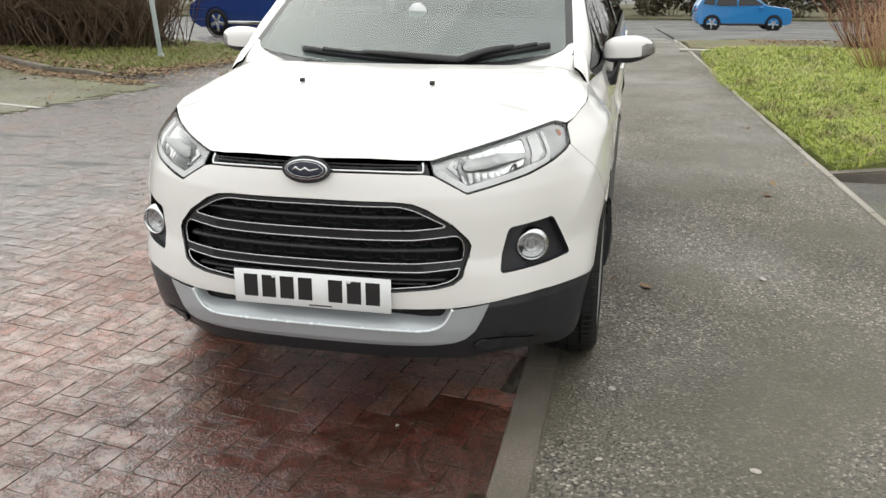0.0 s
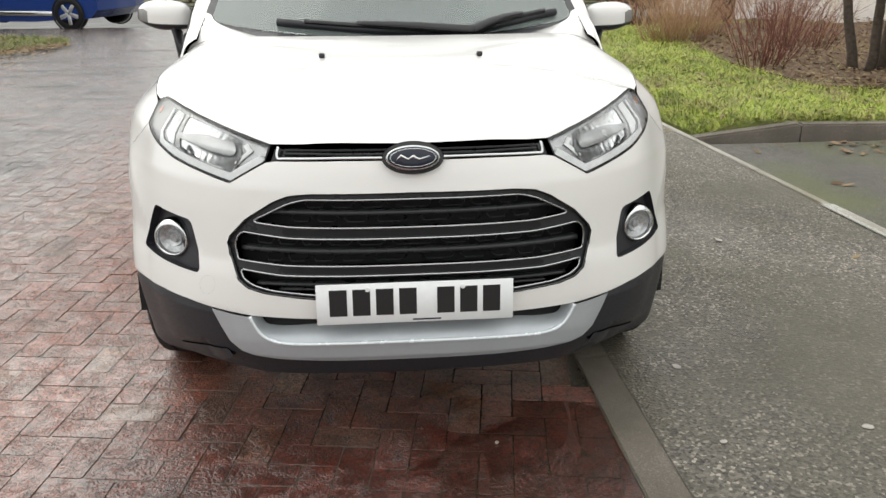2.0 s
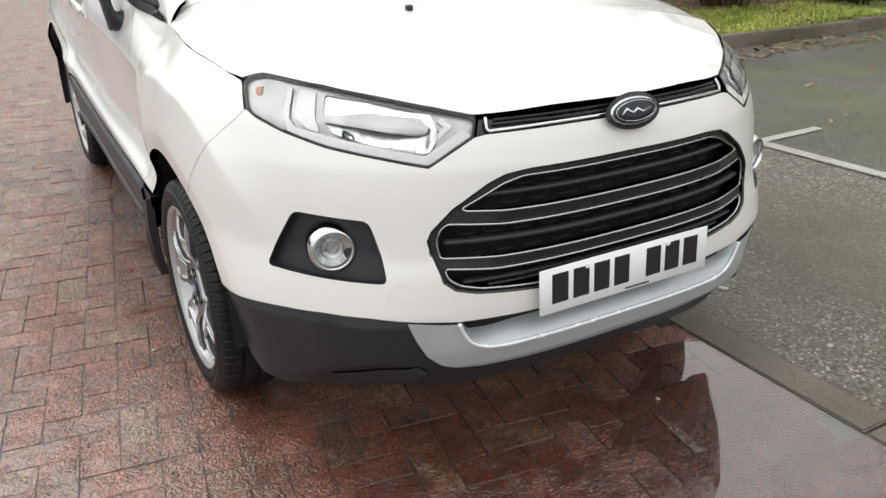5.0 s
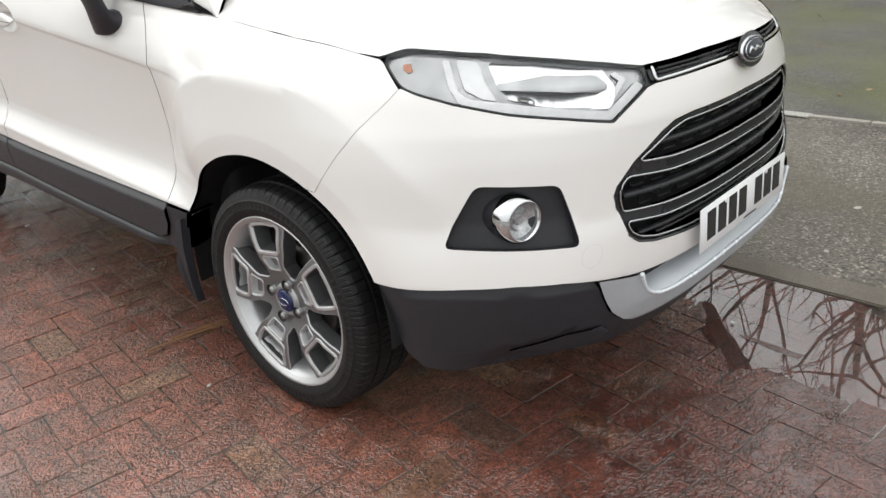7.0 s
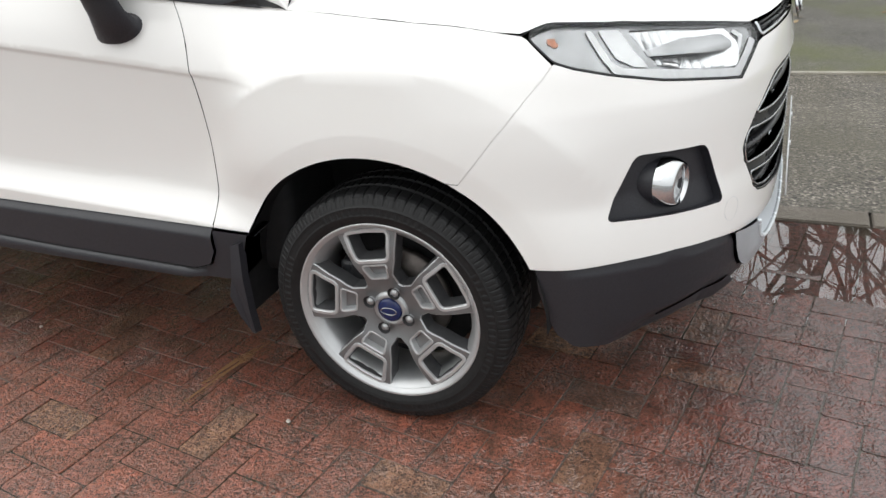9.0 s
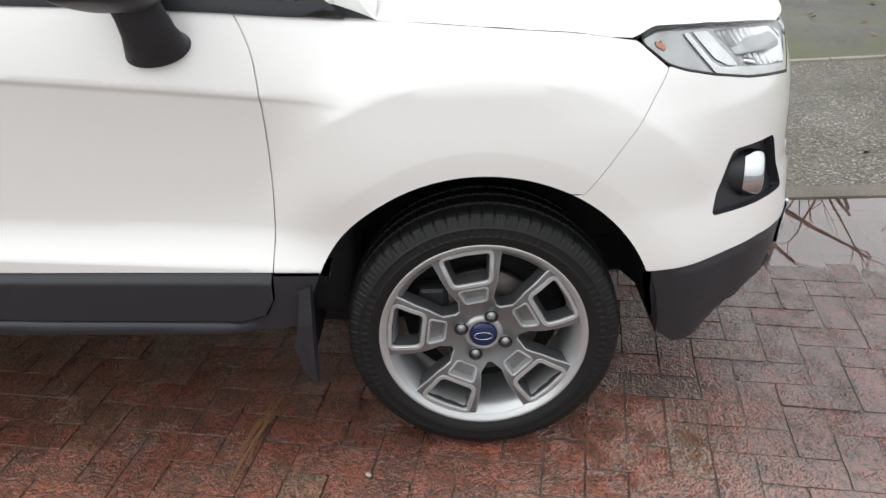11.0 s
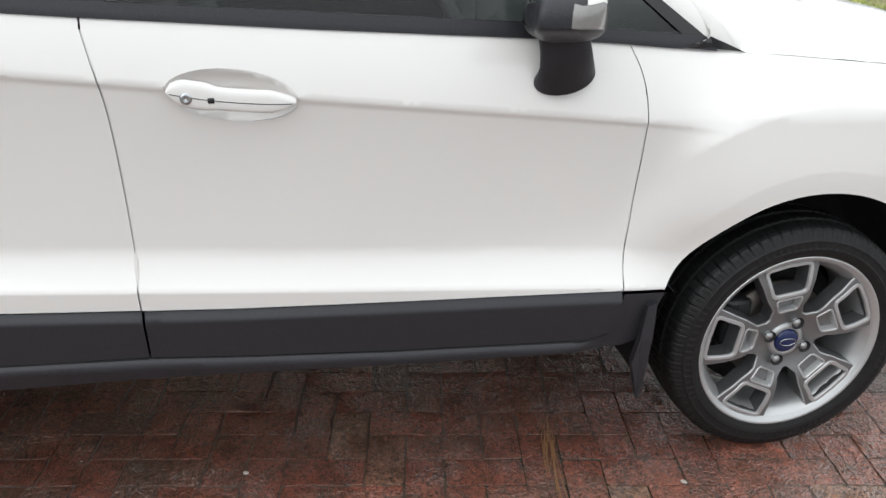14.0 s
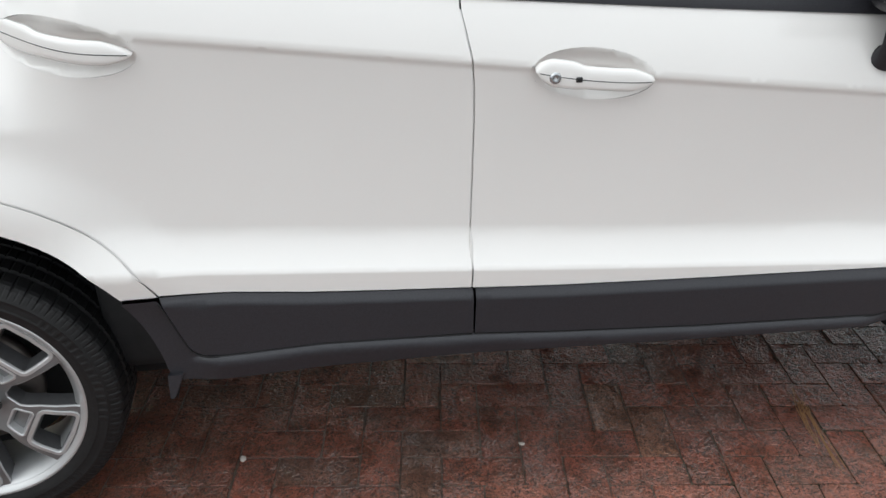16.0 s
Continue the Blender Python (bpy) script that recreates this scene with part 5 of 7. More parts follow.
# ---- front: grille, badge, plate, lamps ----
CELLS = [
    [(0.0, 0.786), (0.22, 0.784), (0.262, 0.772), (0.355, 0.722), (0.345, 0.715), (0.25, 0.708), (0.0, 0.709)],
    [(0.0, 0.681), (0.25, 0.680), (0.385, 0.690), (0.402, 0.675), (0.408, 0.650), (0.397, 0.612), (0.25, 0.604), (0.0, 0.605)],
    [(0.0, 0.580), (0.25, 0.579), (0.380, 0.590), (0.360, 0.562), (0.325, 0.545), (0.27, 0.533), (0.15, 0.522), (0.0, 0.518)],
]
loops = [rounded(both(c), 0.012, 3, keep=()) for c in CELLS]
grille = panel("grille", [both(GRILLE_HALF)] + loops, skin, GRILLE, car, "dark grey grille frame with chrome edges", step=0.02, edge=0.012, offset=-0.010, depths=[0.02, 0.02, 0.02, 0.02])[0]
# black sheet in place of the shade behind the grille
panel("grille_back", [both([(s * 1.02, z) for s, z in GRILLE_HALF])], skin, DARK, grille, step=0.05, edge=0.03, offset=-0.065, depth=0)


def on_skin(pts, off):
    """Points of the skin pushed out by off along its normal."""
    out = []
    for s, z in pts:
        p = Vector([float(c) for c in skin(s, z)])
        a = Vector([float(c) for c in skin(s + 0.002, z)]) - p
        b = Vector([float(c) for c in skin(s, z + 0.002)]) - p
        n = a.cross(b).normalized()
        if n.dot(p - Vector((0, min(max(p.y, -0.3), 2.6), 0.6))) < 0:
            n = -n
        out.append(p + n * off)
    return out


# white jambs seen down the door lines; white fillers added to lighten bumper seams
for sg in (1, -1):
    v, f = tube(on_skin([(sg * (q + 0.0005), z) for q, z in SEAM], -0.0040), 0.0032, 6)
    mesh_object("bumper_joint", v, f, WHITE, car)
    for run, shift in ((DOOR_EDGE, -0.0015), (DOOR_BACK, 0.0017), (arch(2.58, 0.498, 70, 151, 24), 0.0)):
        v, f = tube(on_skin([(sg * s, z) for s, z in side([(y + shift, z) for y, z in run])], -0.0068), 0.005, 6)
        mesh_object("door_jamb", v, f, WHITE, car)
for sg in (1, -1):
    for run in ([(0.489, 0.399), (0.54, 0.381), (0.62, 0.383), (1.0, 0.3935), (1.30, 0.4085), (1.506, 0.4222)], [(1.512, 0.4230), (1.83, 0.4295), (2.03, 0.4188), (2.071, 0.4210), (2.094, 0.433), (2.1045, 0.452), (2.1215, 0.50), (2.1445, 0.565)]):
        v, f = tube(on_skin([(sg * s, z) for s, z in side(spline(run, 6))], 0.0155), 0.0022, 5)
        mesh_object("cladding_joint", v, f, DARK, car)
for lp in loops:
    v, f = tube(on_skin(dense(inset(lp, 0.001), 0.012), -0.007), 0.0030, 6, True)
    mesh_object("chrome_edge", v, f, CHROME_DARK, grille, "chrome grille edging")
v, f = tube(on_skin(dense(both(GRILLE_HALF), 0.014), -0.004), 0.0045, 6, True)
mesh_object("grille_surround", v, f, GLOSS_BLACK, grille)
for z, w, h in ((0.748, 0.315, 0.0075), (0.643, 0.388, 0.0085), (0.549, 0.318, 0.006), (0.534, 0.25, 0.004)):
    pts = on_skin([(w * (i / 20 - 1), z) for i in range(41)], -0.026)
    v, f = tube(pts, h, 8, False, 1.7)
    mesh_object("grille_slat", v, f, GRILLE, grille)
# black strip along each broad bar in place of the shade in its groove
for z0, z1, w in ((0.6865, 0.7035, 0.27), (0.5850, 0.5990, 0.26)):
    panel("bar_groove", [[(-w, z0 + 0.004), (-w + 0.01, z0), (w - 0.01, z0), (w, z0 + 0.004), (w, z1 - 0.004), (w - 0.01, z1), (-w + 0.01, z1), (-w, z1 - 0.004)]], skin, DARK, grille, step=0.02, edge=0.014, offset=-0.0088, depth=0)
# honeycomb wires in the openings, four rows of flat six-sided cells
for row, (z, w) in enumerate(((0.768, 0.25), (0.728, 0.31), (0.664, 0.36), (0.622, 0.36))):
    for i in range(-6, 7):
        q = (i + 0.5 * (row % 2)) * 0.066
        if abs(q) + 0.027 < w:
            cell = [(q + a, z + b) for a, b in ((-0.027, 0.0), (-0.018, 0.010), (0.018, 0.010), (0.027, 0.0), (0.018, -0.010), (-0.018, -0.010))]
            v, f = tube(on_skin(cell, -0.038), 0.0021, 5, True)
            mesh_object("mesh_cell", v, f, GRILLE, grille)

slot = panel("upper_grille", [both([(0.0, 0.924), (0.18, 0.921), (0.345, 0.914), (0.338, 0.874), (0.16, 0.883), (0.0, 0.885)])], skin, GLOSS_BLACK, car, "black upper grille slot with chrome strip", step=0.03, edge=0.02, offset=-0.014, depth=0.03)[0]
for sg in (1, -1):
    v, f = tube(on_skin([(sg * s, z) for s, z in spline([(0.04, 0.8900), (0.16, 0.8885), (0.29, 0.8830), (0.318, 0.884), (0.330, 0.909)], 6)], -0.003), 0.0048, 6)
    mesh_object("chrome_strip", v, f, CHROME, slot, "chrome strip")
for z in (0.9015, 0.9110, 0.9205, 0.9285):
    v, f = tube(on_skin([(0.310 * (i / 16 - 1), z - 0.006 * (i / 16 - 1) ** 2) for i in range(33)], -0.007), 0.0040, 6)
    mesh_object("grille_slat", v, f, GRILLE, slot)

# badge: plain blue oval with a silver rim and a silver bar
badge_y = float(nose_y(0.893)) - 0.018
badge = empty("badge", "blue oval badge with a silver rim")
badge.parent = car
badge.matrix_basis = pose(0, badge_y, 0.893, 76)


def oval_disc(a, b, h, k=48, dome=0.0):
    verts = [(0, 0, h + dome)]
    for r, z in ((0.5, h + dome * 0.75), (0.93, h + dome * 0.1), (1.0, h - 0.002), (1.0, -0.004)):
        verts += [(a * r * math.cos(2 * math.pi * i / k), b * r * math.sin(2 * math.pi * i / k), z) for i in range(k)]
    faces = [(0, 1 + i, 1 + (i + 1) % k) for i in range(k)]
    for j in range(3):
        faces += [(1 + j * k + i, 1 + (j + 1) * k + i, 1 + (j + 1) * k + (i + 1) % k, 1 + j * k + (i + 1) % k) for i in range(k)]
    return verts, faces


mesh_object("badge_surround", *oval_disc(0.078, 0.042, -0.004), GLOSS_BLACK, badge)
mesh_object("badge_rim", *oval_disc(0.068, 0.0315, 0.002), CHROME, badge)
mesh_object("badge_field", *oval_disc(0.064, 0.0275, 0.0045, dome=0.002), BADGE_DARK, badge)
v, f = tube([(0.057 * math.cos(t), 0.0225 * math.sin(t), 0.0055) for t in (2 * math.pi * i / 48 for i in range(48))], 0.0013, 4, True)
mesh_object("badge_line", v, f, CHROME, badge)
v, f = tube([(-0.043, -0.006, 0.0068), (-0.03, 0.006, 0.0075), (-0.012, -0.004, 0.008), (0.0, 0.004, 0.008), (0.015, -0.004, 0.008), (0.042, 0.004, 0.007)], [0.0015, 0.0045, 0.0035, 0.0045, 0.0035, 0.0015], 6)
mesh_object("badge_bar", v, f, CHROME, badge)

# number plate with plain bars in place of characters
plate = empty("number_plate", "white front number plate with black bars")
plate.parent = car
plate.matrix_basis = pose(0, -0.868, 0.508, 87)
part("plate_board", box_bm(0.52, 0.112, 0.004, 0.0016, 1), PLATE_WHITE, plate)
for x in (-0.203, -0.142, -0.081, -0.020, 0.080, 0.141, 0.202):
    part("bar", box_bm(0.046, 0.073, 0.0012, at=(x, 0.004, 0.0025)), PLATE_BLACK, plate, "", False)
part("bar", box_bm(0.075, 0.004, 0.001, at=(0.03, -0.048, 0.0024)), GRILLE, plate, smooth=False)
for x in (-0.125, 0.125):
    mesh_object("plate_screw", *moved(oval_disc(0.007, 0.007, 0.003), pose(x, 0.040, 0.002)), PLATE_WHITE, plate)


def head_lamp(sg):
    lamp = empty("headlight", "clear-lensed headlight with chrome reflector and amber corner")
    lamp.parent = car
    outline = rounded([(sg * s, z) for s, z in HEAD_LOW + HEAD_TOP], 0.01, 3)
    kw = dict(step=0.025, edge=0.014)
    panel("lamp_rim", [outline, inset(outline, 0.0036)], skin, GLOSS_BLACK, lamp, offset=0.0005, depth=0.03, **kw)
    ob = panel("lens", [inset(outline, 0.0034)], skin, LENS, lamp, "clear lamp lens", offset=0.0015, depth=0.003, **kw)[0]
    ob.visible_shadow = False
    big = [(0.440, 0.845), (0.56, 0.856), (0.665, 0.874), (0.690, 0.900), (0.705, 0.952), (0.60, 0.943), (0.455, 0.922), (0.432, 0.885)]
    big = rounded([(sg * s, z) for s, z in big], 0.012)
    panel("lamp_bowl", [inset(outline, 0.002), inset(big, 0.001)], skin, LAMP_GREY, lamp, offset=-0.018, depths=[-0.016, 0.004], **kw)
    guide = [(0.352, 0.876), (0.436, 0.8195), (0.55, 0.8365), (0.68, 0.8545), (0.785, 0.876), (0.796, 0.905), (0.800, 0.958), (0.784, 0.956), (0.779, 0.900), (0.762, 0.886), (0.67, 0.872), (0.55, 0.853), (0.447, 0.838), (0.372, 0.888)]
    panel("light_guide", [rounded([(sg * s, z) for s, z in guide], 0.006)], skin, LAMP_WHITE, lamp, "white light guide", offset=-0.010, depth=0.009, step=0.02, edge=0.012)
    blade = [(0.700, 0.880), (0.736, 0.886), (0.764, 0.905), (0.770, 0.957), (0.722, 0.951), (0.716, 0.915)]
    panel("lamp_blade", [rounded([(sg * s, z) for s, z in blade], 0.006)], skin, LAMP_WHITE, lamp, offset=-0.012, depth=0.008, step=0.02, edge=0.012)

    # chrome reflectors: two fluted hollows set back behind the lens
    def hollow_at(s0, half, deep, flutes):
        def fn(s, z):
            q = np.clip((np.abs(s) - s0) / half, -1, 1)
            w = np.clip((z - 0.893) / 0.055, -1, 1)
            d = deep * (1 - q * q) * (1 - 0.85 * w * w) + 0.0007 * np.abs(np.sin(flutes * q)) * (1 - 0.5 * w) + 0.008 * np.maximum(0, w) + 0.008 * q
            x, y, z = skin(s, z)
            return x * (1 - 0.6 * d), y + d, z
        return fn
    panel("reflector", [big], hollow_at(0.570, 0.14, 0.030, 18.0), REFLECTOR, lamp, "fluted chrome reflector", offset=-0.014, depth=0.01, step=0.006, edge=0.008)

    # half-round projector tube that widens towards the grille, with a dark wedge panel under it
    def tube_at(s, z):
        q = np.clip((0.70 - np.abs(s)) / 0.25, 0, 1)
        w = np.clip((z - 0.905 + 0.010 * q) / (0.010 + 0.022 * q), -1, 1)
        x, y, z = skin(s, z)
        return x, y - 0.012 * q * (1 - w * w), z
    wedge = [(0.690, 0.900), (0.692, 0.914), (0.58, 0.922), (0.475, 0.916), (0.456, 0.900), (0.458, 0.882), (0.475, 0.872), (0.58, 0.889)]
    panel("projector_tube", [rounded([(sg * s, z) for s, z in wedge], 0.005)], tube_at, LAMP_GREY, lamp, "grey half-round projector tube", offset=-0.016, depth=0.02, step=0.008, edge=0.008)
    notch = [(0.678, 0.882), (0.640, 0.866), (0.605, 0.8605), (0.645, 0.873)]
    panel("lamp_notch", [[(sg * s, z) for s, z in notch]], skin, ALLOY_DARK, lamp, offset=-0.013, depth=0.006, step=0.02, edge=0.012)
    chevron = [(0.424, 0.912), (0.398, 0.895), (0.432, 0.858), (0.442, 0.864), (0.416, 0.894), (0.436, 0.908)]
    panel("lamp_chevron", [rounded([(sg * s, z) for s, z in chevron], 0.003)], skin, LAMP_WHITE, lamp, offset=-0.011, depth=0.008, step=0.02, edge=0.012)
    o = on_skin([(sg * 0.640, 0.882)], -0.036)[0]
    bv, bf = lathe([(-0.030, 0.0), (-0.028, 0.006), (-0.018, 0.0085), (0.01, 0.0085)], 14, "y")
    mesh_object("bulb_cap", [Vector(p) + o for p in bv], bf, REFLECTOR, lamp)
    amber = [(0.866, 0.938), (0.882, 0.937), (0.889, 0.946), (0.882, 0.954), (0.869, 0.952)]

    def ribbed(s, z):
        x, y, z = skin(s, z)
        return x, y + 0.0025 * np.abs(np.sin(z * 330)), z
    panel("indicator", [rounded([(sg * s, z) for s, z in amber], 0.006)], ribbed, AMBER, lamp, "fluted amber indicator", offset=-0.013, depth=0.006, step=0.004, edge=0.006)
    return lamp


def fog_lamp(sg):
    fog = empty("fog_lamp", "round chrome-ringed fog lamp in a black recess")
    fog.parent = car
    outline = rounded([(sg * s, z) for s, z in FOG], 0.02)

    def hollow(s, z):
        x, y, z = skin(s, z)
        return x, y, z
    panel("fog_recess", [inset(outline, 0.0006)], hollow, BLACK_PLASTIC, fog, step=0.02, edge=0.014, offset=-0.024, depth=-0.023)
    o = on_skin([(sg * 0.662, 0.629)], 0.003)[0]
    m = Matrix.Translation(o) @ pose(0, 0, 0, 90, 0, -sg * 14) @ Matrix.Scale(1.08, 4)
    bv, bf = lathe([(-0.034, 0.0530), (-0.020, 0.0528), (-0.010, 0.0512), (-0.002, 0.0485), (0.004, 0.0450), (0.0068, 0.0415), (0.006, 0.0395), (-0.004, 0.0375), (-0.012, 0.0370)], 48, "z")
    sv, sf = lathe([(-0.08, 0.050), (-0.010, 0.050)], 36, "z")
    mesh_object("fog_sleeve", [m @ Vector(p) for p in sv], sf, BLACK_PLASTIC, fog)
    mesh_object("fog_ring", [m @ Vector(p) for p in bv], bf, CHROME, fog, "chrome ring")
    bv, bf = lathe([(-0.010, 0.0), (-0.009, 0.010), (-0.0145, 0.013), (-0.009, 0.022), (-0.0135, 0.025), (-0.0065, 0.0385)], 18, "z")
    mesh_object("fog_lens", [m @ Vector(p) for p in bv], bf, FOG_BOWL, fog, "fluted clear lens over a bright bowl", smooth=False)
    return fog


for sg in (1, -1):
    head_lamp(sg)
    fog_lamp(sg)
# round cover of the towing eye and a short scuff line beside the lamp recess
v, f = tube(on_skin(oval((0.475, 0.533), 0.030, 0.026, 40, 0), 0.0), 0.0003, 4, True)
mesh_object("towing_eye_cover", v, f, SATIN, car)


# ---- wheels ----
def wheel_face_loops():
    """Outline of the five-spoke face and its windows, in the wheel's plane."""
    star, holes = [], []
    for i in range(5):
        a = radians(80 + 72 * i)

        def at(r, w):
            return (r * math.cos(a) - w * math.sin(a), r * math.sin(a) + w * math.cos(a))
        star += [at(0.066, -0.041), at(0.095, -0.037), at(0.130, -0.053), at(0.2100, -0.078), at(0.2180, -0.04), at(0.2195, 0.0), at(0.2180, 0.04), at(0.2100, 0.078), at(0.130, 0.053), at(0.095, 0.037), at(0.066, 0.041)]
        holes.append(rounded([at(0.140, -0.038), at(0.203, -0.052), at(0.2065, 0.0), at(0.203, 0.052), at(0.140, 0.038)], 0.009, 3, keep=(2,)))
        holes.append(rounded([at(0.088, -0.022), at(0.122, -0.030), at(0.122, 0.030), at(0.088, 0.022)], 0.006, 3))
    grow = lambda q: [(x * 1.027, y * 1.027) for x, y in q]
    return grow(star), [grow(h) for h in holes]


def wheel_mesh_set(sg):
    """Parts of one wheel centred on its hub; sg = -1 faces the car's right."""
    out = []
    prof = [(-0.085, 0.228), (-0.098, 0.240), (-0.1040, 0.254), (-0.1060, 0.262), (-0.1045, 0.266), (-0.1040, 0.276), (-0.1050, 0.283), (-0.1025, 0.286), (-0.099, 0.294), (-0.094, 0.304), (-0.088, 0.3095), (-0.080, 0.3130), (-0.052, 0.3165), (-0.050, 0.310), (-0.043, 0.310), (-0.041, 0.3172), (-0.006, 0.318), (-0.004, 0.3110), (0.004, 0.3110), (0.006, 0.318), (0.041, 0.3172), (0.043, 0.310), (0.050, 0.310), (0.052, 0.3165), (0.080, 0.3130), (0.094, 0.304), (0.1035, 0.278), (0.098, 0.232), (0.085, 0.222)]
    segs = 576
    verts, faces, n = [], [], len(prof)
    for i in range(segs):
        c, q = math.cos(2 * math.pi * i / segs), math.sin(2 * math.pi * i / segs)
        for j, (a, r) in enumerate(prof):
            # cross grooves part the shoulders into blocks; the middle ribs carry short slits
            if (8 <= j <= 12 and i % 8 == 0) or (23 <= j <= 25 and (i + 4) % 8 == 0):
                r -= 0.0036
            elif 8 <= j <= 9 and i % 8 == 4:
                r -= 0.0018
            elif 15 <= j <= 20 and i % 6 == 0:
                r -= 0.0030
            # raised marks on the wall of the tyre, as plain bars
            if j in (4, 5) and (i // 3) % 2 == 0 and (i // 48) % 3 != 1:
                a *= 1.010
            verts.append((a * -sg, r * c, r * q))
    for i in range(segs):
        k = (i + 1) % segs
        for j in range(n - 1):
            faces.append((i * n + j, i * n + j + 1, k * n + j + 1, k * n + j))
    out.append(("tyre", verts, faces, RUBBER, "black road tyre", False, None))
    v, f = lathe([(-sg * a, r) for a, r in ((-0.090, 0.225), (-0.097, 0.2335), (-0.100, 0.2385), (-0.097, 0.241), (-0.088, 0.238), (0.09, 0.232), (0.095, 0.225), (0.05, 0.206), (-0.045, 0.202), (-0.075, 0.211), (-0.086, 0.223), (-0.090, 0.225))[::-1]], 96)
    out.append(("rim", v, f, ALLOY_BRIGHT, "silver alloy rim", True, None))
    star, holes = wheel_face_loops()

    def face(u, v):
        r = np.hypot(u, v)
        return sg * (0.072 + 0.020 * smooth(0.05, 0.13, r) - 0.006 * smooth(0.17, 0.22, r)), u, v
    def bowl(u, v):
        x, u, v = face(u, v)
        return np.broadcast_to(x, np.shape(u)), u, v
    fv, ff, fn_ = sheet([star] + holes, bowl, step=0.012, edge=0.008, depth=0, core=(-sg * 5, 0, 0))
    out.append(("spokes", fv, ff, ALLOY_MID, "five-spoke alloy face", True, fn_))

    def ring(loop, steps):
        """Walls of an outline: (drawn in by, sunk by) steps, one band after another."""
        rows = []
        base = dense(loop, 0.008)
        for d, sink in steps:
            q = inset(base, d) if d else base
            x0 = [float(np.broadcast_to(bowl(np.array(a), np.array(b))[0], ())) for a, b in base]
            rows.append([Vector((x - sg * sink, a, b)) for x, (a, b) in zip(x0, q)])
        m = len(base)
        vs = [v for r in rows for v in r]
        fs = [(k * m + i, k * m + (i + 1) % m, (k + 1) * m + (i + 1) % m, (k + 1) * m + i) for k in range(len(rows) - 1) for i in range(m)]
        return vs, fs
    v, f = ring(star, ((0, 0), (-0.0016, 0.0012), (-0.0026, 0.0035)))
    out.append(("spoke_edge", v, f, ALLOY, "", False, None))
    # darker alloy puts the shade between the spokes into the walls
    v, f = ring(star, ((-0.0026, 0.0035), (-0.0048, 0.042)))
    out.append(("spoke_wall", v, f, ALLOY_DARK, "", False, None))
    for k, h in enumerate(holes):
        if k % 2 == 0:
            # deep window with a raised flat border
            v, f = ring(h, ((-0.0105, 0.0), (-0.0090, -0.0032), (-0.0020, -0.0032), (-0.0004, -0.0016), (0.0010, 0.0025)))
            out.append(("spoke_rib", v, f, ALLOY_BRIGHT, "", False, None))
            # window walls are darkened the same way, for the shade inside
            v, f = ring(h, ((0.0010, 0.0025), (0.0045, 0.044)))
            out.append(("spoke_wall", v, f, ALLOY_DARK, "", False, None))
        else:
            v, f = ring(h, ((-0.0050, 0.0), (-0.0040, -0.0018), (-0.0010, -0.0018), (0.0004, 0.0005), (0.0045, 0.016)))
            out.append(("spoke_rib", v, f, ALLOY_BRIGHT, "", False, None))
            pv_, pf_, pn_ = sheet([inset(h, 0.0040)], lambda a, b: (bowl(a, b)[0] - sg * 0.0155, a, b), step=0.012, edge=0.008, depth=0, core=(-sg * 5, 0, 0))
            out.append(("spoke_pocket", pv_, pf_, ALLOY_MID, "", True, pn_))
    v, f = lathe([(sg * 0.03, 0.012), (sg * 0.066, 0.050), (sg * 0.078, 0.044), (sg * 0.081, 0.034), (sg * 0.079, 0.0325)], 40)
    out.append(("hub", v, f, ALLOY, "", True, None))
    v, f = lathe([(sg * 0.070, 0.032), (sg * 0.082, 0.0315), (sg * 0.086, 0.026), (sg * 0.088, 0.0)], 36)
    out.append(("centre_cap", v, f, BADGE_BLUE, "blue centre cap", True, None))
    v, f = tube([(sg * 0.0885, 0.021 * math.cos(t), 0.0095 * math.sin(t)) for t in (2 * math.pi * i / 24 for i in range(24))], 0.0011, 4, True)
    out.append(("cap_oval", v, f, CHROME, "", True, None))
    for i in range(4):
        t = radians(20 + 90 * i)
        v, f = lathe([(sg * 0.060, 0.0100), (sg * 0.080, 0.0098), (sg * 0.0845, 0.0075), (sg * 0.0855, 0.0)], 12)
        out.append(("wheel_bolt", [(p[0], p[1] + 0.054 * math.cos(t), p[2] + 0.054 * math.sin(t)) for p in v], f, ALLOY, "", True, None))
        # black cone in place of the shade in the bolt hole
        v, f = lathe([(sg * 0.082, 0.0105), (sg * 0.0868, 0.0165)], 16)
        out.append(("bolt_recess", [(p[0], p[1] + 0.054 * math.cos(t), p[2] + 0.054 * math.sin(t)) for p in v], f, DARK, "", True, None))
    v, f = lathe([(sg * 0.010, 0.05), (sg * 0.022, 0.06), (sg * 0.022, 0.135), (sg * 0.0, 0.137), (sg * -0.002, 0.06)], 48)
    out.append(("brake_disc", v, f, BRAKE, "rust-tinged steel brake disc", True, None))
    v, f = lathe([(sg * -0.06, 0.02), (sg * -0.03, 0.19), (sg * -0.06, 0.195)], 40)
    out.append(("back_plate", v, f, DARK, "", True, None))
    bm = box_bm(0.05, 0.07, 0.14, 0.012, 2, (sg * 0.012, 0.115, 0.03))
    me = bpy.data.meshes.new("caliper_tmp")
    bm.to_mesh(me)
    bm.free()
    out.append(("brake_caliper", [tuple(v.co) for v in me.vertices], [tuple(p.vertices) for p in me.polygons], GRILLE, "", False, None))
    bpy.data.meshes.remove(me)
    return out


first = {}
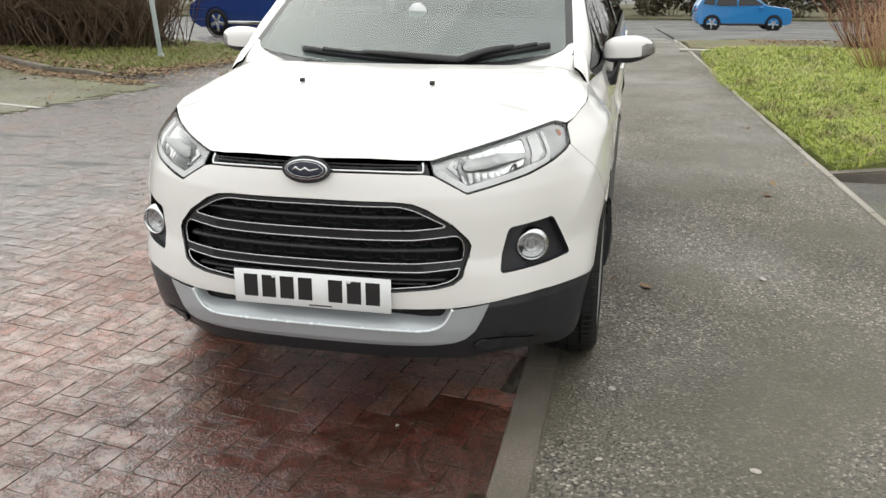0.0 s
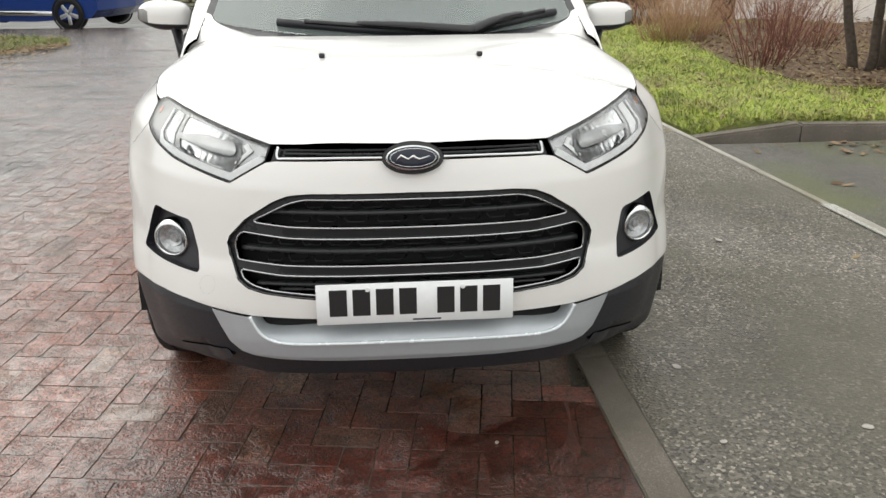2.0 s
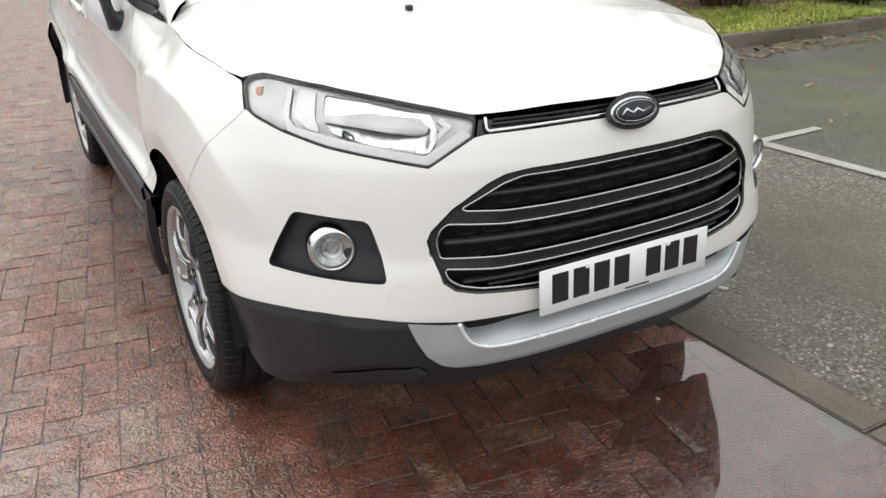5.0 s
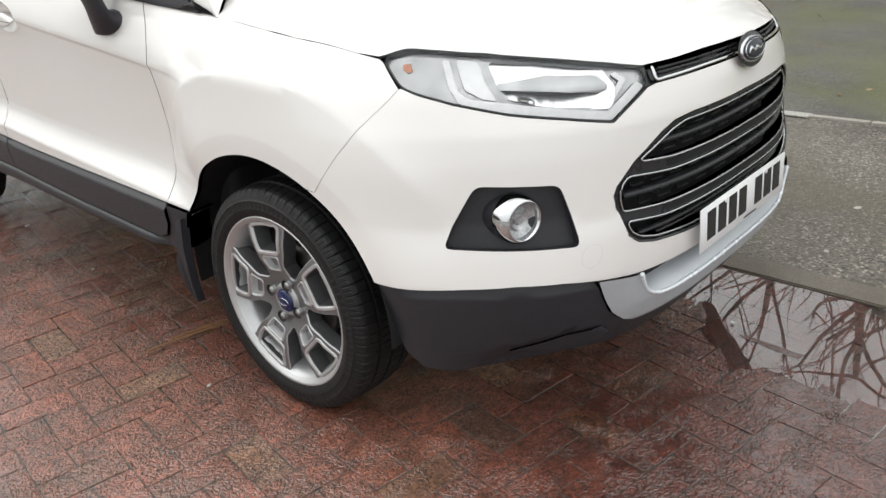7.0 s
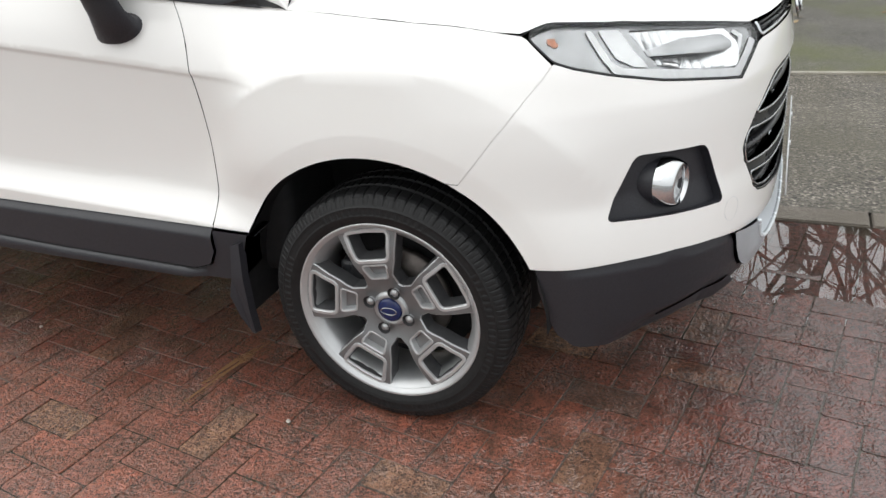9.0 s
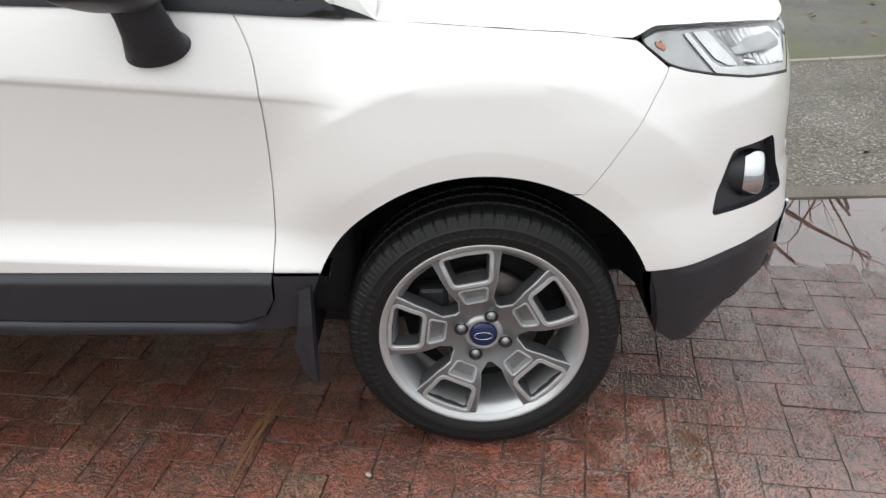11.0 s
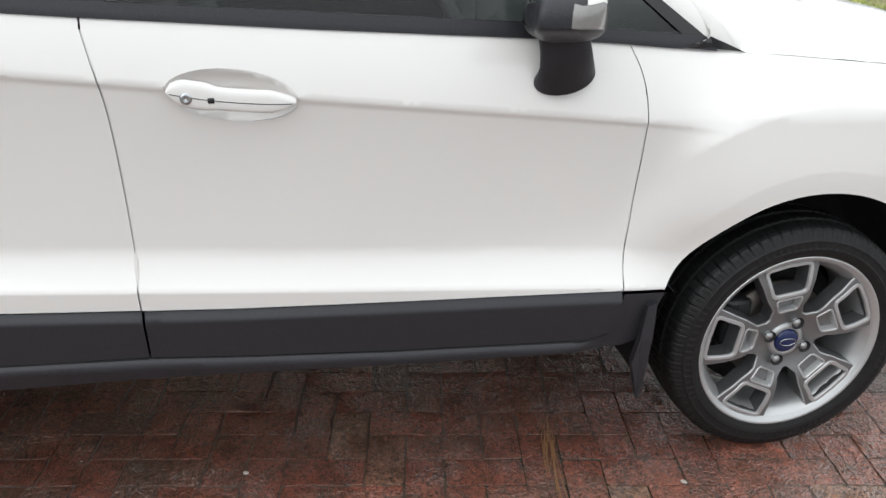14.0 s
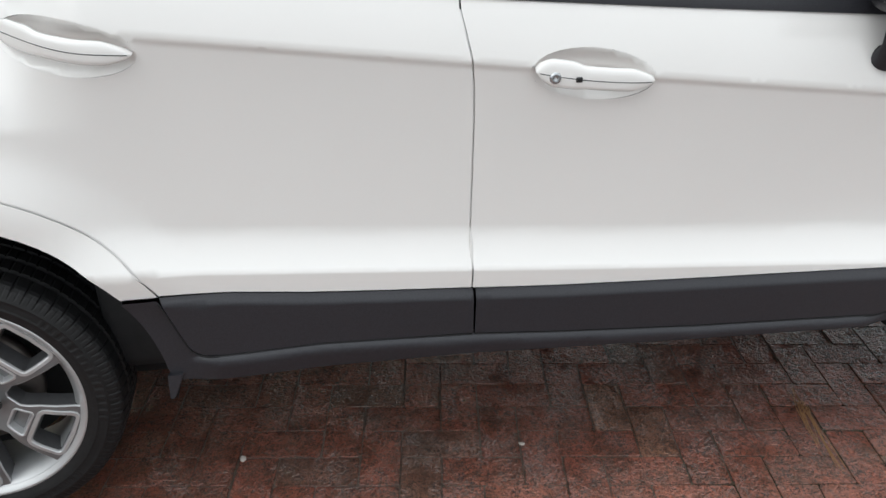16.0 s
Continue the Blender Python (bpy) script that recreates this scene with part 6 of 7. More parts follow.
for sg in (-1, 1):
    w = empty("wheel", "five-spoke silver alloy wheel with black tyre")
    w.parent = car
    w.matrix_basis = pose(sg * 0.760, 0.0, 0.3165)
    for name, v, f, mat, label, sm, nn in wheel_mesh_set(sg):
        mesh_object(name, v, f, mat, w, label, sm, nn)
    first[sg] = w
    copy_thing(w, pose(sg * 0.725, 2.572, 0.3165, 16 * sg))

for yc, r in ((0.003, 0.40), (2.58, 0.438)):
    for sg in (-1, 1):
        verts, faces = [], []
        k = 26
        for i in range(k + 1):
            t = radians(-10 + 193 * i / k)
            for x, q in ((0.845, r), (0.60, r), (0.52, r - 0.03), (0.50, 0.10)):
                verts.append((sg * x, yc + q * math.cos(t), 0.33 + q * math.sin(t)))
        for i in range(k):
            for j in range(3):
                faces.append((i * 4 + j, i * 4 + j + 1, i * 4 + 5 + j, i * 4 + 4 + j))
        mesh_object("arch_liner", verts, faces, DARK, car)
# mud flaps
for yc, zb in ((0.40, 0.205), (2.12, 0.322)):
    for sg in (-1, 1):
        if yc < 1:
            pts = [(0.882, 0.380, 0.475), (0.884, 0.404, 0.468), (0.890, 0.416, 0.38), (0.893, 0.430, 0.325), (0.887, 0.414, 0.26), (0.873, 0.398, zb + 0.002), (0.871, 0.390, zb), (0.882, 0.388, 0.28), (0.888, 0.384, 0.38)]
        else:
            pts = [(0.862, 2.122, 0.38), (0.862, 2.152, 0.38), (0.862, 2.154, zb), (0.862, 2.145, zb)]
        bm = bmesh.new()
        fc = bm.faces.new([bm.verts.new((sg * x, y, z)) for x, y, z in pts])
        r = bmesh.ops.extrude_face_region(bm, geom=[fc])
        bmesh.ops.translate(bm, verts=[q for q in r["geom"] if isinstance(q, bmesh.types.BMVert)], vec=(-sg * 0.024, -0.003, -0.002))
        bmesh.ops.recalc_face_normals(bm, faces=bm.faces[:])
        part("mudflap", bm, BLACK_PLASTIC, car, "black plastic mudflap", smooth=False)


# ---- mirrors, handles, wipers ----
def mirror(sg):
    """sg = -1 on the car's right."""
    mir = empty("door_mirror", "white-capped door mirror on a black foot")
    mir.parent = car

    # head: one rounded shell, parted into white cap, clear repeater and black housing
    drop = -0.022 if sg > 0 else 0.0
    f = lambda t, q: math.copysign(abs(t) ** q, t)
    k, m = 96, 60
    verts, faces = [], {"cap": [], "lamp": [], "base": []}
    front = lambda v: max(0.0, min(1.0, 0.5 - 1.6 * math.sin(v)))      # 1 on the cap's front, 0 at the back
    for i in range(m + 1):
        for j in range(k):
            v = 2 * math.pi * j / k
            ub = -0.20 + 0.42 * (1 - front(v))                        # lower edge of the white cap
            uc = ub + 0.24 * max(0.0, min(1.0, (math.cos(v) - 0.25) * 4))
            u = np.interp(i, (0, 20, 30, m), (-math.pi / 2, ub, max(uc, ub + 0.02), math.pi / 2))
            z, x, y = f(math.sin(u), 0.62), f(math.cos(u), 0.62) * f(math.cos(v), 0.55), f(math.cos(u), 0.62) * f(math.sin(v), 0.62)
            low = 1.0 - 0.70 * max(0, x) ** 1.5 if z < 0 else 1.0 - 0.20 * max(0, x) ** 2
            back = 0.045 * max(0, x) ** 2
            verts.append((sg * (0.912 + 0.112 * x), 0.665 + 0.066 * y * (1.15 if y < 0 else 1.0) + back, 1.122 + drop + (0.071 if z > 0 else 0.044) * z * low + 0.004 * x))
    for i in range(m):
        for j in range(k):
            v = 2 * math.pi * (j + 0.5) / k
            key = "base" if i < 20 or math.sin(v) > 0.35 or (math.sin(v) > -0.12 and i < 57) or (math.cos(v) > 0 and math.sin(v) > -0.45 and 38 <= i < 54) else "lamp" if i < 38 and math.cos(v) > 0.27 and math.sin(v) < -0.02 else "cap"
            faces[key].append((i * k + j, i * k + (j + 1) % k, (i + 1) * k + (j + 1) % k, (i + 1) * k + j))

    def shell_part(name, key, mat, label, grow=1.0):
        index, vs, fs = {}, [], []
        for q in faces[key]:
            for n in q:
                if n not in index:
                    index[n] = len(vs)
                    vs.append(tuple(a + (b - a) * grow for a, b in zip((sg * 0.912, 0.665, 1.122 + drop), verts[n])))
            fs.append(tuple(index[n] for n in (q if sg > 0 else q[::-1])))
        mesh_object(name, vs, fs, mat, mir, label)
    shell_part("mirror_cap", "cap", WHITE, "white mirror cap")
    shell_part("repeater_lamp", "lamp", REPEATER, "clear indicator repeater", 0.992)
    shell_part("mirror_base", "base", BLACK_PLASTIC, "black mirror housing", 0.985)
    part("mirror_glass", box_bm(0.11, 0.004, 0.060, 0.0015, 1, (sg * 0.895, 0.7270, 1.133 + drop)), CHROME, mir)
    # foot: sweeps from the door up into the head
    verts, faces, k = [], [], 24
    for x, y, z, a, b in ((0.820, 0.633, 0.990, 0.066, 0.028), (0.844, 0.633, 0.996, 0.064, 0.027), (0.858, 0.637, 1.030, 0.054, 0.026), (0.866, 0.645, 1.066 + drop, 0.050, 0.028), (0.874, 0.655, 1.098 + drop, 0.048, 0.034)):
        for j in range(k):
            t = 2 * math.pi * j / k
            verts.append((sg * (x + b * math.cos(t) * 0.8), y + a * math.sin(t), z + 0.026 * math.cos(t) * (1 if z > 1.01 else -1.2) - (0.010 * math.sin(t))))
    for i in range(4):
        for j in range(k):
            faces.append((i * k + j, i * k + (j + 1) % k, (i + 1) * k + (j + 1) % k, (i + 1) * k + j))
    faces.append(tuple(range(k)))
    mesh_object("mirror_foot", verts, faces, BLACK_PLASTIC, mir, "black mirror foot")
    return mir


for sg in (-1, 1):
    mirror(sg)


def door_handle(c, sg, lock):
    """A bar handle across an oval hollow; sg = 1 on the car's right."""
    han = empty("door_handle", "white bar door handle with a key lock" if lock else "white bar door handle over an oval hollow")
    han.parent = car
    ring = oval(c, 0.124, 0.050, 36)

    def cup(s, z):
        q = np.clip(np.hypot((s - c[0]) / 0.124, (z - c[1] - 0.11 * (s - c[0])) / 0.050), 0, 1)
        x, y, zz = skin(s, z)
        return x + np.where(np.asarray(s) > 0, 1, -1) * (0.030 * (1 - q ** 2.6)), y, zz
    panel("handle_cup", [[(sg * s, z) for s, z in ring]], lambda s, z: ((lambda r: (r[0] * sg, r[1], r[2]))(cup(np.abs(s), z))), WHITE, han, step=0.012, edge=0.012, depth=0.002)
    p0, p1 = (c[0] - 0.118, c[1] - 0.014), (c[0] + 0.118, c[1] + 0.012)
    verts, faces, k, n = [], [], 14, 26
    for i in range(n + 1):
        t = i / n
        s, z = p0[0] + (p1[0] - p0[0]) * t, p0[1] + (p1[1] - p0[1]) * t + 0.006
        ends = min(1.0, (t / 0.20) ** 0.6) * min(1.0, ((1 - t) / 0.13) ** 0.5)
        pad = float(smooth(0.60, 0.69, t))
        up, down = (0.0200 + 0.0060 * pad) * ends + 0.0006, (0.0200 + 0.0030 * pad) * ends + 0.0006
        d = 0.012 * math.sin(math.pi * t) ** 0.6
        o = on_skin([(sg * s, z)], 0.004 + d)[0]
        nrm = on_skin([(sg * s, z)], 1.0)[0] - on_skin([(sg * s, z)], 0.0)[0]
        for j in range(k):
            a = 2 * math.pi * j / k
            ca, sa = math.copysign(abs(math.cos(a)) ** 0.7, math.cos(a)), math.copysign(abs(math.sin(a)) ** 0.7, math.sin(a))
            verts.append(o + nrm * (0.008 * ca) + Vector((0, 0, 1)) * ((up if sa > 0 else down) * sa))
    for i in range(n):
        for j in range(k):
            faces.append((i * k + j, i * k + (j + 1) % k, (i + 1) * k + (j + 1) % k, (i + 1) * k + j))
    mesh_object("grip", verts, faces, WHITE, han)
    v, f = tube([on_skin([(sg * (p0[0] + (p1[0] - p0[0]) * t), p0[1] + (p1[1] - p0[1]) * t + 0.006)], 0.0120 + 0.012 * math.sin(math.pi * t) ** 0.6)[0] for t in np.linspace(0.03, 0.97, 24)], 0.0009, 4)
    mesh_object("grip_seam", v, f, GRILLE, han)
    if lock:
        o = on_skin([(sg * (c[0] + 0.081), c[1] + 0.013)], 0.0205)[0]
        bv, bf = lathe([(0, 0.0), (sg * -0.004, 0.006), (sg * -0.003, 0.0105), (sg * 0.004, 0.0125)], 20)
        mesh_object("key_lock", [Vector(p) + o for p in bv], bf, CHROME_DARK, han, "chrome key lock")
        o = on_skin([(sg * (c[0] + 0.036), c[1] + 0.009)], 0.0235)[0]
        part("lock_button", box_bm(0.004, 0.012, 0.010, 0.001, 1, tuple(o)), GLOSS_BLACK, han)
    return han


for sg in (1, -1):
    door_handle(handle_at, sg, True)
    door_handle(rear_handle_at, sg, False)

# cowl and wipers
cv, cf = [], []
for i in range(41):
    x = 0.72 * (i / 20 - 1)
    a = bonnet(x, 0.045 + 0.20 * (abs(x) / 0.72) ** 4)
    b = screen(x, 0.03)
    cv += [(x, float(a[1]), float(a[2]) - 0.028), (x, float(b[1]) + 0.02, float(b[2]) + 0.006)]
    if i:
        cf.append((2 * i - 2, 2 * i - 1, 2 * i + 1, 2 * i))
mesh_object("cowl_panel", cv, cf, BLACK_PLASTIC, car, "black cowl panel below the windscreen")


def wiper(x0, x1, v1, label):
    wip = empty("wiper", label)
    wip.parent = car
    n = 18
    def at(x, v, off):
        p = Vector([float(c) for c in screen(x, v)])
        return p + Vector((0, -0.55, 0.83)) * off
    blade = [at(x0 + (x1 - x0) * i / n, 0.045 + (v1 - 0.045) * math.sin(math.pi * 0.5 * i / n), 0.012) for i in range(n + 1)]
    mesh_object("blade", *tube(blade, 0.015, 6), BLACK_PLASTIC, wip)
    arm = [at(x0 + (x1 - x0) * (-0.05 + 0.62 * i / n), 0.02 + (v1 - 0.02) * 0.95 * (i / n), 0.030 + 0.012 * math.sin(math.pi * i / n)) for i in range(n + 1)]
    mesh_object("arm", *tube(arm, [0.023 - 0.011 * i / n for i in range(n + 1)], 6), GLOSS_BLACK, wip)
    mid = [at(x0 + (x1 - x0) * t, 0.05 + (v1 - 0.05) * math.sin(math.pi * 0.5 * t), 0.026) for t in np.linspace(0.25, 0.85, 9)]
    mesh_object("blade_frame", *tube(mid, 0.010, 6), GLOSS_BLACK, wip)
    return wip


wiper(0.24, -0.42, 0.09, "long black windscreen wiper")
wiper(0.28, 0.60, 0.095, "short black windscreen wiper")
for sg in (-1, 1):
    z = float(bonnet(np.array(0.245), np.array(-0.24))[2])
    part("washer_nozzle", box_bm(0.018, 0.020, 0.014, 0.004, 2, (sg * 0.245, -0.243, z + 0.006)), BLACK_PLASTIC, car)

# cabin
part("dashboard", box_bm(1.36, 0.55, 0.24, 0.07, 3, (0, 0.50, 0.98)), DASH, car)
for sg in (-1, 1):
    seat = empty("front_seat", "dark cloth front seat")
    seat.parent = car
    part("seat_base", box_bm(0.50, 0.52, 0.16, 0.06, 3, (sg * 0.36, 1.20, 0.66)), SEAT, seat)
    bm = box_bm(0.48, 0.14, 0.62, 0.06, 3)
    bmesh.ops.transform(bm, matrix=pose(sg * 0.36, 1.50, 0.98, -14), verts=bm.verts[:])
    part("seat_back", bm, SEAT, seat)
    part("headrest", box_bm(0.25, 0.10, 0.17, 0.045, 3, (sg * 0.36, 1.60, 1.38)), SEAT, seat)
bm = box_bm(1.24, 0.16, 0.60, 0.06, 3)
bmesh.ops.transform(bm, matrix=pose(0, 2.45, 0.98, -16), verts=bm.verts[:])
part("rear_seat", bm, SEAT, car, "dark cloth rear bench")
v, f = tube([(0.185 * math.cos(t), 0.185 * math.sin(t), 0) for t in (2 * math.pi * i / 40 for i in range(40))], 0.015, 8, True)
m = pose(-0.36, 0.83, 1.06, 62)
wheel_v = [m @ Vector(p) for p in v]
mesh_object("steering_wheel", wheel_v, f, DASH, car, "dark steering wheel")
part("steering_hub", box_bm(0.30, 0.05, 0.10, 0.02, 2, (-0.36, 0.80, 1.06)), DASH, car)
v, f = lathe([(0.0, 0.0), (0.0, 0.040), (0.002, 0.040), (0.002, 0.0)], 30, "y")
p = screen(np.array(0.02), np.array(0.42))
mesh_object("tax_disc", [(q[0] + float(p[0]), q[1] + float(p[1]) + 0.008, q[2] + float(p[2])) for q in v], f, PLATE_WHITE, car, "round pale sticker behind the windscreen")

# ---- planting ----
def branch_set(start, direction, length, radius, depth, rng, spread=0.55, kids=3, up=0.15):
    """A limb with its branches, as tapered bars."""
    pts, rad = [Vector(start)], [radius]
    d = Vector(direction).normalized()
    n = 5
    for i in range(n):
        d = (d + Vector((rng.gauss(0, 0.13), rng.gauss(0, 0.13), rng.gauss(0, 0.08) + up * 0.25))).normalized()
        pts.append(pts[-1] + d * length / n)
        rad.append(radius * (1 - 0.62 * (i + 1) / n))
    out = [tube(pts, rad, 5 if radius < 0.03 else 9)]
    if depth:
        for k in range(kids):
            i = rng.randint(2, n)
            a = rng.uniform(0, 6.28)
            side_d = Vector((math.cos(a), math.sin(a), rng.uniform(0.0, 0.8)))
            out += branch_set(pts[i], (d + side_d * spread * 1.6).normalized(), length * rng.uniform(0.5, 0.75), rad[i] * rng.uniform(0.5, 0.75), depth - 1, rng, spread, kids, up)
    return out


def bare_tree(x, y, height, radius, seed, stems=1, label="leafless tree with grey-brown bark", depth=4, lift=0.1):
    rng = random.Random(seed)
    tree = empty("tree", label, "tree", "bare trees")
    tree.matrix_basis = pose(x, y, ground_z(x, y) + lift)
    for i in range(stems):
        a = 6.28 * i / stems + rng.uniform(0, 1)
        off = Vector((math.cos(a), math.sin(a), 0)) * (0.13 if stems > 1 else 0)
        lean = Vector((math.cos(a) * 0.10, math.sin(a) * 0.10, 1)) if stems > 1 else Vector((rng.gauss(0, 0.04), rng.gauss(0, 0.04), 1))
        pts, rad = [], []
        p, d = off - Vector((0, 0, 0.15)), lean.normalized()
        n = 9
        for j in range(n + 1):
            t = j / n
            pts.append(p.copy())
            rad.append(radius * (1.25 - 0.25 * min(1, t * 8)) * (1 - 0.75 * t) + 0.01)
            d = (d + Vector((rng.gauss(0, 0.06), rng.gauss(0, 0.06), 0.03))).normalized()
            p = p + d * height * 0.75 / n
        mesh_object("trunk", *tube(pts, rad, 12), BARK, tree, "grey-brown trunk")
        limbs = []
        for j in range(3, n + 1):
            for _ in range(2):
                a = rng.uniform(0, 6.28)
                limbs.append(branch_set(pts[j], (math.cos(a) * 0.9, math.sin(a) * 0.9, rng.uniform(0.35, 1.0)), height * rng.uniform(0.22, 0.40) * (1.15 - 0.5 * j / n), rad[j] * 0.6, depth - 2, rng))
        for lb in limbs:
            mesh_object("limb", *merge(*lb), BARK, tree)
    return tree


def stem_clump(x, y, n, r, h, mat, seed, label, name="shrub", thick=0.006, twig=True, spread=0.35, category="shrub", lift=0.1):
    """Many thin upright stems rising from one root."""
    rng = random.Random(seed)
    shrub = empty(name, label, category)
    shrub.matrix_basis = pose(x, y, ground_z(x, y) + lift)
    bars = []
    for _ in range(n):
        a, q = rng.uniform(0, 6.28), r * math.sqrt(rng.random())
        p = Vector((q * math.cos(a), q * math.sin(a), -0.05))
        out = Vector((math.cos(a), math.sin(a), 0)) * spread * (q / r) + Vector((rng.gauss(0, 0.12), rng.gauss(0, 0.12), 1))
        ln = h * rng.uniform(0.55, 1.1)
        pts = [p, p + out * ln * 0.35, p + out * ln * 0.7 + Vector((rng.gauss(0, 0.04), rng.gauss(0, 0.04), 0)), p + out * ln + Vector((rng.gauss(0, 0.08), rng.gauss(0, 0.08), 0))]
        bars.append(tube(pts, [thick, thick * 0.8, thick * 0.6, thick * 0.25], 4))
        if twig:
            for _ in range(3):
                b = pts[rng.randint(1, 2)]
                c = Vector((rng.gauss(0, 0.5), rng.gauss(0, 0.5), rng.uniform(0.4, 1))) * ln * 0.22
                bars.append(tube([b, b + c * 0.5, b + c], [thick * 0.5, thick * 0.4, thick * 0.2], 3))
    mesh_object("stem_tangle", *merge(*bars), mat, shrub)
    return shrub


def leafy_bush(x, y, rx, ry, h, n, mat, seed, label, leaf=0.05, twigs=40, lift=0.1, name="bush", droop=0.0):
    """An uneven crown of many single leaves over a frame of twigs."""
    rng = np.random.default_rng(seed)
    bush = empty(name, label, "bush")
    bush.matrix_basis = pose(x, y, ground_z(x, y) + lift)
    lobes = rng.uniform((-0.75, -0.75, 0.25), (0.75, 0.75, 0.85), (16, 3)) * (rx, ry, h)
    size = rng.uniform(0.22, 0.42, 16) * min(rx, ry, h) * 1.25
    which = rng.integers(0, 16, n)
    d = rng.normal(0, 1, (n, 3))
    d /= np.linalg.norm(d, axis=1, keepdims=True)
    c = lobes[which] + d * (size[which] * rng.uniform(0.45, 1.08, n) ** 0.6)[:, None]
    c[:, 2] = np.abs(c[:, 2])
    low = c[:, 2] < 0.02
    c[low, 2] += 0.1
    a = rng.uniform(0, 2 * np.pi, n)
    t = rng.normal(0, 0.6, n) - droop
    u = np.stack([np.cos(a) * np.cos(t), np.sin(a) * np.cos(t), np.sin(t)], 1)
    w = np.cross(u, rng.normal(0, 1, (n, 3)))
    w /= np.linalg.norm(w, axis=1, keepdims=True)
    s = leaf * rng.uniform(0.55, 1.3, n)[:, None]
    nn = np.cross(u, w)
    v = np.stack([c, c + u * s * 0.5 + w * s * 0.26 + nn * s * 0.06, c + u * s, c + u * s * 0.5 - w * s * 0.26 + nn * s * 0.06], 1).reshape(-1, 3)
    o = np.arange(n)[:, None] * 4
    f = np.concatenate([o + np.array([[0, 1, 2]]), o + np.array([[0, 2, 3]])])
    mesh_object("crown", v, f, mat, bush, "", False)
    rr = random.Random(seed)
    bars = []
    for i in range(twigs):
        q = Vector(tuple(lobes[rr.randrange(16)]))
        q = q + Vector((rr.gauss(0, 0.15), rr.gauss(0, 0.15), rr.gauss(0, 0.1))) * rx
        p = Vector((q.x * 0.25, q.y * 0.25, -0.05))
        m = (p + q) * 0.5 + Vector((rr.gauss(0, 0.06), rr.gauss(0, 0.06), 0.1))
        bars.append(tube([p, m, q], [0.016, 0.010, 0.003], 5))
    mesh_object("twig_tangle", *merge(*bars), BROWN_TWIG, bush)
    return bush


def hedge_of_twigs(x0, y0, x1, y1, n, h, deep, seed, label):
    """A tangled leafless hedge along a line."""
    rng = random.Random(seed)
    hedge = empty("hedge", label, "hedge")
    hedge.matrix_basis = pose(0, 0, 0)
    bars = []
    for _ in range(n):
        t = rng.random()
        x, y = x0 + (x1 - x0) * t + rng.gauss(0, deep), y0 + (y1 - y0) * t + rng.gauss(0, deep)
        p = Vector((x, y, ground_z(x, y) + 0.05))
        d = Vector((rng.gauss(0, 0.45), rng.gauss(0, 0.45), 1))
        ln = h * rng.uniform(0.35, 1.1)
        bend = Vector((rng.gauss(0, 0.35), rng.gauss(0, 0.35), 0))
        pts = [p, p + d * ln * 0.4, p + d * ln * 0.7 + bend * 0.3, p + d * ln + bend]
        r = rng.choice((0.004, 0.005, 0.006, 0.008, 0.014))
        bars.append(tube(pts, [r, r * 0.8, r * 0.6, r * 0.2], 4))
        for _ in range(4):
            b = pts[rng.randint(1, 2)]
            c = Vector((rng.gauss(0, 0.7), rng.gauss(0, 0.7), rng.uniform(-0.1, 1))) * ln * 0.3
            bars.append(tube([b, b + c * 0.5 + Vector((0, 0, 0.03)), b + c], [r * 0.55, r * 0.4, r * 0.15], 3))
    mesh_object("twig_tangle", *merge(*bars), BROWN_TWIG, hedge)
    return hedge


# verge and planting bed
for i, (x, y, n, r, h, mat) in enumerate((
        (4.25, 6.15, 44, 0.20, 1.25, RED_STEM), (4.75, 6.75, 30, 0.20, 1.0, RED_STEM), (5.6, 7.7, 50, 0.3, 0.75, RED_STEM),
        (4.30, 9.0, 190, 0.40, 1.0, TAN_STEM), (4.95, 9.8, 170, 0.45, 1.05, TAN_STEM), (4.75, 12.3, 150, 0.38, 1.3, RED_STEM),
        (6.5, 10.4, 60, 0.4, 0.8, RED_STEM), (6.2, 9.0, 90, 0.4, 0.7, TAN_STEM), (7.2, 11.6, 70, 0.4, 0.8, RED_STEM), (6.6, 6.6, 60, 0.3, 0.5, TAN_STEM))):
    stem_clump(x, y, n, r, h, mat, i + 1, "dogwood shrub with bare dark red stems" if mat == RED_STEM else "straw-coloured clump of bare stems", thick=0.0045, spread=0.55)
bare_tree(5.32, 5.8, 4.3, 0.046, 21, 3, "three-stemmed leafless tree in the planting bed")
bare_tree(7.6, 5.9, 5.5, 0.13, 22, 1, "leafless tree with a dark trunk")
bare_tree(6.9, 13.6, 9.0, 0.20, 23, 1, "stout leafless tree beside the pale wall")
leafy_bush(6.1, 4.35, 0.95, 0.75, 1.3, 5200, EVERGREEN, 31, "dense dark evergreen bush with yellowing leaves behind the kerb", 0.075, droop=0.5)
leafy_bush(7.9, 4.0, 1.1, 0.9, 1.6, 5200, EVERGREEN, 32, "dense dark evergreen bush with yellowing leaves behind the kerb", 0.075, droop=0.5)
leafy_bush(9.9, 3.9, 1.2, 1.0, 1.9, 4200, EVERGREEN, 33, "tall dark evergreen bush behind the kerb", 0.075, droop=0.5)
leafy_bush(8.9, 20.8, 2.6, 2.0, 2.6, 9000, EVERGREEN, 34, "large grey-green evergreen bush beside the far car park", 0.12)
leafy_bush(10.4, 19.0, 2.4, 2.0, 2.8, 7000, EVERGREEN, 35, "large grey-green evergreen bush beside the far car park", 0.12)
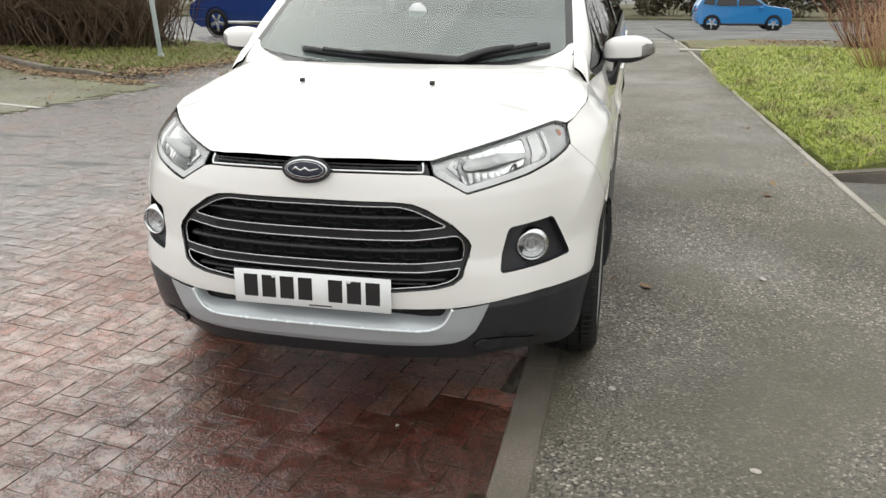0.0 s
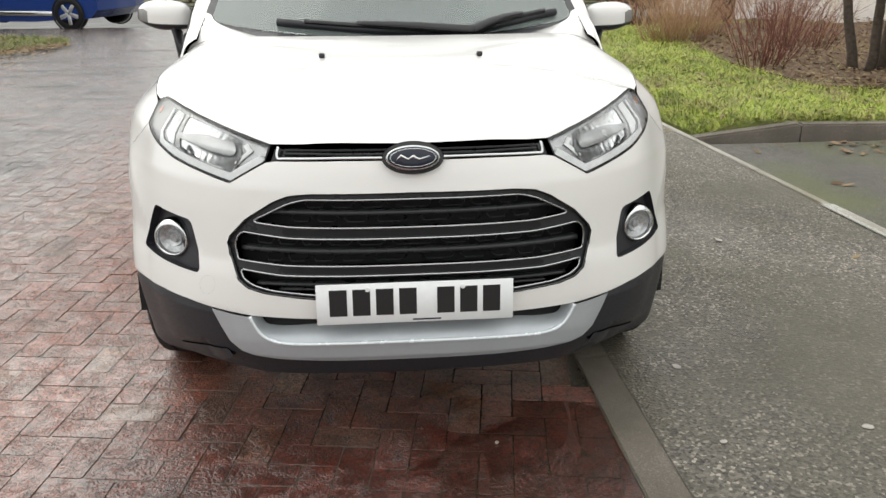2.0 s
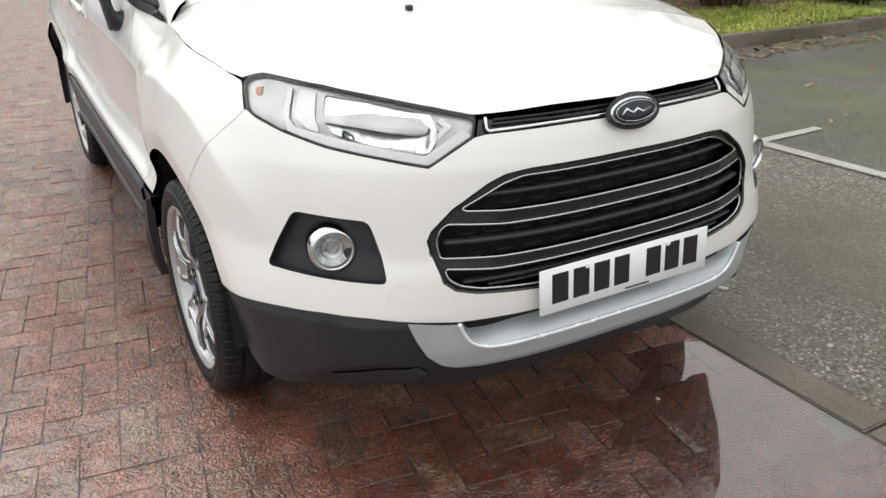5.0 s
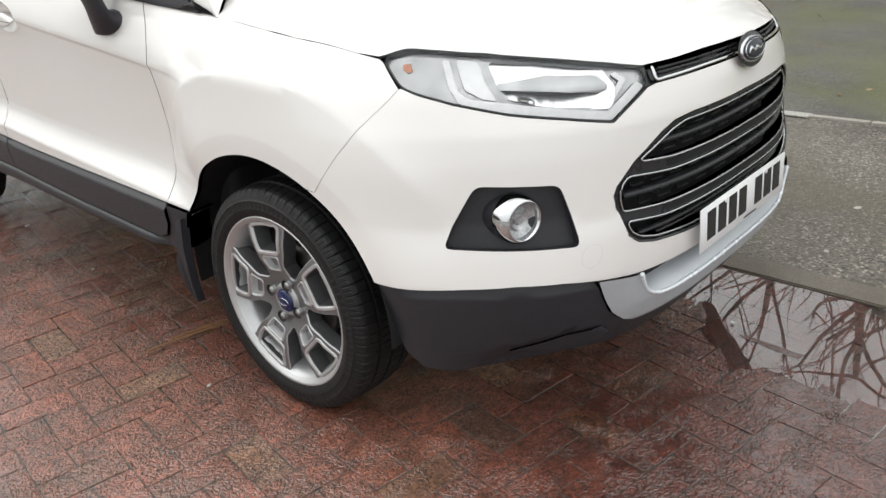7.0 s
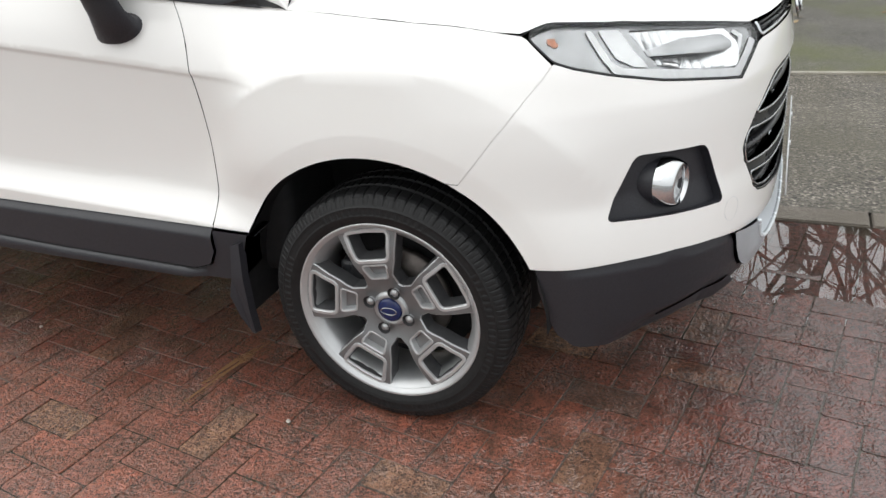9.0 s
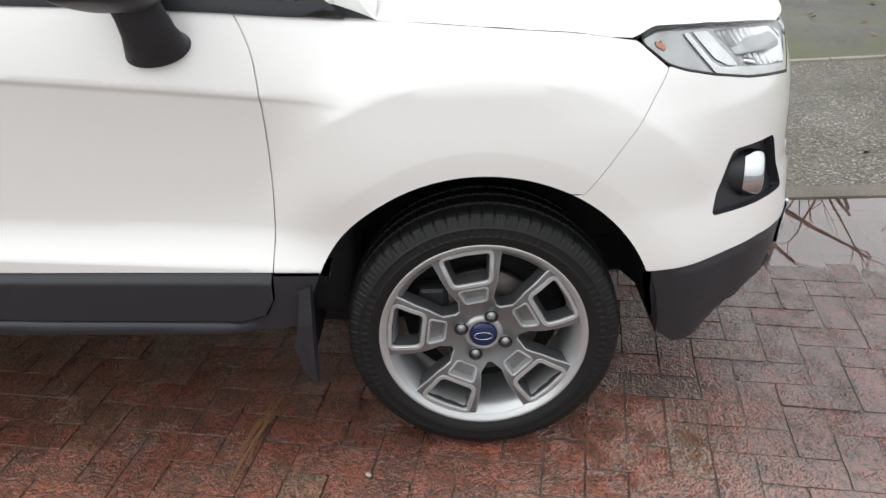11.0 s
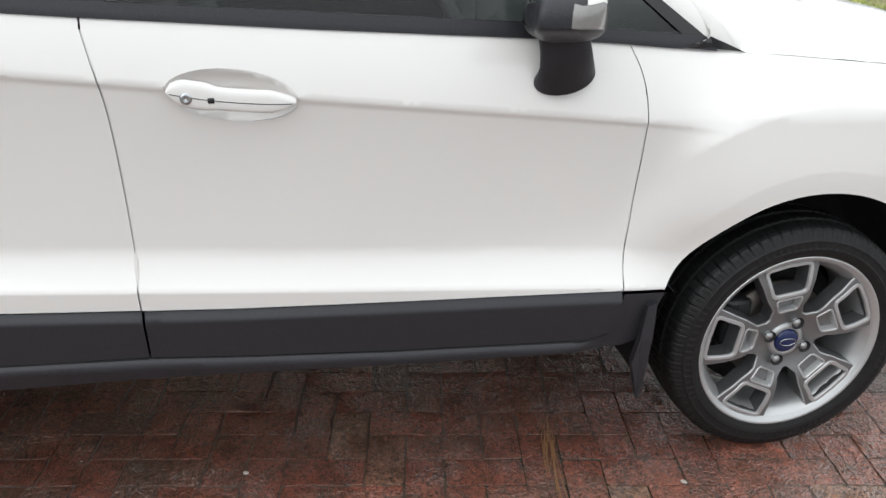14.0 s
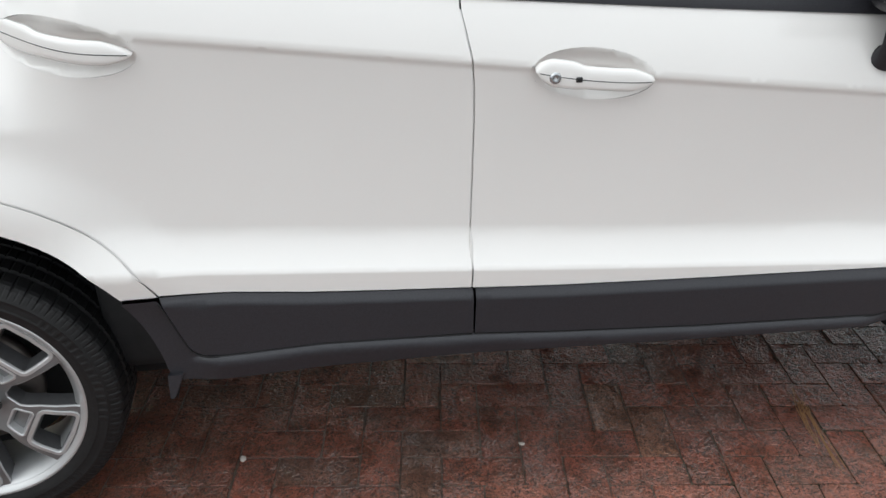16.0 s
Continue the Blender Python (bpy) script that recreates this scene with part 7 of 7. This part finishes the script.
for i, (x, y, h, r) in enumerate(((11.6, -2.6, 9, 0.17), (12.4, -0.9, 10, 0.20), (11.8, 0.5, 9, 0.18), (12.6, 1.9, 10, 0.19), (13.8, -4.2, 10, 0.2), (14.6, 3.9, 11, 0.2), (16.5, -1.5, 11, 0.22), (12.2, -6.4, 9, 0.18))):
    bare_tree(x, y, h, r, 40 + i)

# island on the other side
POST = (-6.69, 9.37)
HEDGE = (-7.75, 10.95, -15.5, 11.0)
hedge_of_twigs(HEDGE[0], HEDGE[1], HEDGE[2], HEDGE[3], 2600, 2.4, 0.34, 51, "dense tangle of bare brown hedge twigs")
leafy_bush(-9.7, 12.0, 1.2, 0.6, 1.9, 1500, EVERGREEN, 52, "sparse ivy-green bush in the hedge", 0.06)
sign = empty("sign_post", "slightly leaning grey metal post in the grass", "post")
sign.matrix_basis = pose(POST[0], POST[1], 0.04, 0, -3.5, 0)
v, f = lathe([(0.0, 0.038), (3.0, 0.038), (3.0, 0.0)], 20, "z")
mesh_object("post", v, f, POLE, sign)
v, f = lathe([(0.0, 0.06), (0.05, 0.055), (0.06, 0.039)], 20, "z")
mesh_object("collar", v, f, POLE, sign)


# ---- parked cars in the distance ----
def parked_car(at, paint_mat, label, wheelbase, profile, glass_pts, width, wheel_r, wheel_mat, clad, group="parked cars"):
    """profile: side outline in (along, up), nose first, hubs at 0 and wheelbase."""
    body = empty("car", label, "car", group)
    body.matrix_basis = at
    n = len(profile)
    zs = [p[1] for p in profile]
    top = max(zs)
    loops = []
    for k, t in enumerate((-1.0, -0.94, -0.80, -0.4, 0.0, 0.4, 0.80, 0.94, 1.0)):
        e = 1 - 0.10 * max(0, abs(t) - 0.4) ** 1.4
        ring = []
        for x, z in profile:
            tumble = 1 - 0.20 * max(0, (z - 0.95) / (top - 0.95)) if z > 0.95 else 1 - 0.05 * max(0, 0.55 - z)
            mid = wheelbase / 2
            ring.append((mid + (x - mid) * e, t * width / 2 * tumble, z - (0.015 if abs(t) > 0.95 and z > 0.9 else 0)))
        loops.append(ring)
    verts = [p for r in loops for p in r]
    faces = []
    for k in range(len(loops) - 1):
        for i in range(n):
            j = (i + 1) % n
            faces.append((k * n + i, k * n + j, (k + 1) * n + j, (k + 1) * n + i))
    faces += [tuple(range(n))[::-1], tuple((len(loops) - 1) * n + i for i in range(n))]
    mesh_object("body", verts, faces, paint_mat, body, "", False)
    half = width / 2
    for sg in (-1, 1):
        for pts in glass_pts:
            outer = [(x, sg * half * (1 - 0.20 * max(0, (z - 0.95) / (top - 0.95))) + sg * 0.006, z) for x, z in pts]
            innr = [(x, y - sg * 0.02, z) for x, y, z in outer]
            m = len(outer)
            mesh_object("window", outer + innr, [tuple(range(m))] + [(i, (i + 1) % m, m + (i + 1) % m, m + i) for i in range(m)], GLOSS_BLACK, body, "dark side window", False)
        part("sill_trim", box_bm(wheelbase - 2.2 * wheel_r, 0.05, 0.09, 0.015, 1, (wheelbase / 2, sg * (half - 0.01), 0.30)), clad, body)
        part("mirror", box_bm(0.14, 0.16, 0.12, 0.04, 2, (glass_pts[0][0][0] + 0.12, sg * (half + 0.05), 1.02)), paint_mat, body)
        part("tail_lamp", box_bm(0.25, 0.10, 0.16, 0.03, 2, (wheelbase + 0.62, sg * (half - 0.16), 0.90)), TAIL_RED, body, "red tail lamp")
        part("head_lamp", box_bm(0.34, 0.12, 0.12, 0.03, 2, (-0.60, sg * (half - 0.17), 0.72)), LAMP_WHITE, body)
        for k, hub in enumerate((0.0, wheelbase)):
            w = empty("wheel")
            w.parent = body
            w.matrix_basis = pose(hub, sg * (half - 0.10), wheel_r)
            v, f = lathe([(-0.10, wheel_r * 0.68), (-0.11, wheel_r * 0.9), (-0.09, wheel_r), (0.09, wheel_r), (0.11, wheel_r * 0.9), (0.10, wheel_r * 0.68)], 40, "y")
            mesh_object("tyre", v, f, RUBBER, w)
            v, f = lathe([(sg * 0.06, 0.0), (sg * 0.075, 0.05), (sg * 0.03, 0.08), (sg * 0.02, wheel_r * 0.66), (sg * 0.105, wheel_r * 0.70)], 40, "y")
            mesh_object("rim", v, f, DARK, w)
            for q in range(5):
                bm = box_bm(wheel_r * 0.62, 0.02, 0.075, 0.01, 1, (wheel_r * 0.36, sg * 0.085, 0))
                bmesh.ops.transform(bm, matrix=pose(0, 0, 0, 0, 72 * q + 15, 0), verts=bm.verts[:])
                part("spoke", bm, wheel_mat, w)
            # dark arch round the wheel
            v, f = lathe([(sg * 0.095, wheel_r + 0.005), (sg * 0.106, wheel_r + 0.035)], 40, "y")
            mesh_object("arch_trim", [(p[0] + hub, p[1] + sg * (half - 0.10), p[2] + wheel_r) for p in v], f, DARK, body)
    return body


suv_profile = [(-0.82, 0.34), (-0.86, 0.60), (-0.82, 0.82), (-0.70, 0.98), (0.10, 1.08), (0.30, 1.12), (0.98, 1.56), (1.6, 1.64), (2.6, 1.60), (3.12, 1.50), (3.38, 1.10), (3.44, 0.80), (3.40, 0.45), (3.25, 0.30), (2.0, 0.25), (0.6, 0.25), (-0.6, 0.27)]
suv_glass = [[(0.48, 1.13), (1.02, 1.49), (1.55, 1.53), (1.55, 1.10)], [(1.63, 1.10), (1.63, 1.53), (2.45, 1.49), (2.50, 1.12)], [(2.58, 1.13), (2.54, 1.47), (2.95, 1.42), (3.05, 1.20)]]
# the light blue one faces away from the path, seen side on across the far car park
parked_car(pose(6.75, 38.0, ground_z(0, 38.0), 0, 0, 182), BLUE_LIGHT, "bright blue SUV with silver wheels parked across the car park", 2.64, suv_profile, suv_glass, 1.82, 0.345, ALLOY, BLACK_PLASTIC)
hatch_profile = [(-0.84, 0.30), (-0.90, 0.52), (-0.84, 0.72), (-0.60, 0.84), (0.25, 0.97), (0.42, 1.0), (1.15, 1.40), (1.75, 1.48), (2.5, 1.45), (3.05, 1.30), (3.35, 1.02), (3.42, 0.78), (3.38, 0.42), (3.2, 0.22), (2.0, 0.15), (0.6, 0.15), (-0.6, 0.18)]
hatch_glass = [[(0.66, 1.00), (1.22, 1.34), (1.70, 1.38), (1.70, 0.98)], [(1.78, 0.98), (1.78, 1.38), (2.45, 1.34), (2.62, 1.02)]]
parked_car(pose(-8.06, 15.28, -0.05, 0, 0, -14), BLUE_DARK, "dark blue hatchback parked beyond the grass island", 2.68, [(x, z - 0.05 if z > 0.3 else z) for x, z in hatch_profile], [[(x, z - 0.05) for x, z in q] for q in hatch_glass], 1.80, 0.295, ALLOY, CHROME)

# ---- far surroundings ----
wall = empty("building", "low building with cream rendered wall and dark red plinth", "building")
wall.matrix_basis = pose(7.0, 17.2, -0.35, 0, 0, -66)
part("wall", box_bm(22, 0.3, 3.6, 0, 1, (11.0, 0.15, 2.0)), RENDER_WALL, wall, "cream rendered wall", False)
part("plinth", box_bm(22.1, 0.36, 0.55, 0, 1, (11.0, 0.13, -0.02)), RED_BASE, wall, "dark red brick plinth", False)
part("roof", box_bm(23, 6, 0.25, 0, 1, (11.0, 2.9, 3.9)), GRILLE, wall, "", False)
rt = random.Random(9)
for i in range(22):
    x, y = rt.uniform(-38, 40), rt.uniform(58, 78)
    bare_tree(x, y, rt.uniform(9, 14), rt.uniform(0.18, 0.3), 100 + i, depth=3, label="distant leafless tree in the grass", lift=0.0)
for i in range(16):
    x, y = -60 + 8 * i + rt.uniform(-2, 2), rt.uniform(80, 92)
    leafy_bush(x, y, 5, 3, rt.uniform(5, 8), 2600, EVERGREEN, 200 + i, "distant dark green trees and bushes", 0.5, 10, 0.0)
for i in range(14):
    leafy_bush(-18 + 4.4 * i + rt.uniform(-1, 1), rt.uniform(59, 66), 3.2, 2.0, rt.uniform(2.2, 4.5), 1800, WOODS, 300 + i, "distant dull brown undergrowth below bare trees", 0.4, 14, 0.0)
for i in range(5):
    leafy_bush(-22 - 6 * i, 24 + 6 * i, 3, 2.4, 3.4, 2600, EVERGREEN, 230 + i, "distant dark bushes beyond the island", 0.3, 20, 0.0)
for i in range(5):
    bare_tree(-14 - 5 * i, 20 + 5 * i, 9, 0.16, 250 + i, depth=3)
# small pale stones and chips lying on the wet ground
for i, (x, y, s) in enumerate(((-0.696, 2.045, 0.008), (-0.952, 0.279, 0.006), (0.24, -0.776, 0.006), (0.938, -0.369, 0.013), (1.384, -0.80, 0.013), (0.913, -0.836, 0.009), (-0.75, 1.35, 0.006), (1.62, 0.9, 0.016))):
    bm = bmesh.new()
    bmesh.ops.create_icosphere(bm, subdivisions=2, radius=s)
    for q in bm.verts:
        q.co.z *= 0.35
        q.co.x *= 1.4
        q.co += Vector((rt.uniform(-1, 1), rt.uniform(-1, 1), 0)) * s * 0.15
    ob = part("stone_chip", bm, CHIP, None, "", False)
    ob.matrix_basis = pose(x, y, s * 0.25, 0, 0, 40 * i)
    tagged(ob, "small pale stone chip on the wet ground", "stone", "stone chips")

# a wisp of dead straw lying beside the sill
straw = empty("straw_wisp", "wisp of dry brown straw lying on the paving", "straw")
straw.matrix_basis = pose(-0.630, 0.54, 0.003)
rw = random.Random(4)
for i in range(16):
    far = Vector((-0.35 * rw.uniform(0.5, 1.0), 0.06 + rw.gauss(0, 0.007), 0))
    mid = far * 0.5 + Vector((rw.gauss(0, 0.008), rw.gauss(0, 0.006), 0.004))
    start = Vector((rw.uniform(-0.12, 0.0), rw.gauss(0.01, 0.006), 0))
    mesh_object("stalk", *tube([start, mid, far + Vector((0, 0, 0.002))], [0.0008, 0.0012, 0.0008], 4), STRAW, straw, "", False)
